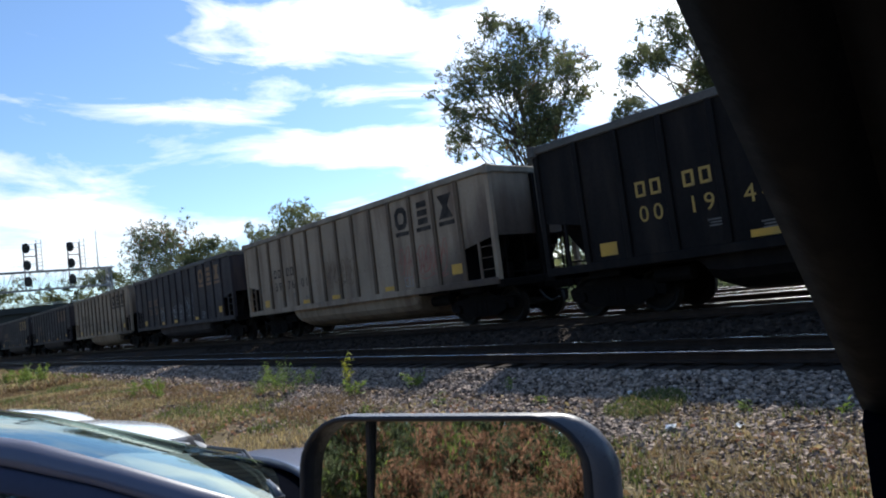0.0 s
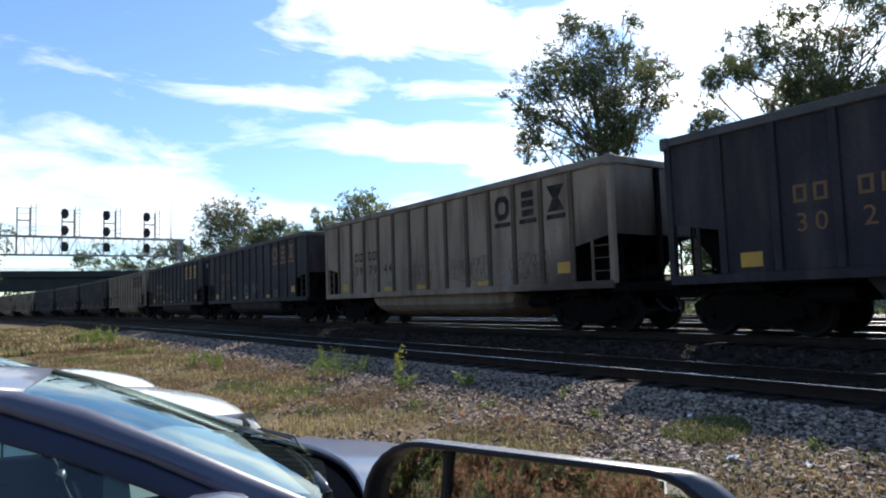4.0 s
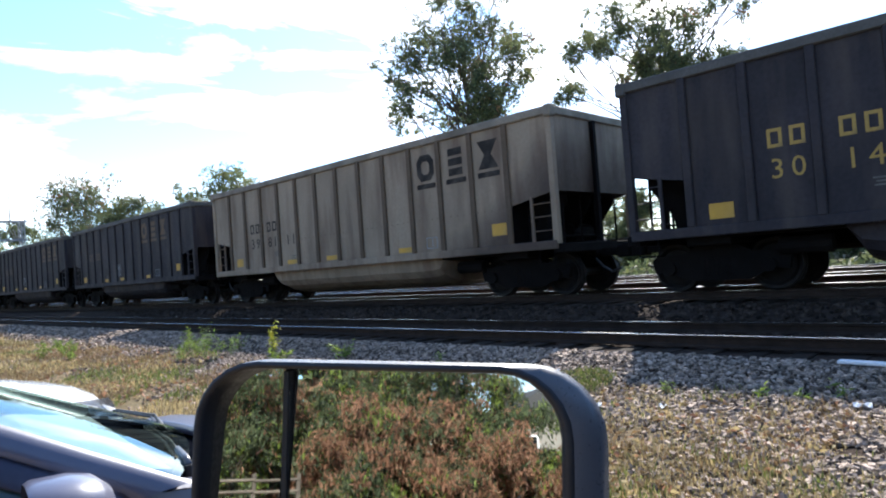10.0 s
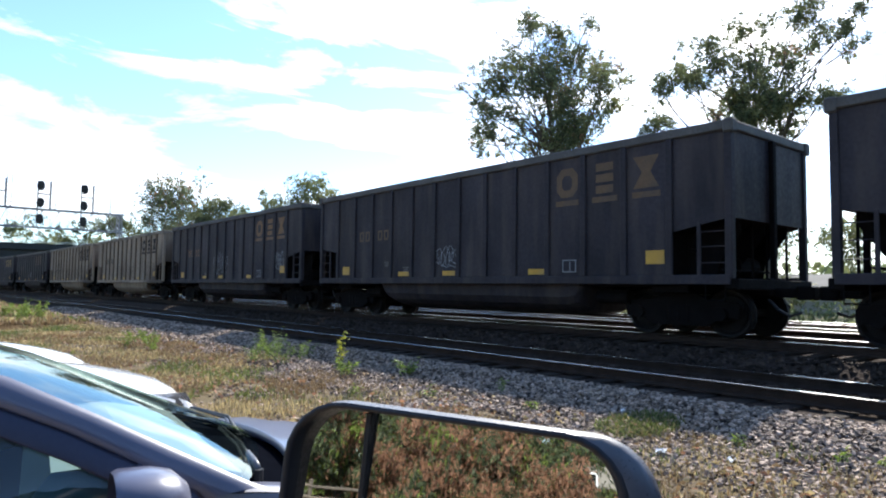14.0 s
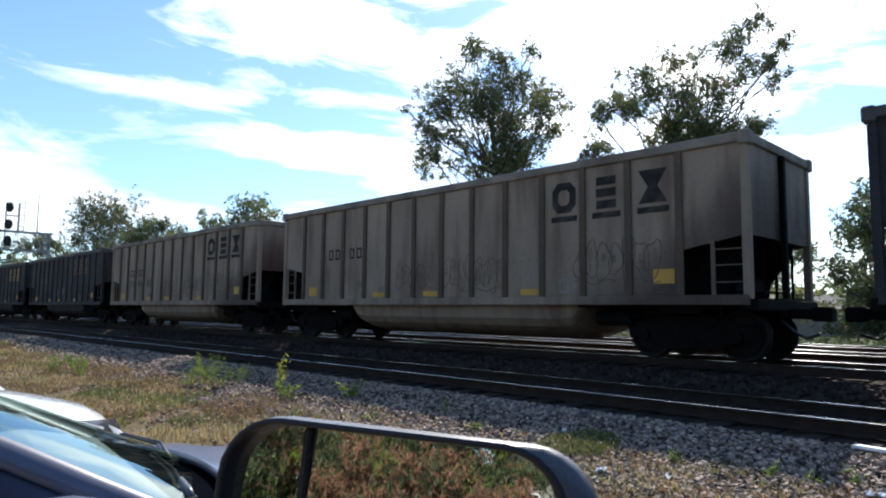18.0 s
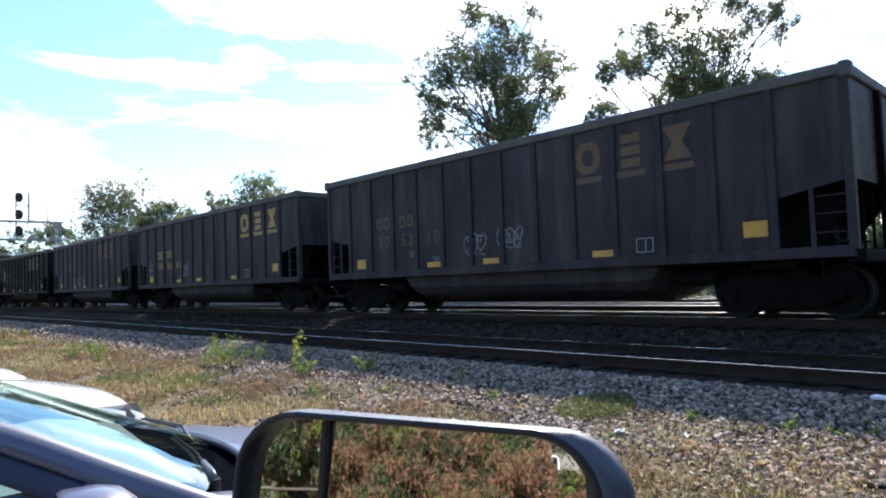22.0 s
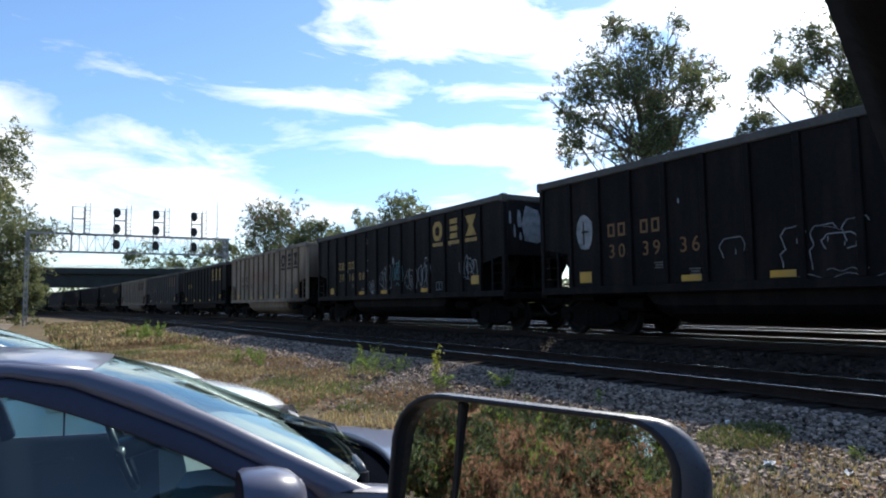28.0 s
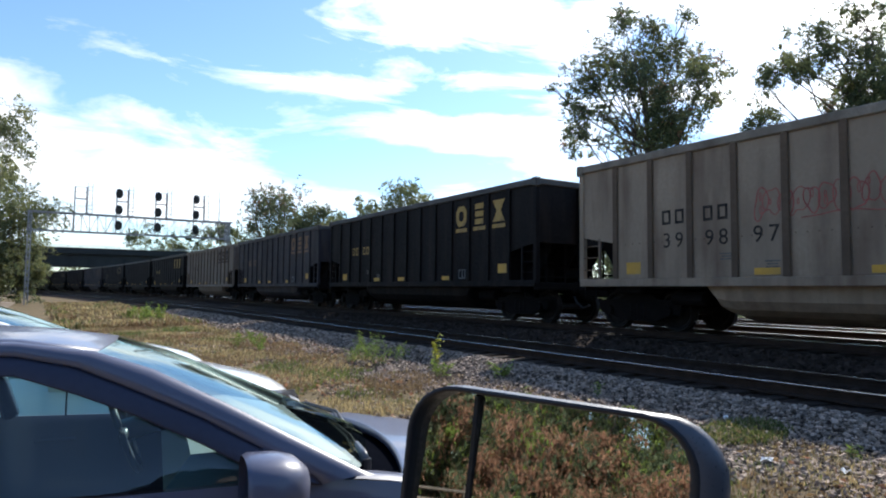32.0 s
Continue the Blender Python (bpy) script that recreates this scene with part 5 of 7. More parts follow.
# ---- signal bridge ----
def signal_bridge():
    Y = 72.0
    b = thing("signal_bridge", Matrix.Identity(4), "galvanised lattice signal bridge spanning the tracks", "signal bridge")
    for x in (-1.0, 16.95):
        bm = bmesh.new()
        for dx, dy in ((-0.13, -0.45), (0.13, -0.45), (-0.13, 0.45), (0.13, 0.45)):
            box(bm, x + dx - 0.05, x + dx + 0.05, Y + dy - 0.05, Y + dy + 0.05, -0.1, 8.75)
        z = 0.3
        while z < 8.3:
            tube(bm, (x - 0.13, Y - 0.45, z), (x + 0.13, Y - 0.45, z + 0.6), 0.03, seg=5)
            tube(bm, (x - 0.13, Y + 0.45, z + 0.6), (x + 0.13, Y + 0.45, z), 0.03, seg=5)
            tube(bm, (x - 0.13, Y - 0.45, z), (x - 0.13, Y + 0.45, z + 0.6), 0.03, seg=5)
            z += 0.6
        part("mast", bm, M["bridge_steel"], b)
    for z in (6.95, 8.68):
        for dy in (-0.45, 0.45):
            bm = bmesh.new()
            box(bm, -1.2, 17.4, Y + dy - 0.06, Y + dy + 0.06, z - 0.06, z + 0.06)
            part("chord", bm, M["bridge_steel"], b)
    bm = bmesh.new()
    n = 26
    for k in range(n):
        x0, x1 = -1.0 + 18.2 * k / n, -1.0 + 18.2 * (k + 1) / n
        for dy in (-0.45, 0.45):
            a, c = ((6.95, 8.68) if k % 2 else (8.68, 6.95))
            tube(bm, (x0, Y + dy, a), (x1, Y + dy, c), 0.018, seg=5)
            tube(bm, (x0, Y + dy, 6.95), (x0, Y + dy, 8.68), 0.018, seg=5)
        tube(bm, (x0, Y - 0.45, 8.68), (x1, Y + 0.45, 8.68), 0.025, seg=5)
    part("lattice", bm, M["bridge_steel"], b)
    bm = bmesh.new()
    for z in (9.3, 9.75):
        tube(bm, (-0.8, Y + 0.5, z), (17.0, Y + 0.5, z), 0.012, seg=4)
    part("handrail", bm, M["bridge_steel"], b)
    for i, x in enumerate((2.9, 6.5, 10.05, 13.7)):
        bm = bmesh.new()
        for dx in (-0.35, 0.65):
            box(bm, x + dx - 0.055, x + dx + 0.055, Y - 0.58, Y - 0.47, 6.9 if dx < 0 else 8.6, 11.3)
        for z in (9.4, 10.1, 10.75, 11.25):
            box(bm, x - 0.35, x + 0.65, Y - 0.55, Y - 0.49, z - (0.06 if z == 10.1 else 0.02), z + (0.06 if z == 10.1 else 0.02))
        for k in range(8):
            tube(bm, (x + 0.75, Y - 0.4, 8.8 + 0.36 * k), (x + 1.15, Y - 0.4, 8.8 + 0.36 * k), 0.024, seg=4)
        for dx in (0.75, 1.15):
            tube(bm, (x + dx, Y - 0.4, 8.6), (x + dx, Y - 0.4, 11.7), 0.03, seg=4)
        part("signal_rack", bm, M["bridge_steel"], b)
        if i == 0:
            continue
        for z in (7.72, 9.25, 10.85):
            h = new("signal_head")
            h.parent = b
            h.matrix_basis = pose(x - 0.15, Y - 0.75, z)
            bm = bmesh.new()
            ring = []
            for k in range(16):
                a = 2 * math.pi * k / 16
                ring.append((math.cos(a) * 0.33, math.sin(a) * 0.48))
            extrude_profile(bm, ring, -0.02, 0.03)
            part("target_disc", bm, M["signal_black"], h)
            bm = bmesh.new()
            tube(bm, (0, 0.03, 0), (0, 0.35, 0), 0.28, 0.2, 12)
            part("lamp_case", bm, M["signal_black"], h)
            for k, (dx, dz) in enumerate(((0, 0.17), (-0.14, -0.1), (0.14, -0.1))):
                bm = bmesh.new()
                tube(bm, (dx, -0.2, dz), (dx, -0.02, dz), 0.10, seg=10, caps=False)
                part("hood", bm, M["signal_black"], h)
                bm = bmesh.new()
                tube(bm, (dx, -0.04, dz), (dx, -0.02, dz), 0.09, seg=10)
                part("lens", bm, M["lens_dark"], h)
    bm = bmesh.new()
    tube(bm, (16.1, Y + 0.3, 8.6), (16.1, Y + 0.3, 12.7), 0.06, 0.025, 6)
    part("antenna", bm, M["bridge_steel"], b)
    return b


signal_bridge()


# ---- road overpass ----
def overpass():
    o = thing("road_overpass", Matrix.Identity(4), "dark steel girder road overpass on concrete piers", "bridge")
    Y = 170.0
    # deck and parapets share the girders' dark colour, their shaded face put into it
    bm = bmesh.new()
    box(bm, -20, 90, Y - 5.5, Y + 5.5, 9.0, 9.9)
    part("deck", bm, M["girder"], o)
    for k in range(5):
        bm = bmesh.new()
        y = Y - 4.6 + 2.3 * k
        extrude_profile(bm, [(y - 0.25, 6.2), (y + 0.25, 6.2), (y + 0.25, 6.35), (y + 0.03, 6.4), (y + 0.03, 8.85), (y + 0.25, 8.9), (y + 0.25, 9.0), (y - 0.25, 9.0), (y - 0.25, 8.9), (y - 0.03, 8.85), (y - 0.03, 6.4), (y - 0.25, 6.35)], -20, 90, axis="x")
        part("girder", bm, M["girder"], o)
    for s in (-1, 1):
        bm = bmesh.new()
        box(bm, -20, 90, Y + s * 5.35 - 0.15, Y + s * 5.35 + 0.15, 9.9, 10.35)
        part("parapet", bm, M["girder"], o)
        rail = bmesh.new()
        for z in (10.6, 10.85):
            box(rail, -20, 90, Y + s * 5.35 - 0.04, Y + s * 5.35 + 0.04, z - 0.04, z + 0.04)
        for k in range(45):
            x = -20 + 2.5 * k
            box(rail, x - 0.05, x + 0.05, Y + s * 5.35 - 0.05, Y + s * 5.35 + 0.05, 10.35, 10.9)
        part("guard_rail", rail, M["galv"], o)
    for x in (-8.5, 26.0):
        bm = bmesh.new()
        box(bm, x - 0.6, x + 0.6, Y - 5, Y + 5, -0.2, 6.2, 0.08)
        part("pier", bm, M["concrete"], o)
    bm = bmesh.new()
    extrude_profile(bm, [(-60, 0), (-9.2, 0), (-20, 9.9), (-60, 9.9)], Y - 7, Y + 7)
    part("embankment", bm, M["soil"], o)
    return o


overpass()


def van_on_bridge():
    v = thing("delivery_van", pose(-58.0, 166.0, 9.9), "white delivery van driving over the road overpass", "van")
    bm = bmesh.new()
    extrude_profile(bm, [(-2.9, 0.45), (2.6, 0.45), (2.75, 0.6), (2.7, 1.15), (1.95, 1.35), (1.3, 2.25), (0.9, 2.5), (-2.85, 2.5), (-2.95, 2.2)], -1.0, 1.0)
    part("body", bm, M["white_car"], v)
    for s in (-1, 1):
        bm = bmesh.new()
        extrude_profile(bm, [(0.75, 1.4), (1.75, 1.4), (1.22, 2.1), (0.75, 2.1)], s * 1.004, s * 1.012)
        part("side_window", bm, M["lens_dark"], v)
    bm = bmesh.new()
    a = [bm.verts.new(p) for p in ((1.93, -0.85, 1.42), (1.93, 0.85, 1.42), (1.36, 0.8, 2.2), (1.36, -0.8, 2.2))]
    bm.faces.new(a)
    part("windscreen", bm, M["lens_dark"], v).matrix_basis = pose(0.02, 0, 0.01)
    for x in (-1.9, 1.8):
        for y in (-0.9, 0.9):
            w = new("wheel")
            w.parent = v
            w.matrix_basis = pose(x, y, 0.36)
            bm = bmesh.new()
            tube(bm, (0, -0.12, 0), (0, 0.12, 0), 0.36, seg=16)
            part("tyre", bm, M["tyre"], w)
            bm = bmesh.new()
            tube(bm, (0, -0.13, 0), (0, 0.13, 0), 0.2, seg=12)
            part("rim", bm, M["alloy"], w)
    return v


bridge_van = van_on_bridge()


# ---- what closes the view at the far side ----
def tree_belt():
    """A far, uneven belt of woods round the place."""
    rs = np.random.RandomState(5)
    for name, pts, n, hgt in (("woods_far_side", [(75 + 20 * math.sin(k), -60 + 12 * k) for k in range(30)], 5200, 6.5),
                              ("woods_beyond_overpass", [(-75 + 7 * k, 262 + 6 * math.sin(2 * k)) for k in range(32) if k not in (5, 6, 7, 8)], 5200, 9.5)):
        pp = np.array(pts)
        idx = rs.randint(0, len(pts), n)
        hh = hgt * (0.6 + 0.4 * np.sin(idx * 1.7) ** 2)
        c = np.stack([pp[idx, 0] + rs.normal(size=n) * 3.2, pp[idx, 1] + rs.normal(size=n) * 3.2, rs.random_sample(n) ** 0.8 * hh], 1)
        ob = quads_object(name, c, 0.75 * rs.uniform(0.6, 1.3, n), 1.0, [M["leaf"], M["leaf_dark"], M["leaf_light"]], None, 0.6, rs.randint(0, 3, n))
        tagged(ob, "distant belt of mixed green woods", "woods", kind="stuff")


tree_belt()


def far_wall():
    w = thing("low_shed", pose(52, 9, 0.2, 0, 0, 8), "long low pale grey shed beyond the tracks", "shed")
    bm = bmesh.new()
    box(bm, 0, 8, -14, 30, 0, 1.9)
    part("wall", bm, M["shed_wall"], w)
    bm = bmesh.new()
    extrude_profile(bm, [(-0.4, 1.9), (8.4, 1.9), (4, 3.0)], -14.4, 30.4)
    part("roof", bm, M["asphalt"], w)
    return w


far_wall()


def trackside_scrub():
    """Low uneven scrub along the far side of the tracks."""
    rs = np.random.RandomState(23)
    n = 7000
    y = -12 + 84 * rs.random_sample(n)
    h = 0.55 + 0.4 * np.sin(y * 0.9) * np.sin(y * 0.37 + 1.0) + 0.2 * np.sin(y * 2.3)
    c = np.stack([32 + rs.normal(size=n) * 0.8, y, 0.3 + rs.random_sample(n) ** 0.8 * h], 1)
    ob = quads_object("trackside_scrub", c, 0.16 * rs.uniform(0.6, 1.3, n), 1.0, [M["leaf"], M["leaf_dark"], M["leaf_light"]], None, 0.5, rs.choice(3, n, p=[0.4, 0.45, 0.15]))
    tagged(ob, "low dark green scrub beyond the far tracks", "scrub", kind="stuff")


trackside_scrub()

# ---- parked cars (car space: x ahead, y to its left, z up, origin on the ground at the middle) ----


def interp(tab, x):
    for (a, va), (b, vb) in zip(tab, tab[1:]):
        if x <= b:
            t = max(0.0, (x - a) / (b - a))
            return va + (vb - va) * t
    return tab[-1][1]


WIDTH = ((-2.3, 0.66), (-2.1, 0.80), (-1.5, 0.87), (0.0, 0.89), (1.3, 0.87), (1.9, 0.80), (2.12, 0.68), (2.25, 0.45))
BELT = ((-2.3, 0.93), (-1.6, 0.99), (-0.8, 0.955), (0.0, 0.93), (0.8, 0.915), (1.0, 0.895), (1.3, 0.84), (1.9, 0.735), (2.25, 0.60))


# stations from the windscreen's foot back: glass edge of roof and pillar, their outer edge, and the side glass
UPPER = ((0.985, 0.868, 0.918), (0.938, 0.86, 0.935), (0.717, 0.802, 1.045), (0.511, 0.742, 1.148), (0.259, 0.671, 1.268), (0.073, 0.635, 1.328), (-0.163, 0.612, 1.360), (-0.6, 0.60, 1.375), (-1.05, 0.60, 1.345), (-1.35, 0.625, 1.26), (-1.7, 0.70, 1.08), (-1.9, 0.74, 1.0))
LOWER = ((0.80, 0.872, 0.905), (0.771, 0.866, 0.934), (0.61, 0.816, 1.020), (0.409, 0.757, 1.122), (0.213, 0.707, 1.206), (0.023, 0.661, 1.283), (-0.157, 0.640, 1.32), (-0.6, 0.63, 1.335), (-1.02, 0.632, 1.305), (-1.30, 0.66, 1.21), (-1.60, 0.75, 1.06), (-1.75, 0.80, 0.98))
GLASS = ((0.700, 0.862, 0.930), (0.660, 0.855, 0.940), (0.587, 0.842, 0.953), (0.409, 0.791, 1.045), (0.215, 0.740, 1.132), (0.028, 0.698, 1.203), (-0.153, 0.664, 1.261), (-0.600, 0.654, 1.272), (-1.000, 0.658, 1.242), (-1.220, 0.698, 1.150), (-1.420, 0.790, 1.060), (-1.500, 0.840, 0.985))
GLASS_Z = tuple((p[0], p[2]) for p in reversed(GLASS))
GLASS_Y = tuple((p[0], p[1]) for p in reversed(GLASS))
ROOF = ((0.075, 0.625, 1.326, 0.016), (-0.163, 0.602, 1.358, 0.022), (-0.4, 0.595, 1.37, 0.028), (-0.6, 0.59, 1.373, 0.03), (-0.85, 0.59, 1.362, 0.03), (-1.05, 0.59, 1.343, 0.028), (-1.25, 0.60, 1.29, 0.03))


def half_width(x, z):
    w = interp(WIDTH, x)
    if z < 0.45:
        return w * (0.93 + 0.07 * (z - 0.18) / 0.27)
    top = interp(BELT, x)
    k = max(0.0, (z - 0.62) / max(0.05, top - 0.62))
    return w * (1.0 - 0.045 * min(1.0, k) ** 2)


def sedan(m, paint, label, detail=True, group=""):
    car = thing("sedan", m, label, "car", group)
    P = M[paint]
    xs = [-2.28, -2.2, -2.1, -1.9, -1.6, -1.2, -0.8, -0.4, 0.0, 0.4, 0.8, 1.1, 1.4, 1.65, 1.9, 2.05]
    for s in (-1, 1):
        # body side with wheel arches cut up
        bm = bmesh.new()
        rows = []
        for x in xs:
            arch = 0.2
            for wx in (-1.38, 1.36):
                d = abs(x - wx)
                if d < 0.42:
                    arch = max(arch, 0.2 + math.sqrt(max(0, 0.42 ** 2 - d * d)) * 1.1)
            top = interp(BELT, x)
            row = []
            for k in range(9):
                z = arch + (top - arch) * k / 8
                row.append((x, s * half_width(x, z), z))
            rows.append(row)
        grid_surface(bm, rows)
        bmesh.ops.recalc_face_normals(bm, faces=bm.faces)
        part("body_side", bm, P, car, "", True)
        # door seams and handle
        for x in (0.62, -0.42):
            bm = bmesh.new()
            grid_surface(bm, [[(x - 0.006, s * (half_width(x, z) + 0.002), z), (x + 0.006, s * (half_width(x, z) + 0.002), z)] for z in [0.3 + 0.1 * k for k in range(7)]])
            part("door_seam", bm, M["black_trim"], car)
        for x in (-0.2, -1.2):
            bm = bmesh.new()
            box(bm, x - 0.1, x + 0.1, -0.02, 0.02, 0.80, 0.83, 0.01)
            part("door_handle", bm, P, car).matrix_basis = pose(0, s * (half_width(x, 0.8) + 0.012), 0)
    # bonnet with a raised centre, and nose
    bm = bmesh.new()
    rows = []
    lift = ((1.0, 0.885), (1.24, 0.890), (1.5, 0.882), (1.8, 0.828), (2.05, 0.75), (2.2, 0.66), (2.27, 0.55))
    qs = [k / 7 for k in range(-7, 8)]
    for f in (0.0, 0.0, 0.05, 0.3, 0.65):
        row = []
        for q in qs:
            x = 1.13 + 0.12 * (1 - q * q)
            x += (1.5 - 0.06 * q * q - x) * f
            w = half_width(x, interp(BELT, x)) * 0.905
            row.append((x, q * w, interp(lift, x) - (0.03 if not rows else 0.0) + 0.018 * math.cos(q * math.pi / 2) - 0.012 * abs(q) ** 4))
        rows.append(row)
    for x in (1.5, 1.7, 1.9, 2.05, 2.17, 2.25, 2.27):
        zt = interp(lift, x)
        w = half_width(min(x, 2.24), interp(BELT, x)) * (0.96 if x < 1.6 else 1.0)
        rows.append([(x - 0.12 * q * q * (1 if x > 1.9 else 0.5), q * w, zt + 0.018 * math.cos(q * math.pi / 2) - (zt - interp(BELT, x)) * abs(q) ** 4) for q in qs])
    grid_surface(bm, rows)
    bmesh.ops.recalc_face_normals(bm, faces=bm.faces)
    part("bonnet", bm, P, car, "", True)
    # bumpers
    for name, sx, x0 in (("front_bumper", 1, 2.05), ("rear_bumper", -1, 2.1)):
        bm = bmesh.new()
        rows = []
        for f in (0.0, 0.2, 0.45, 0.7, 0.9, 1.0):
            row = []
            for q in [k / 8 for k in range(-8, 9)]:
                z = 0.2 + ((0.57 + 0.13 * q * q if sx > 0 else 0.74) - 0.2) * f
                row.append((sx * (x0 + 0.24 * math.cos(q * 1.5) ** 0.6 - 0.05 * abs(z - 0.45) - (0.03 if f == 1.0 else 0.0)), (0.765 if sx > 0 else 0.82) * math.sin(q * 1.5), z))
            rows.append(row)
        grid_surface(bm, rows)
        bmesh.ops.recalc_face_normals(bm, faces=bm.faces)
        part(name, bm, P, car, "", True)
    # boot lid
    bm = bmesh.new()
    rows = []
    for x, z in ((-1.62, 1.03), (-1.85, 1.04), (-2.08, 1.02), (-2.2, 0.98), (-2.3, 0.84), (-2.32, 0.7)):
        w = half_width(max(-2.28, x), 0.9)
        rows.append([(x, w * q, z - 0.05 * abs(q) ** 3) for q in [k / 6 for k in range(-6, 7)]])
    grid_surface(bm, rows)
    bmesh.ops.recalc_face_normals(bm, faces=bm.faces)
    part("boot_lid", bm, P, car, "", True)
    # roof
    bm = bmesh.new()
    rows = []
    for x, w, z, crown in ROOF:
        rows.append([(x + 0.035 * (1 - q * q) * (1 if x > 0 else 0), w * q, z + crown * (1 - q * q)) for q in [k / 6 for k in range(-6, 7)]])
    grid_surface(bm, rows)
    bmesh.ops.recalc_face_normals(bm, faces=bm.faces)
    roof = part("roof", bm, P, car, "", True)
    sol = roof.modifiers.new("skin", "SOLIDIFY")
    sol.thickness, sol.offset = 0.025, -1
    for s in (-1, 1):
        # the band of roof side and pillars, and the door frame under it
        bm = bmesh.new()
        rows = []
        for a, b in zip(UPPER, LOWER):
            a, b = Vector(a), Vector(b)
            pts = [a + Vector((0, -0.010, 0.0)), a]
            for k in (1, 2, 3):
                q = a.lerp(b, k / 4)
                pts.append(q + Vector((0, 0.010, 0.008)) * math.sin(math.pi * k / 4))
            pts += [b, b + Vector((0, -0.014, -0.004))]
            rows.append([(x, s * y, z) for x, y, z in pts])
        grid_surface(bm, rows)
        bmesh.ops.recalc_face_normals(bm, faces=bm.faces)
        part("roof_pillar", bm, P, car, "", True)
        bm = bmesh.new()
        grid_surface(bm, [[(x, s * (y - d), z - e) for d, e in ((0.009, 0.001), (0.022, 0.004), (0.05, 0.03), (0.05, 0.05), (0.02, 0.06))] for x, y, z in UPPER[1:9]])
        bmesh.ops.recalc_face_normals(bm, faces=bm.faces)
        part("pillar_lining", bm, M["black_plastic"], car, "", True)
        bm = bmesh.new()
        rows = []
        for b, g in zip(LOWER, GLASS):
            b, g = Vector(b), Vector(g)
            rows.append([(x, s * y, z) for x, y, z in (b + Vector((0, -0.012, -0.003)), b.lerp(g, 0.3) + Vector((0, 0.004, 0.0)), b.lerp(g, 0.9) + Vector((0, 0.003, 0)), g, g + Vector((0, -0.02, 0)))])
        grid_surface(bm, rows)
        bmesh.ops.recalc_face_normals(bm, faces=bm.faces)
        part("door_frame", bm, M["frame_gloss"], car, "satin black door frame", True)
        # corner panel between pillar foot and mirror
        bm = bmesh.new()
        bm.faces.new([bm.verts.new((x, s * y, z)) for x, y, z in ((0.80, 0.862, 0.90), (0.771, 0.862, 0.939), (0.61, 0.812, 1.026), (0.587, 0.825, 1.001), (0.56, 0.845, 0.92))])
        part("mirror_foot", bm, M["frame_gloss"], car)
        bm = bmesh.new()
        sweep(bm, [(-0.4, s * 0.845, 0.95), (-0.45, s * 0.745, 1.16), (-0.5, s * 0.645, 1.33)], [0.04, 0.036, 0.03], 8)
        part("centre_pillar", bm, M["frame_gloss"], car, "", True)
        for nm, x0, x1 in (("front_side_window", 0.66, -0.42), ("rear_side_window", -0.46, -1.48)):
            bm = bmesh.new()
            rows = []
            for k in range(9):
                x = x0 + (x1 - x0) * k / 8
                zt = interp(GLASS_Z, x)
                yt = interp(GLASS_Y, x) - 0.012
                zb, yb = interp(BELT, x) + 0.005, half_width(x, 0.95) - 0.015
                rows.append([(x, s * (yb + (yt - yb) * j / 4 + 0.012 * math.sin(math.pi * j / 4)), zb + (zt - zb) * j / 4) for j in range(5)])
            grid_surface(bm, rows)
            g = part(nm, bm, M["car_glass"], car, "tinted side glass", True)
            g.visible_shadow = False
        # door mirror
        dm = new("door_mirror")
        dm.parent = car
        dm.matrix_basis = pose(0.62, s * 1.0, 0.945)
        bm = bmesh.new()
        rows = []
        for x, k in ((-0.10, 0.93), (-0.085, 1.0), (0.0, 0.98), (0.055, 0.85), (0.09, 0.55), (0.105, 0.1)):
            rows.append([(x, 0.135 * k * math.copysign(abs(math.cos(a)) ** 0.7, math.cos(a)), 0.098 * k * math.copysign(abs(math.sin(a)) ** 0.7, math.sin(a))) for a in [2 * math.pi * j / 16 for j in range(16)]])
        vr = grid_surface(bm, rows, close=True)
        bm.faces.new(vr[-1])
        bmesh.ops.recalc_face_normals(bm, faces=bm.faces)
        part("housing", bm, P, dm, "", True)
        bm = bmesh.new()
        bm.faces.new([bm.verts.new((-0.082, 0.115 * math.cos(a), 0.073 * math.sin(a))) for a in [2 * math.pi * j / 16 for j in range(16)]])
        part("glass", bm, M["mirror"], dm)
        bm = bmesh.new()
        sweep(bm, [(0.03, -s * 0.06, -0.06), (0.06, -s * 0.14, -0.07), (0.08, -s * 0.2, -0.06)], 0.03, 8)
        part("arm", bm, M["black_trim"], dm, "", True)
    # windscreen and rear glass
    bm = bmesh.new()
    rows = []
    for x, y, z in UPPER[1:6]:
        f = (x - 0.07) / 0.87
        rows.append([(x + (0.03 + 0.17 * f) * (1 - q * q), q * (y - 0.012 - 0.02 * f), z - 0.004 + 0.012 * (1 - q * q)) for q in [j / 6 for j in range(-6, 7)]])
    grid_surface(bm, rows)
    bmesh.ops.recalc_face_normals(bm, faces=bm.faces)
    g = part("windscreen", bm, M["windscreen"], car, "", True)
    g.visible_shadow = False
    bm = bmesh.new()
    rows = []
    for k in range(5):
        u = k / 4
        rows.append([(-1.24 - 0.5 * u - 0.05 * q * q * (1 - u), q * (0.575 + 0.1 * u), 1.325 - 0.30 * u - 0.03 * q * q) for q in [j / 5 for j in range(-5, 6)]])
    grid_surface(bm, rows)
    g = part("back_window", bm, M["car_glass"], car, "", True)
    g.visible_shadow = False
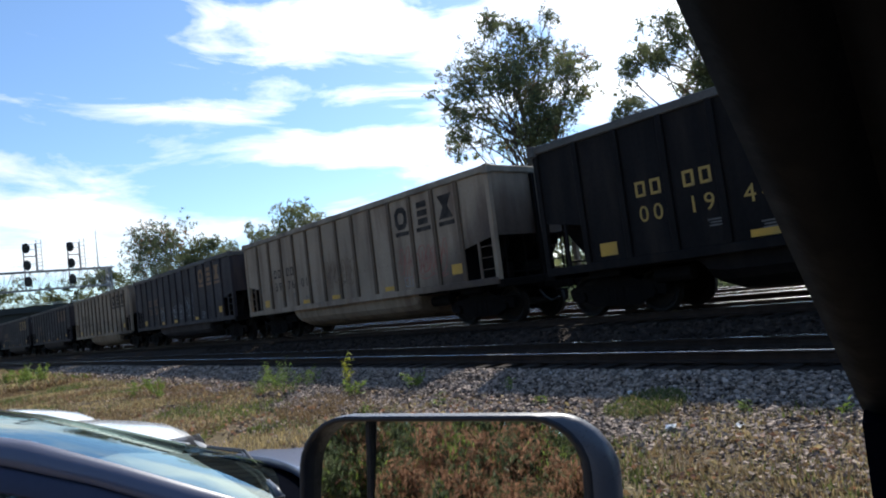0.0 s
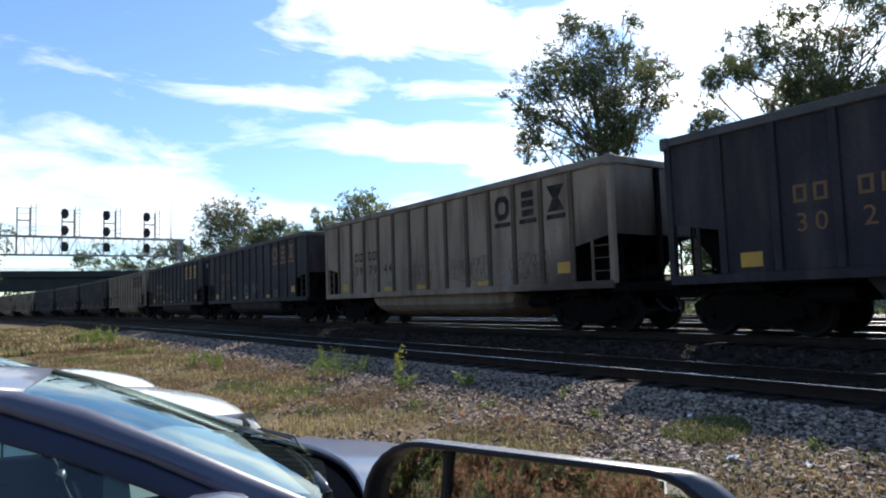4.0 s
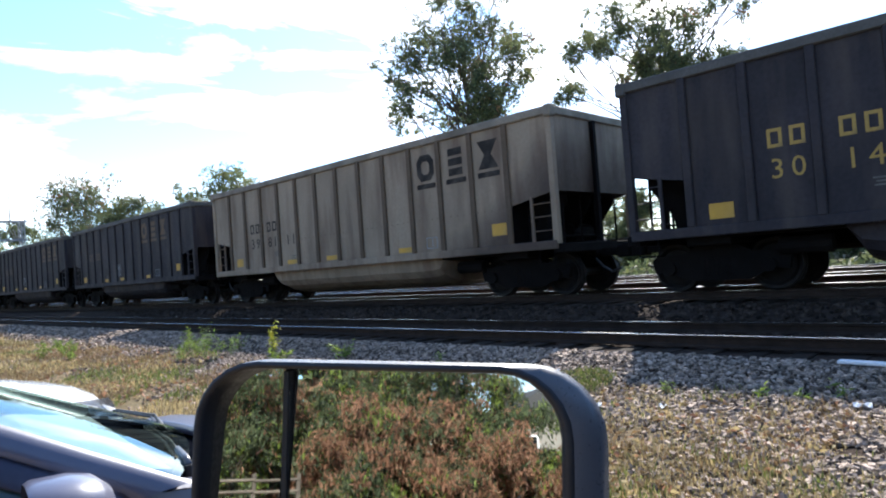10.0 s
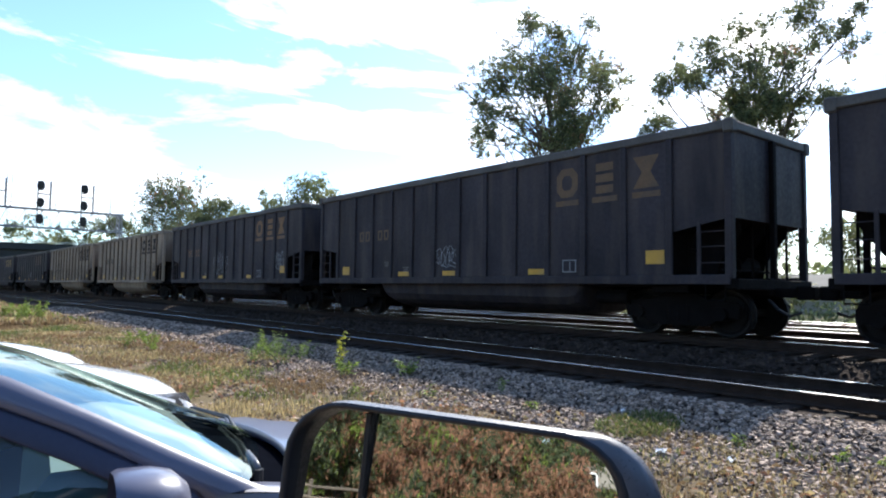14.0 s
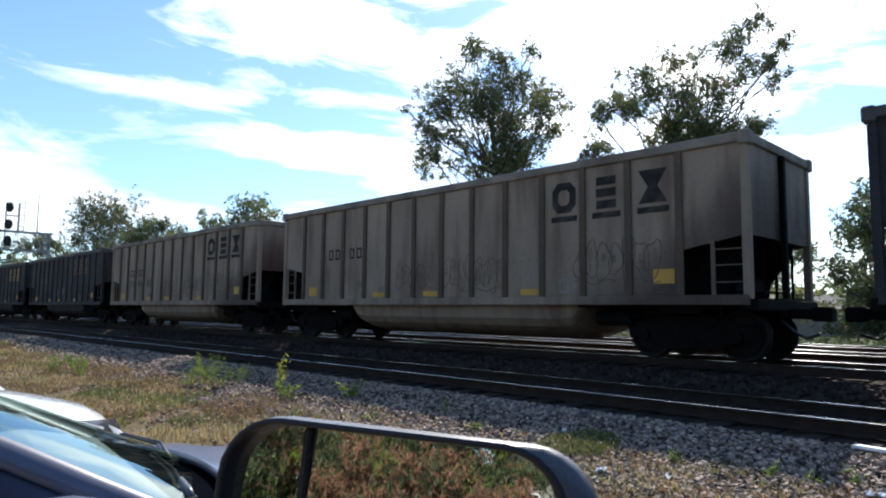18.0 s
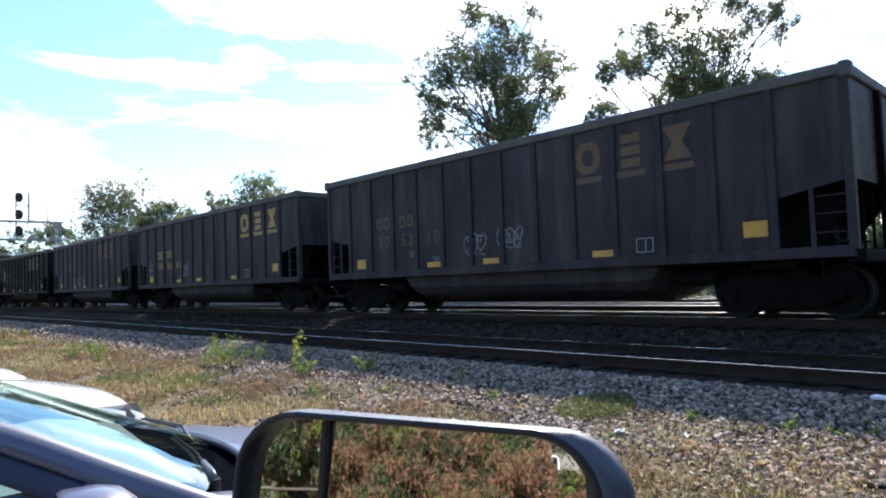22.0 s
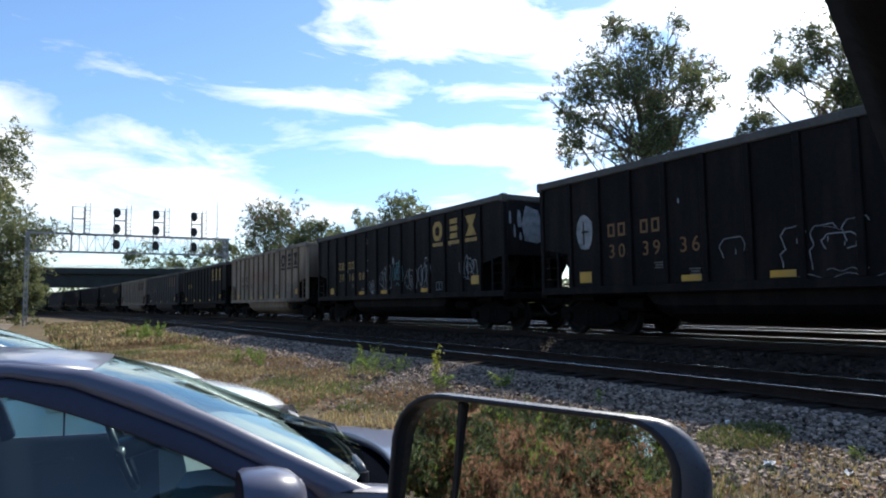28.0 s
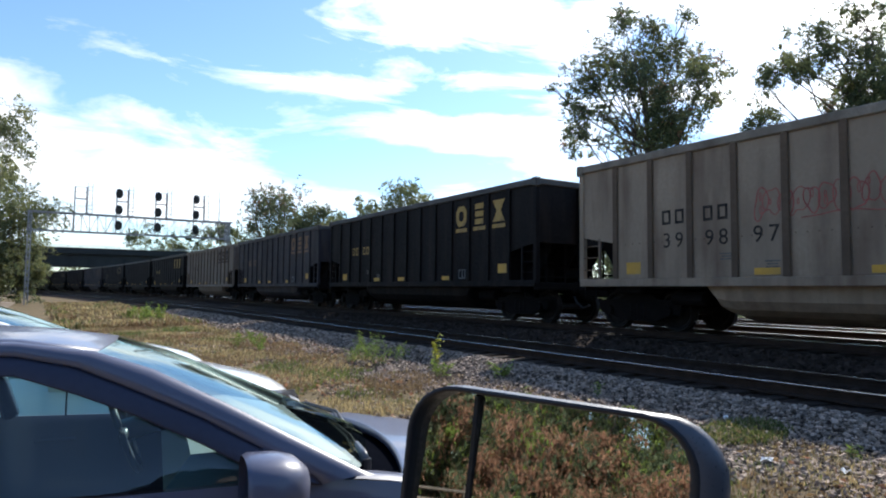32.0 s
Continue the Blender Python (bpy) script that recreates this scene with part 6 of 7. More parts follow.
    # lamps
    for s in (-1, 1):
        bm = bmesh.new()
        rows = []
        for k in range(6):
            u = k / 5
            x = 2.20 - 0.38 * u
            y = 0.50 + 0.31 * u ** 0.8
            rows.append([(x + 0.012, s * (y + 0.014), 0.60 + 0.06 * u), (x - 0.004, s * (y + 0.010), 0.65 + 0.06 * u), (x - 0.03, s * (y - 0.008), 0.70 + 0.055 * u)])
        grid_surface(bm, rows)
        bmesh.ops.recalc_face_normals(bm, faces=bm.faces)
        part("headlamp", bm, M["clear_lens"], car, "clear wrap-round headlamp", True)
        bm = bmesh.new()
        box(bm, 1.80, 1.90, -0.006, 0.006, 0.675, 0.73, 0.004)
        part("side_marker", bm, M["red_lens"], car).matrix_basis = pose(0, s * 0.835, 0, 0, 0, -s * 12)
        bm = bmesh.new()
        rows = []
        for k in range(5):
            u = k / 4
            rows.append([(-2.30 + 0.3 * u, s * (0.52 + 0.30 * u ** 0.7), z) for z in (0.72, 0.8, 0.9)])
        grid_surface(bm, rows)
        part("tail_lamp", bm, M["red_lens"], car, "", True)
    # wheels
    tyre_rows, rim_rows = [], []
    for r, y in ((0.21, -0.09), (0.29, -0.105), (0.315, -0.07), (0.318, 0.07), (0.29, 0.105), (0.21, 0.09)):
        tyre_rows.append([(math.cos(2 * math.pi * k / 24) * r, y, math.sin(2 * math.pi * k / 24) * r) for k in range(24)])
    for wx in (-1.38, 1.36):
        for s in (-1, 1):
            w = new("wheel")
            w.parent = car
            w.matrix_basis = pose(wx, s * 0.77, 0.32)
            bm = bmesh.new()
            grid_surface(bm, tyre_rows, close=True)
            bmesh.ops.recalc_face_normals(bm, faces=bm.faces)
            part("tyre", bm, M["tyre"], w, "", True)
            bm = bmesh.new()
            tube(bm, (0, s * 0.02, 0), (0, s * 0.07, 0), 0.06, seg=12)
            for k in range(7):
                a = 2 * math.pi * k / 7
                tube(bm, (0, s * 0.05, 0), (math.cos(a) * 0.21, s * 0.07, math.sin(a) * 0.21), 0.024, 0.018, 6)
            part("rim", bm, M["alloy"], w)
    # cabin
    bm = bmesh.new()
    box(bm, -2.0, 2.0, -0.74, 0.74, 0.18, 0.26)
    box(bm, 0.92, 0.98, -0.74, 0.74, 0.26, 0.9)
    box(bm, -1.75, -1.7, -0.74, 0.74, 0.26, 0.98)
    part("floor_pan", bm, M["black_trim"], car)
    bm2 = bmesh.new()
    a = [bm2.verts.new((x, -0.73, z)) for x, z in ((0.94, 0.94), (0.62, 1.01), (0.38, 1.005), (0.30, 0.90), (0.42, 0.55), (0.98, 0.5))]
    b = [bm2.verts.new((v.co.x, 0.73, v.co.z)) for v in a]
    for i in range(6):
        bm2.faces.new((a[i], b[i], b[(i + 1) % 6], a[(i + 1) % 6]))
    bm2.faces.new(a)
    bm2.faces.new(b[::-1])
    bmesh.ops.recalc_face_normals(bm2, faces=bm2.faces)
    part("dashboard", bm2, M["dash_grey"], car)
    if detail:
        bm = bmesh.new()
        bmesh_ring = [(math.cos(2 * math.pi * k / 24) * 0.185, math.sin(2 * math.pi * k / 24) * 0.185) for k in range(25)]
        sweep(bm, [(0, p, q) for p, q in bmesh_ring], 0.016, 8)
        tube(bm, (0, -0.17, 0), (0, 0.17, 0), 0.022, seg=6)
        tube(bm, (0, 0, -0.17), (0, 0, 0), 0.022, seg=6)
        tube(bm, (-0.01, 0, 0), (0.35, 0, -0.05), 0.05, seg=8)
        sw = part("steering_wheel", bm, M["grey_plastic"], car, "", True)
        sw.matrix_basis = pose(0.14, 0.36, 0.92, 0, -22, 0)
    for y in (-0.36, 0.36):
        for x0 in (-0.25, -1.1):
            bm = bmesh.new()
            box(bm, x0 - 0.1, x0 + 0.4, y - 0.25, y + 0.25, 0.32, 0.5, 0.06)
            part("seat_cushion", bm, M["seat"], car, "", True)
            bm = bmesh.new()
            box(bm, -0.07, 0.07, -0.24, 0.24, 0, 0.62, 0.06)
            part("seat_back", bm, M["seat"], car, "", True).matrix_basis = pose(x0 - 0.16, y, 0.45, 0, -14, 0)
            bm = bmesh.new()
            box(bm, -0.05, 0.05, -0.13, 0.13, 0, 0.17, 0.045)
            part("headrest", bm, M["seat"], car, "", True).matrix_basis = pose(x0 - 0.32, y, 1.06, 0, -10, 0)
    # cowl and wipers
    bm = bmesh.new()
    rows = [[(0.91 + 0.20 * (1 - q * q) + dx * (1.0 - 0.2 * (1 - q * q)), q * 0.80, 0.93 + dz) for q in [j / 6 for j in range(-6, 7)]] for dx, dz in ((0.0, 0.0), (0.03, -0.02), (0.10, -0.055), (0.24, -0.085))]
    grid_surface(bm, rows)
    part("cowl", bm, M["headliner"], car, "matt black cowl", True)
    for s in (-1, 1):
        bm = bmesh.new()
        grid_surface(bm, [[(x, s * (half_width(x, interp(BELT, x)) - d), interp(BELT, x) + u) for d, u in ((0.0, 0.0), (0.02, 0.012), (0.09, 0.012), (0.10, -0.03))] for x in (0.86, 0.95, 1.05, 1.15, 1.25, 1.34)])
        bmesh.ops.recalc_face_normals(bm, faces=bm.faces)
        part("wing_top", bm, P, car, "", True)
    for y0, y1 in ((-0.70, -0.02), (-0.05, 0.60)):
        wp = new("wiper")
        wp.parent = car
        x0 = 0.96 + 0.15 * (1 - (y0 / 0.83) ** 2)
        bm = bmesh.new()
        sweep(bm, [(x0, y0, 0.925), (x0 + 0.01, y0 + 0.18, 0.95), (x0 + 0.03, (y0 + y1) / 2, 0.957), (1.04, y1, 0.965)], [0.011, 0.009, 0.007, 0.006], 6)
        part("wiper_arm", bm, M["black_trim"], wp, "", True)
        bm = bmesh.new()
        sweep(bm, [(x0 - 0.03, y0 + 0.05, 0.95), (x0 + 0.015, (y0 + y1) / 2, 0.952), (1.03, y1 + 0.02, 0.962)], 0.006, 5)
        part("wiper_blade", bm, M["black_trim"], wp)
        bm = bmesh.new()
        tube(bm, (x0, y0, 0.865), (x0, y0, 0.935), 0.02, seg=8)
        part("pivot_cap", bm, M["black_trim"], wp)
        if y0 > -0.5:
            continue
        bm = bmesh.new()
        sweep(bm, [(x0, y0, 0.935), (x0 + 0.008, y0 + 0.06, 0.945), (x0 + 0.012, y0 + 0.17, 0.957)], [0.013, 0.012, 0.009], 6)
        part("arm_base", bm, M["grey_plastic"], wp, "grey metal wiper arm base", True)
    return car


HEAD = -2.0
near_car = sedan(pose(0.11, 3.05, 0.0, -1.2, 0, -8.0), "blue_paint", "slate-blue sedan parked beside the van on the verge", True, "cars parked in a row")
near_car.scale = (1.0, 1.0, 1.07)
for x, y in ((-0.54, 6.22), (-0.73, 8.85), (-2.5, 11.4)):
    white = sedan(pose(x, y, 0, 0, 0, HEAD), "white_car", "white sedan parked nose towards the tracks", False, "cars parked in a row")
    white.scale = (1.13, 1.0, 1.10)

# ---- the van that the eye sits in: its windscreen pillar, door edge and big door mirror ----
VAN_HEAD = 15.0
Ez = 1.62
SKEW = (1.0, 4.0, 4.0)


def van():
    v = thing("parked_van", Matrix.Identity(4), "dark van with a large black door mirror, its window open", "van")
    a = radians(VAN_HEAD)
    ahead, inward = Vector((math.cos(a), math.sin(a), 0)), Vector((math.sin(a), -math.cos(a), 0))
    lean = Vector((-1.495, -0.343, 1.0))
    p0 = Vector((0.340, 0.066, Ez))

    def on(z):
        return p0 + lean * z
    zs = [-0.12, -0.05, 0.0, 0.06, 0.12, 0.18, 0.24, 0.30, 0.36]
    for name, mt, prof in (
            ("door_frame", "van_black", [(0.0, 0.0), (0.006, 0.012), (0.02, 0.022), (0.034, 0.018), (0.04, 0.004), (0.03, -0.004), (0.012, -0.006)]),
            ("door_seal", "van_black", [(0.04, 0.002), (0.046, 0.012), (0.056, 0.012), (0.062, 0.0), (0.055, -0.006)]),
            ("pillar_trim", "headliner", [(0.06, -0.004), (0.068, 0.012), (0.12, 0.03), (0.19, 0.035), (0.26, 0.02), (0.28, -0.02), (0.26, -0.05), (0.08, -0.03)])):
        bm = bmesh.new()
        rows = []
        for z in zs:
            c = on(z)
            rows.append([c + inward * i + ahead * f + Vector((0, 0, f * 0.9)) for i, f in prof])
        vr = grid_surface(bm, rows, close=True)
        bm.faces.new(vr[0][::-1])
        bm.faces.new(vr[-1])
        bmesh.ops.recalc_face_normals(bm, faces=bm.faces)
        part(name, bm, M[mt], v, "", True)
    # corner panel where the mirror stands, and the door below the window
    bm = bmesh.new()
    q = on(-0.085)
    pts = [(-0.055, 0.015), (0.0, 0.02), (0.10, -0.03), (0.30, -0.12), (0.30, -0.5), (-0.13, -0.5), (-0.12, -0.20), (-0.085, -0.08)]
    o0 = [bm.verts.new(q + ahead * f + Vector((0, 0, z)) + inward * 0.0) for f, z in pts]
    o1 = [bm.verts.new(q + ahead * f + Vector((0, 0, z)) + inward * 0.10) for f, z in pts]
    bm.faces.new(o0)
    bm.faces.new(o1[::-1])
    for i in range(len(pts)):
        bm.faces.new((o0[i], o0[(i + 1) % len(pts)], o1[(i + 1) % len(pts)], o1[i]))
    bmesh.ops.recalc_face_normals(bm, faces=bm.faces)
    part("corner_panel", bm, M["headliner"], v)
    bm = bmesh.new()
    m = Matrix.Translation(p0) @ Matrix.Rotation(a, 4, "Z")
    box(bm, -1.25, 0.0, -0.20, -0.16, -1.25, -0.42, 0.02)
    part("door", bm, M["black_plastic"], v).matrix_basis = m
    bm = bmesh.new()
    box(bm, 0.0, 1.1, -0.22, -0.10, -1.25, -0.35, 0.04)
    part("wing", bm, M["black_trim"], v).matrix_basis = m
    # unseen roof, dashboard and shell, added to keep light off the pillar trim
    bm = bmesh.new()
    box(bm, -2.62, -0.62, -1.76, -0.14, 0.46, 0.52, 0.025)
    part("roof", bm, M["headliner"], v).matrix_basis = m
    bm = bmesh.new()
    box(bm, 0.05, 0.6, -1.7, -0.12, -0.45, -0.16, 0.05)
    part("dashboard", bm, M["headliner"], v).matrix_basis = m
    bm = bmesh.new()
    box(bm, -2.6, 0.6, -1.75, -1.7, -1.25, 0.46, 0.02)
    box(bm, -2.65, -2.6, -1.75, -0.6, -1.25, 0.46, 0.02)
    box(bm, -2.6, -1.3, -0.66, -0.60, -1.25, 0.46, 0.02)
    part("body_shell", bm, M["black_plastic"], v).matrix_basis = m
    bm = bmesh.new()
    box(bm, -2.6, 1.1, -1.7, -0.22, -1.3, -1.22, 0.02)
    part("floor", bm, M["black_trim"], v).matrix_basis = m
    bm = bmesh.new()
    rows = [[(x, y, z + 0.05 * (1 - ((y + 0.95) / 0.75) ** 2)) for y in (-1.70, -1.5, -1.2, -0.95, -0.7, -0.4, -0.2)] for x, z in ((0.62, -0.33), (0.95, -0.37), (1.25, -0.43), (1.42, -0.52), (1.47, -0.70), (1.47, -1.15))]
    grid_surface(bm, rows)
    bmesh.ops.recalc_face_normals(bm, faces=bm.faces)
    part("bonnet", bm, M["black_plastic"], v, "", True).matrix_basis = m
    bm = bmesh.new()
    bm.faces.new([bm.verts.new(q) for q in ((0.60, -1.64, -0.20), (0.60, -0.42, -0.20), (-0.60, -0.42, 0.45), (-0.60, -1.64, 0.45))])
    g = part("windscreen", bm, M["windscreen"], v)
    g.matrix_basis = m
    g.visible_shadow = False
    for y in (-1.45, -0.45):
        bm = bmesh.new()
        box(bm, 1.465, 1.49, y - 0.17, y + 0.17, -0.80, -0.64, 0.01)
        part("headlamp", bm, M["clear_lens"], v).matrix_basis = m
    for y in (-1.3, -0.6):
        for name, q in (("seat_cushion", (-0.95, -0.45, y - 0.26, y + 0.26, -0.75, -0.55)), ("seat_back", (-1.08, -0.92, y - 0.26, y + 0.26, -0.58, 0.02)), ("headrest", (-1.10, -0.98, y - 0.14, y + 0.14, 0.06, 0.24))):
            bm = bmesh.new()
            box(bm, *q, 0.05)
            part(name, bm, M["seat"], v, "", True).matrix_basis = m
    for x in (-2.1, 0.75):
        for y in (-1.6, -0.75):
            w = new("wheel")
            w.parent = v
            w.matrix_basis = m @ pose(x, y, 0.34 - Ez)
            bm = bmesh.new()
            tube(bm, (0, -0.11, 0), (0, 0.11, 0), 0.335, seg=24)
            part("tyre", bm, M["tyre"], w)
            bm = bmesh.new()
            tube(bm, (0, -0.115, 0), (0, 0.115, 0), 0.19, seg=16)
            part("rim", bm, M["alloy"], w)
    # door mirror: face space x across (towards the van), y up, z out of the glass
    L, R = Vector((0.332, 0.622, Ez - 0.098)), Vector((0.516, 0.386, Ez - 0.117))
    ux = (R - L).normalized()
    nz = Vector((ux.y, -ux.x, 0))
    if nz.dot(-(L + R) / 2 + Vector((0, 0, Ez))) < 0:
        nz = -nz
    yaw = radians(4.0)
    ux, nz = ux * math.cos(yaw) + nz * math.sin(yaw), nz * math.cos(yaw) - ux * math.sin(yaw)
    nz = (nz + Vector((0, 0, math.tan(radians(SKEW[1]))))).normalized()
    nz = (nz - ux * nz.dot(ux)).normalized()
    uy = nz.cross(ux)
    fm = Matrix((ux, uy, nz)).transposed().to_4x4()
    c = (L + R) / 2
    fm.translation = c
    mir = new("door_mirror")
    mir.parent = v
    mir.matrix_basis = fm
    W, H0, H1 = 0.178, 0.0155, -0.30     # half width, top and bottom from the corner line

    def rounded(x0, x1, y0, y1, r, n=6, lean_in=0.0):
        out = []
        for cx, cy, a0 in ((x1 - r, y1 - r, 0), (x0 + r, y1 - r, 90), (x0 + r, y0 + r, 180), (x1 - r, y0 + r, 270)):
            for k in range(n + 1):
                t = radians(a0 + 90 * k / n)
                yy = cy + r * math.sin(t)
                out.append((cx + r * math.cos(t) + lean_in * (y1 - yy), yy))
        return out
    outer = rounded(-W, W + 0.008, H1, H0, 0.064)
    lip = rounded(-W - 0.0005, W - 0.020, H1 + 0.002, H0 - 0.0012, 0.060)
    inner = rounded(-W + 0.008, W - 0.030, H1 + 0.02, H0 - 0.0075, 0.052)
    bm = bmesh.new()
    rows = []
    rows.append([(x, y, -0.06) for x, y in inner])
    rows.append([(x, y, -0.002) for x, y in inner])
    rows.append([(x * 0.5 + u * 0.5, y * 0.5 + w * 0.5, 0.003) for (x, y), (u, w) in zip(inner, lip)])
    rows.append([(x, y, 0.0) for x, y in lip])
    grid_surface(bm, rows, close=True)
    bmesh.ops.recalc_face_normals(bm, faces=bm.faces)
    part("bezel", bm, M["black_plastic"], mir, "black mirror rim", True)
    bm = bmesh.new()
    rows = [[(x, y, 0.0) for x, y in lip]]
    rows.append([(x * 0.3 + u * 0.7, y * 0.3 + w * 0.7, -0.004) for (x, y), (u, w) in zip(lip, outer)])
    rows.append([(x, y, -0.018) for x, y in outer])
    rows.append([(x, (y + 0.14) * 0.955 - 0.14, -0.04) for x, y in outer])
    rows.append([(x * 0.95, (y + 0.14) * 0.85 - 0.14, -0.09) for x, y in outer])
    rows.append([(x * 0.75, (y + 0.14) * 0.70 - 0.14, -0.13) for x, y in outer])
    vr = grid_surface(bm, rows, close=True)
    bm.faces.new(vr[-1])
    bmesh.ops.recalc_face_normals(bm, faces=bm.faces)
    part("housing", bm, M["grey_plastic"], mir, "satin dark grey mirror housing", True)
    dx = -0.097
    bm = bmesh.new()
    box(bm, dx - 0.003, dx + 0.003, H1 + 0.02, H0 - 0.010, -0.026, -0.014, 0.001)
    part("divider", bm, M["black_trim"], mir)
    gl = [(x, y) for x, y in inner]
    for name, keep in (("mirror_glass", 1), ("spotter_glass", -1)):
        bm = bmesh.new()
        vs = []
        for x, y in gl:
            xx = max(x, dx + 0.004) if keep > 0 else min(x, dx - 0.004)
            vs.append((xx, y))
        uniq = []
        for p in vs:
            if not uniq or (abs(p[0] - uniq[-1][0]) + abs(p[1] - uniq[-1][1])) > 1e-5:
                uniq.append(p)
        # the glass is set askew in its housing, outwards and up
        bm.faces.new([bm.verts.new((x, y, ((-0.015 + (x - dx) * math.tan(radians(SKEW[0]))) if keep > 0 else (-0.013 + (x + 0.12) * 0.03)) - (y + 0.14) * math.tan(radians(SKEW[2])))) for x, y in uniq])
        part(name, bm, M["mirror"], mir, "flat mirror glass" if keep > 0 else "narrow spotter mirror glass")
    bm = bmesh.new()
    sweep(bm, [(W - 0.02, -0.16, -0.05), (W + 0.05, -0.165, -0.04), (W + 0.11, -0.18, -0.03)], [0.035, 0.03, 0.035], 10)
    part("arm", bm, M["black_plastic"], mir, "", True)
    bm = bmesh.new()
    tube(bm, (W + 0.005, -0.125, -0.02), (W + 0.03, -0.127, -0.01), 0.014, seg=12)
    part("pivot_cap", bm, M["alloy"], mir, "chrome pivot cap", True)
    return v


van()

# ---- gravel, grass and weeds ----


def field(x, y, s, k=0.0):
    return noise.noise(Vector((x * s, y * s, k)))


def scatter(n, x0, x1, y0, y1, r, power=1.6):
    """Random places, denser towards the near end."""
    y = y0 + (y1 - y0) * r.random_sample(n) ** power
    x = x0 + (x1 - x0) * r.random_sample(n)
    return x, y


def gravel(near):
    r = np.random.RandomState(4 if near else 6)
    xs, ys, ss = [], [], []
    for n, x0, x1, y0, y1, lo, hi, pw in ((52000, 5.1, 8.05, -1, 24, 0.015, 0.040, 1.5), (7000, 5.9, 8.05, 18, 46, 0.04, 0.075, 1.2), (26000, 2.6, 6.3, 1, 20, 0.010, 0.034, 1.4)) if near else ((7000, 9.9, 11.9, 1, 32, 0.035, 0.065, 1.3), (2600, 8.7, 9.9, 1, 20, 0.03, 0.055, 1.3)):
        x, y = scatter(n, x0, x1, y0, y1, r, pw)
        edge = np.array([field(a, b, 0.8, 2.0) for a, b in zip(x, y)])
        keep = (x > 6.3 - 0.85 * np.clip((7.0 - y) / 2.5, 0, 1) + 0.6 * edge) | (np.array([field(a, b, 0.75, 13.0) for a, b in zip(x, y)]) + r.normal(size=n) * 0.12 > 0.17) | (r.random_sample(n) < 0.12)
        xs.append(x[keep]); ys.append(y[keep]); ss.append((lo + (hi - lo) * r.random_sample(n) ** 1.5)[keep])
    x, y, s = map(np.concatenate, (xs, ys, ss))
    x = x + np.array([bend(b) for b in y])
    z = np.array([ground_z(a, b) for a, b in zip(x, y)])
    n = len(x)
    base = np.array([(-1, -1, -1), (1, -1, -1), (1, 1, -1), (-1, 1, -1), (-1, -1, 1), (1, -1, 1), (1, 1, 1), (-1, 1, 1)], float) * 0.62
    v = base[None] * (0.65 + 0.7 * r.random_sample((n, 8, 3)))
    v *= (np.stack([s * r.uniform(0.8, 1.4, n), s * r.uniform(0.7, 1.1, n), s * r.uniform(0.45, 0.8, n)], 1))[:, None]
    a = r.random_sample(n) * 6.283
    t = r.normal(size=n) * 0.45
    ca, sa, ct, st = np.cos(a), np.sin(a), np.cos(t), np.sin(t)
    X = v[..., 0] * ct[:, None] + v[..., 2] * st[:, None]
    Z = -v[..., 0] * st[:, None] + v[..., 2] * ct[:, None]
    v = np.stack([X * ca[:, None] - v[..., 1] * sa[:, None], X * sa[:, None] + v[..., 1] * ca[:, None], Z], 2)
    v += np.stack([x, y, z + s * 0.25], 1)[:, None]
    q = np.array([(0, 3, 2, 1), (4, 5, 6, 7), (0, 1, 5, 4), (1, 2, 6, 5), (2, 3, 7, 6), (3, 0, 4, 7)])
    f = (np.arange(n) * 8)[:, None, None] + q[None]
    me = bpy.data.meshes.new("gravel")
    me.from_pydata(v.reshape(-1, 3).tolist(), [], f.reshape(-1, 4).tolist())
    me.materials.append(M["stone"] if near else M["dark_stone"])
    tagged(new("gravel" if near else "track_ballast", me), "loose grey crushed stone beside the track" if near else "dark ballast between the rails", "gravel", kind="stuff")


gravel(True)
gravel(False)


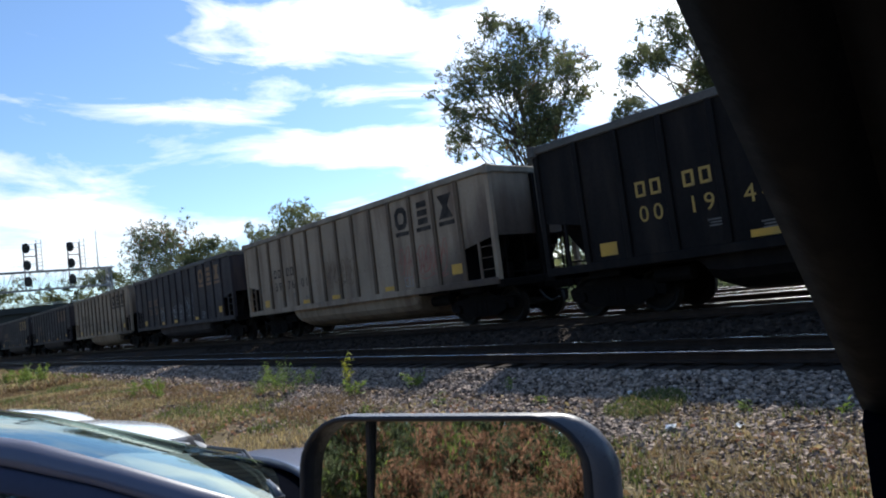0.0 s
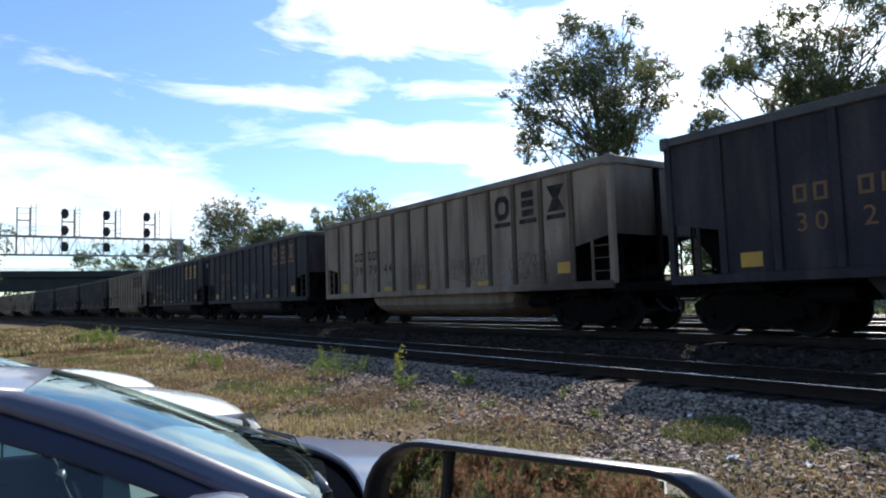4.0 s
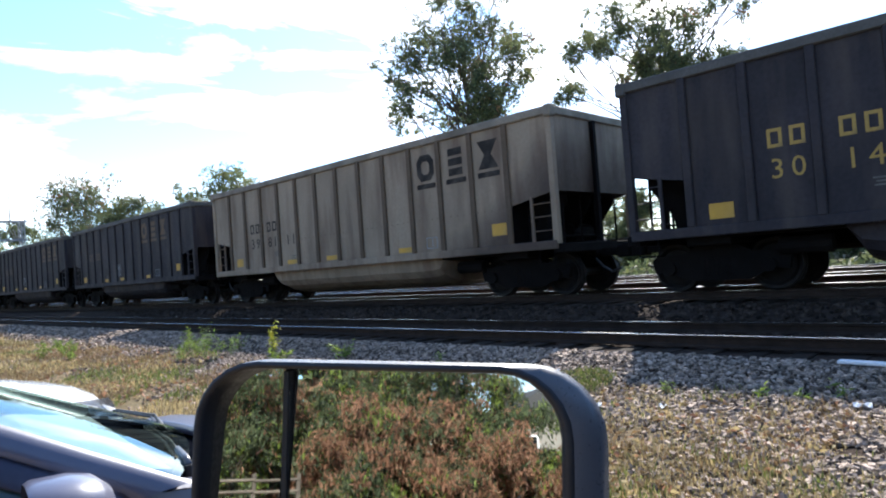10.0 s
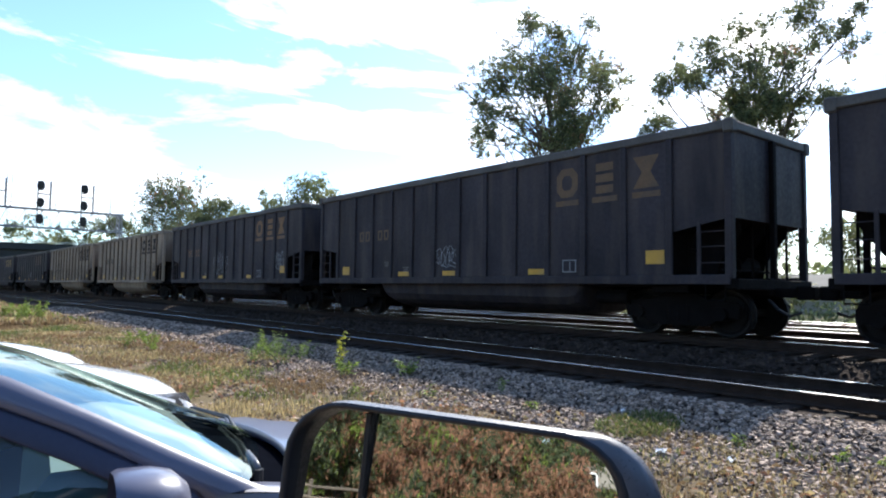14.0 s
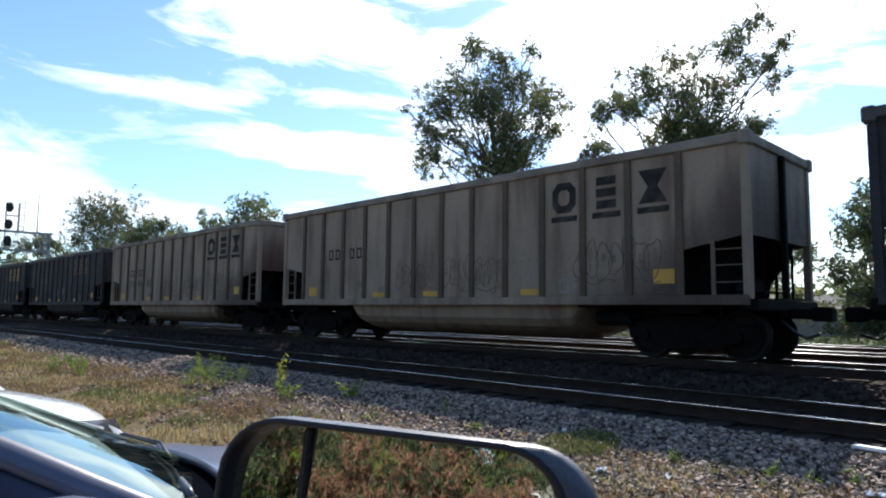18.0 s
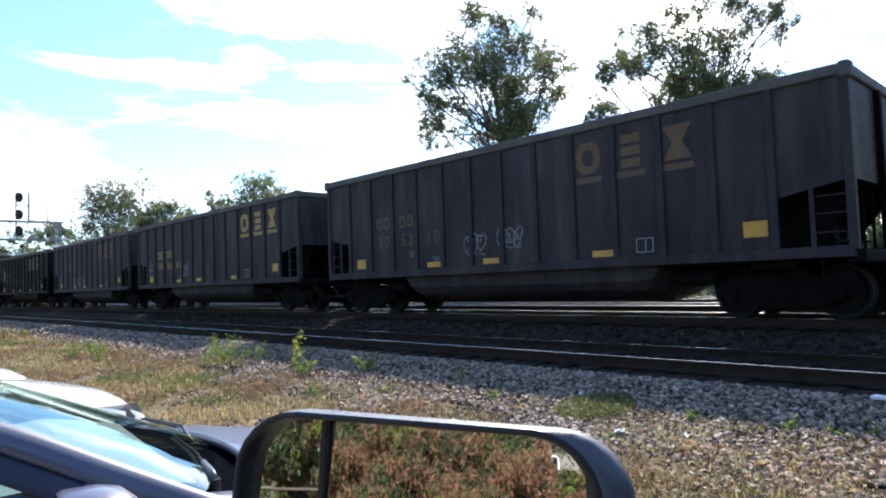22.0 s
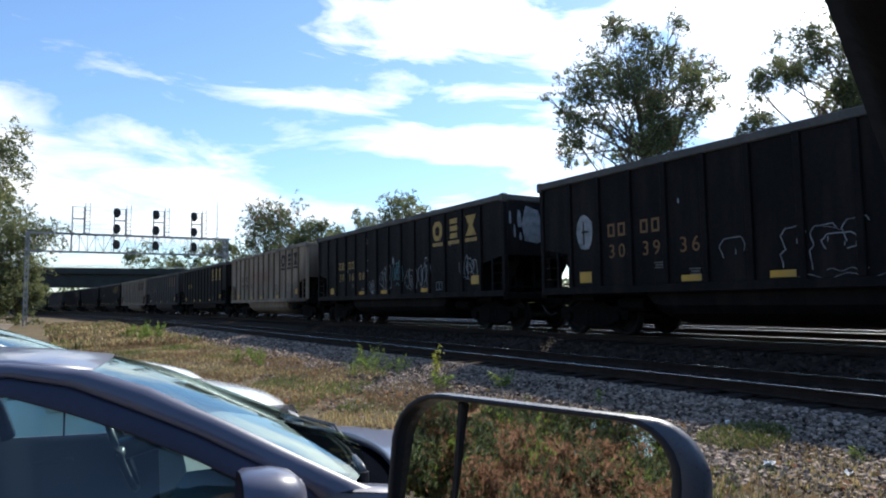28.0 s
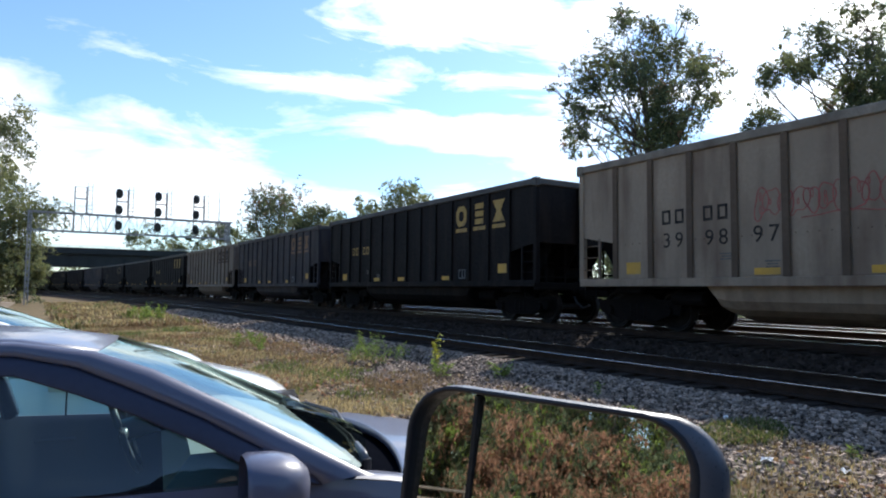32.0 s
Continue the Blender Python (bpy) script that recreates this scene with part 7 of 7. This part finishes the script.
def blades(name, n, x0, x1, y0, y1, h0, h1, materials, choose, label, seed, width=0.0045):
    r = np.random.RandomState(seed)
    x, y = scatter(n, x0, x1, y0, y1, r, 1.5)
    # gather in tufts
    tx, ty = scatter(n // 14, x0, x1, y0, y1, r, 1.5)
    pick = r.randint(0, len(tx), n)
    loose = r.random_sample(n) < 0.5
    x = np.where(loose, x, tx[pick] + r.normal(size=n) * 0.09)
    y = np.where(loose, y, ty[pick] + r.normal(size=n) * 0.06)
    keep, mi = choose(x, y, r)
    x, y, mi = x[keep], y[keep], mi[keep]
    n = len(x)
    z = np.array([ground_z(a, b) for a, b in zip(x, y)]) - 0.01
    h = (h0 + (h1 - h0) * r.random_sample(n) ** 1.7) * (0.7 + 0.3 * np.minimum(1, y / 12))
    a = r.random_sample(n) * 6.283
    lean = r.uniform(0.1, 0.75, n) * h
    w = width * r.uniform(0.7, 1.5, n) * (1 + y / 14)
    dx, dy = np.cos(a), np.sin(a)
    b = np.stack([x, y, z], 1)
    side = np.stack([-dy, dx, np.zeros(n)], 1) * w[:, None]
    mid = b + np.stack([dx * lean * 0.35, dy * lean * 0.35, h * 0.6], 1)
    tip = b + np.stack([dx * lean, dy * lean, h], 1)
    v = np.stack([b - side, b + side, mid + side * 0.8, mid - side * 0.8, tip], 1)
    o = (np.arange(n) * 5)[:, None]
    quads = (o + np.array([[0, 1, 2, 3]])).tolist()
    tris = (o + np.array([[3, 2, 4]])).tolist()
    me = bpy.data.meshes.new(name)
    me.from_pydata(v.reshape(-1, 3).tolist(), [], quads + tris)
    for mm in materials:
        me.materials.append(mm)
    me.polygons.foreach_set("material_index", np.concatenate([mi, mi]).astype(np.int32))
    return tagged(new(name, me), label, "grass", kind="stuff")


def verge_choice(x, y, r):
    g = np.array([field(a, b, 0.55, 5.0) for a, b in zip(x, y)])
    bare = np.array([field(a, b, 0.9, 9.0) for a, b in zip(x, y)])
    dead = np.array([field(a, b, 0.45, 21.0) for a, b in zip(x, y)])
    edge = 6.1 - 0.7 * np.clip((7.0 - y) / 2.5, 0, 1) + 0.7 * np.array([field(b, 0.0, 0.4, 1.0) for b in y])
    keep = (x < edge + r.normal(size=len(x)) * 0.15) & (bare > -0.22)
    mi = np.where(g + r.normal(size=len(x)) * 0.16 > 0.33, 1, np.where(dead + r.normal(size=len(x)) * 0.2 > 0.08, 2, 0))
    return keep, mi


blades("verge_grass", 95000, 1.4, 6.6, 1.2, 34, 0.03, 0.13, [M["dry_grass"], M["green_grass"], M["brown_weed"]], verge_choice, "patchy dry straw and short green grass on the verge", 8)
blades("verge_grass_far", 14000, 0.5, 6.4, 30, 75, 0.10, 0.32, [M["dry_grass"], M["green_grass"], M["brown_weed"]], verge_choice, "rough dry and green grass farther along the verge", 9, 0.012)


def tuft_choice(x, y, r):
    keep = ((x - 6.6) / 0.5) ** 2 + ((y - 4.5) / 0.42) ** 2 + r.normal(size=len(x)) * 0.18 < 1
    return keep, np.where(r.random_sample(len(x)) < 0.85, 1, 0)


blades("green_tuft", 9000, 5.9, 7.3, 3.9, 5.1, 0.05, 0.11, [M["dry_grass"], M["green_grass"]], tuft_choice, "low patch of green grass in the gravel", 12, 0.006)


def near_choice(x, y, r):
    patch = np.array([field(a, b, 1.3, 17.0) for a, b in zip(x, y)])
    tan = np.array([field(a, b, 0.9, 27.0) for a, b in zip(x, y)]) + r.normal(size=len(x)) * 0.2
    keep = (x < 6.55 + 0.6 * patch + r.normal(size=len(x)) * 0.12) & (patch + r.normal(size=len(x)) * 0.1 > -0.12)
    return keep, np.where(tan > 0.25, 1, np.where(tan < -0.4, 2, 0))


blades("near_grass", 17000, 3.6, 7.0, 0.5, 4.6, 0.035, 0.12, [M["dry_grass"], M["green_grass"], M["brown_weed"]], near_choice, "sparse tan grass growing over the gravel's edge", 14, 0.005)


def fallen_leaves():
    """Curled brown leaves lying about the verge."""
    rs = np.random.RandomState(41)
    n = 9000
    x, y = scatter(n, 2.0, 6.6, 1.5, 26, rs, 1.4)
    keep = np.array([field(a, b, 0.6, 31.0) for a, b in zip(x, y)]) + rs.normal(size=n) * 0.2 > 0.05
    x, y = x[keep], y[keep]
    z = np.array([ground_z(a, b) for a, b in zip(x, y)]) + rs.uniform(0.015, 0.05, len(x))
    ob = quads_object("fallen_leaves", np.stack([x, y, z], 1), 0.028 * rs.uniform(0.6, 1.4, len(x)) * (1 + y / 25), 0.35, [M["brown_weed"], M["leaf_red"], M["dry_grass"]], None, 0.6, rs.choice(3, len(x), p=[0.5, 0.25, 0.25]))
    tagged(ob, "curled brown fallen leaves scattered on the verge", "leaves", kind="stuff")


fallen_leaves()


def weed(x, y, h, seed, leaf, leaves=60, label="leafy light green weed growing in the gravel", size=0.055, spread=0.16):
    r = random.Random(seed)
    rs = np.random.RandomState(seed)
    z = ground_z(x, y)
    t = thing("weed", pose(x, y, z), label, "weed", "weeds on the verge")
    bm = bmesh.new()
    pos = []
    for k in range(4):
        tip = Vector((r.gauss(0, spread), r.gauss(0, spread), h * r.uniform(0.6, 1.0)))
        pts = bent((r.gauss(0, 0.03), r.gauss(0, 0.03), -0.02), tip, r, 0.1, 4)
        sweep(bm, pts, [0.008, 0.007, 0.005, 0.003], 5)
        for j in range(leaves // 4):
            u = r.uniform(0.2, 1.0)
            p = Vector((0, 0, 0)).lerp(tip, u)
            pos.append((p.x + r.gauss(0, 0.04), p.y + r.gauss(0, 0.04), p.z + r.gauss(0, 0.03)))
    part("stem", bm, M["stem"], t)
    quads_object("foliage", np.array(pos), size * rs.uniform(0.6, 1.3, len(pos)), 0.6, [leaf], t, 0.24)
    return t


weed(6.75, 11.35, 0.62, 1, M["yellow_leaf"], 90, "tall yellow-green flowering weed in the gravel", 0.05, 0.05)
for k, (x, y, h) in enumerate(((6.3, 13.2, 0.5), (6.5, 13.8, 0.55), (6.1, 12.6, 0.42), (6.65, 14.4, 0.6), (6.2, 14.1, 0.45), (6.6, 12.7, 0.4), (5.9, 13.4, 0.4))):
    weed(x, y, h, 10 + k, M["weed_leaf"], 150, size=0.034, spread=0.24)
for k, (x, y, h) in enumerate(((4.9, 17.0, 0.5), (5.1, 18.0, 0.6), (4.7, 18.8, 0.5), (5.4, 19.6, 0.45), (6.35, 10.4, 0.32), (6.9, 9.3, 0.28), (4.9, 34.0, 0.8), (5.2, 36.0, 0.9), (4.5, 35.0, 0.8), (4.8, 37.5, 0.9), (5.0, 38.5, 1.0), (4.2, 33.0, 0.8), (3.9, 37.0, 0.9))):
    weed(x, y, h, 30 + k, M["weed_leaf"], 80, size=0.06 if y < 30 else 0.11, spread=0.16 if y < 30 else 0.35)
for k, (x, y, h) in enumerate(((6.9, 1.75, 0.12), (6.7, 2.4, 0.09), (6.75, 2.1, 0.08), (6.6, 3.3, 0.1), (6.5, 6.0, 0.14), (6.9, 7.0, 0.2), (6.0, 7.6, 0.22), (5.4, 8.6, 0.2))):
    weed(x, y, h, 60 + k, M["weed_leaf"], 22, size=0.045, spread=0.06)


def litter(x, y, w, d, turn, name, label):
    t = thing(name, pose(x, y, ground_z(x, y) + 0.045, 0, 0, turn), label, "litter")
    bm = bmesh.new()
    rows = [[(w * (i / 4 - 0.5), d * (j / 3 - 0.5), 0.02 * math.sin(i * 2.1 + j * 1.3)) for i in range(5)] for j in range(4)]
    grid_surface(bm, rows)
    p = part("sheet", bm, M["litter"], t)
    s = p.modifiers.new("thickness", "SOLIDIFY")
    s.thickness = 0.004
    return t


litter(5.85, 3.72, 0.13, 0.09, 20, "paper_scrap", "crumpled white paper scrap on the gravel")
litter(6.05, 3.12, 0.10, 0.07, 70, "paper_scrap", "crumpled white paper scrap on the gravel")
litter(6.6, 1.55, 0.14, 0.06, 110, "paper_scrap", "crumpled white paper scrap on the gravel")
litter(6.9, 4.9, 0.07, 0.05, 40, "paper_scrap", "crumpled white paper scrap on the gravel")


def white_board():
    t = thing("white_board", pose(7.75, 1.7, 0.31, 0, 0, 82), "short white painted board lying by the rail", "board")
    bm = bmesh.new()
    box(bm, -0.3, 0.3, -0.05, 0.05, 0, 0.035, 0.006)
    part("plank", bm, M["litter"], t)


white_board()

# ---- behind the van: shrubs, fence and a small house, as the door mirror shows them ----
BACK = Vector((-0.985, -0.17, 0))
ACROSS = Vector((0.17, -0.985, 0))


def shrub(dist, off, h, w, seed, mats, weights, label, low=0.1):
    p = BACK * dist + ACROSS * off
    r = random.Random(seed)
    lobes = [(Vector((p.x + r.gauss(0, w * 0.28), p.y + r.gauss(0, w * 0.28), h * r.uniform(low, 0.92))), w * r.uniform(0.22, 0.34)) for k in range(10)]
    tree("shrub", (p.x, p.y, 0), (p.x, p.y, h * 0.25), lobes, 5600, 0.125, mats, label, seed, trunk_r=0.09, weights=weights, group="shrubs behind the lot", category="shrub", droop=1.3, loose=0.40, hang=2.8, slim=0.27)


RUST = [M["leaf_red"], M["weed_leaf"], M["leaf_dark"], M["leaf"]]
for k, (d, o, h, w, rusty) in enumerate(((22.5, -4.6, 4.2, 3.0, 0), (22.0, -3.0, 4.0, 2.6, 0), (23.5, -1.6, 4.2, 2.6, 1), (24.5, -0.2, 4.6, 2.8, 0), (24.5, 1.6, 4.8, 3.0, 0), (22.2, 0.9, 2.2, 2.2, 1), (22.0, 2.7, 3.0, 2.6, 1),
                                         (22.3, 4.4, 3.0, 2.6, 1), (24.8, 3.6, 4.8, 3.0, 0), (24.6, 5.6, 4.6, 3.0, 0), (22.4, 6.0, 2.2, 2.4, 1), (23.6, 7.2, 3.8, 2.6, 0), (22.6, 7.9, 1.5, 2.0, 1), (23.0, 9.6, 1.3, 2.2, 0), (25.5, -6.0, 5.0, 3.2, 0), (25.5, -2.8, 5.2, 3.2, 1), (27.0, -1.0, 6.5, 3.8, 0), (27.2, 1.6, 6.3, 3.8, 0), (27.0, 4.4, 6.6, 3.8, 0), (27.4, 6.6, 5.6, 3.4, 0), (28.0, 3.0, 6.6, 3.8, 0), (28.5, 8.6, 4.6, 3.2, 0), (21.6, 1.8, 1.2, 1.8, 0), (21.5, 5.2, 1.0, 1.8, 1))):
    shrub(d, o, h * 1.2, w, 80 + k, RUST, [0.66, 0.07, 0.17, 0.10] if rusty else [0.12, 0.17, 0.36, 0.35],
          "rusty red-leaved shrub behind the lot" if rusty else "dense green shrub behind the lot")


def rail_fence():
    f = thing("rail_fence", Matrix.Translation(BACK * 20.3), "weathered wooden three-rail fence behind the lot", "fence")
    for k in range(5):
        bm = bmesh.new()
        p = ACROSS * (-7.6 + 1.8 * k)
        box(bm, p.x - 0.06, p.x + 0.06, p.y - 0.06, p.y + 0.06, -0.1, 1.15, 0.01)
        part("post", bm, M["wood"], f)
    for k in range(4):
        for z in (0.3, 0.62, 0.94):
            bm = bmesh.new()
            a, b = ACROSS * (-7.6 + 1.8 * k), ACROSS * (-7.6 + 1.8 * (k + 1))
            tube(bm, (a.x + 0.06, a.y, z), (b.x + 0.06, b.y, z + 0.03), 0.045, seg=6)
            part("rail", bm, M["wood"], f)


rail_fence()


def small_house():
    p = BACK * 30.0 + ACROSS * 11.5
    hs = thing("small_house", Matrix.Translation(p) @ pose(0, 0, 0, 0, 0, 10), "small pale grey-sided house behind the shrubs", "house")
    bm = bmesh.new()
    box(bm, -5, 0, -2.5, 2.5, 0, 3.4)
    part("wall", bm, M["white_siding"], hs)
    bm = bmesh.new()
    extrude_profile(bm, [(-2.9, 3.4), (2.9, 3.4), (0, 4.9)], -5.3, 0.3, axis="x")
    part("roof", bm, M["asphalt"], hs)
    for y in (-1.2, 1.2):
        wn = new("window")
        wn.parent = hs
        wn.matrix_basis = pose(0.02, y, 1.9)
        bm = bmesh.new()
        for a in ((-0.5, 0.5, 0.55, 0.65), (-0.5, 0.5, -0.65, -0.55), (-0.5, -0.4, -0.55, 0.55), (0.4, 0.5, -0.55, 0.55)):
            box(bm, 0, 0.05, *a)
        part("window_frame", bm, M["litter"], wn)
        bm = bmesh.new()
        box(bm, 0.0, 0.01, -0.4, 0.4, -0.55, 0.55)
        part("pane", bm, M["lens_dark"], wn)


small_house()


def near_hedge():
    """Woods that close the place behind the lot."""
    rs = np.random.RandomState(15)
    n = 11000
    t = rs.random_sample(n) * 70 - 35
    t = t[(t > -8) | (t < -16)]
    n = len(t)
    c = np.stack([-34 + rs.normal(size=n) * 1.4 - 0.17 * t, -3 + t, rs.random_sample(n) * 8.5], 1)
    ob = quads_object("woods_behind_lot", c, 0.6 * rs.uniform(0.6, 1.3, n), 1.0, [M["leaf"], M["leaf_dark"], M["leaf_red"]], None, 0.6, rs.choice(3, n, p=[0.45, 0.4, 0.15]))
    tagged(ob, "dense mixed woods behind the parking lot", "woods", kind="stuff")


near_hedge()

# ---- what moves ----
WHEEL_R = 0.46


def motions():
    """The train rolls past at a steady pace, and each wheelset turns under it."""
    for u, car, axles in CARS:
        mid = u - BODY_L / 2 * car.scale.y
        walk(car, [(t, on_line(mid - SPEED * t)) for t in [0.5 * k for k in range(65)]])
        for ob, y in axles:
            rows = []
            for k in range(401):
                t = 0.08 * k
                rows.append((t, pose(0, y, 0.47, math.degrees(SPEED * t / WHEEL_R), 0, 0)))
            walk(ob, rows)
    # the van on the overpass waits its turn behind the trees, then drives across
    walk(bridge_van, [(t, pose(x, 166.0, 9.9)) for t, x in ((0.0, -58.0), (26.9, -58.0), (28.2, -34.0), (29.0, -9.5), (29.6, 9.7), (30.4, 35.3), (31.2, 60.9), (32.0, 84.0))])


motions()
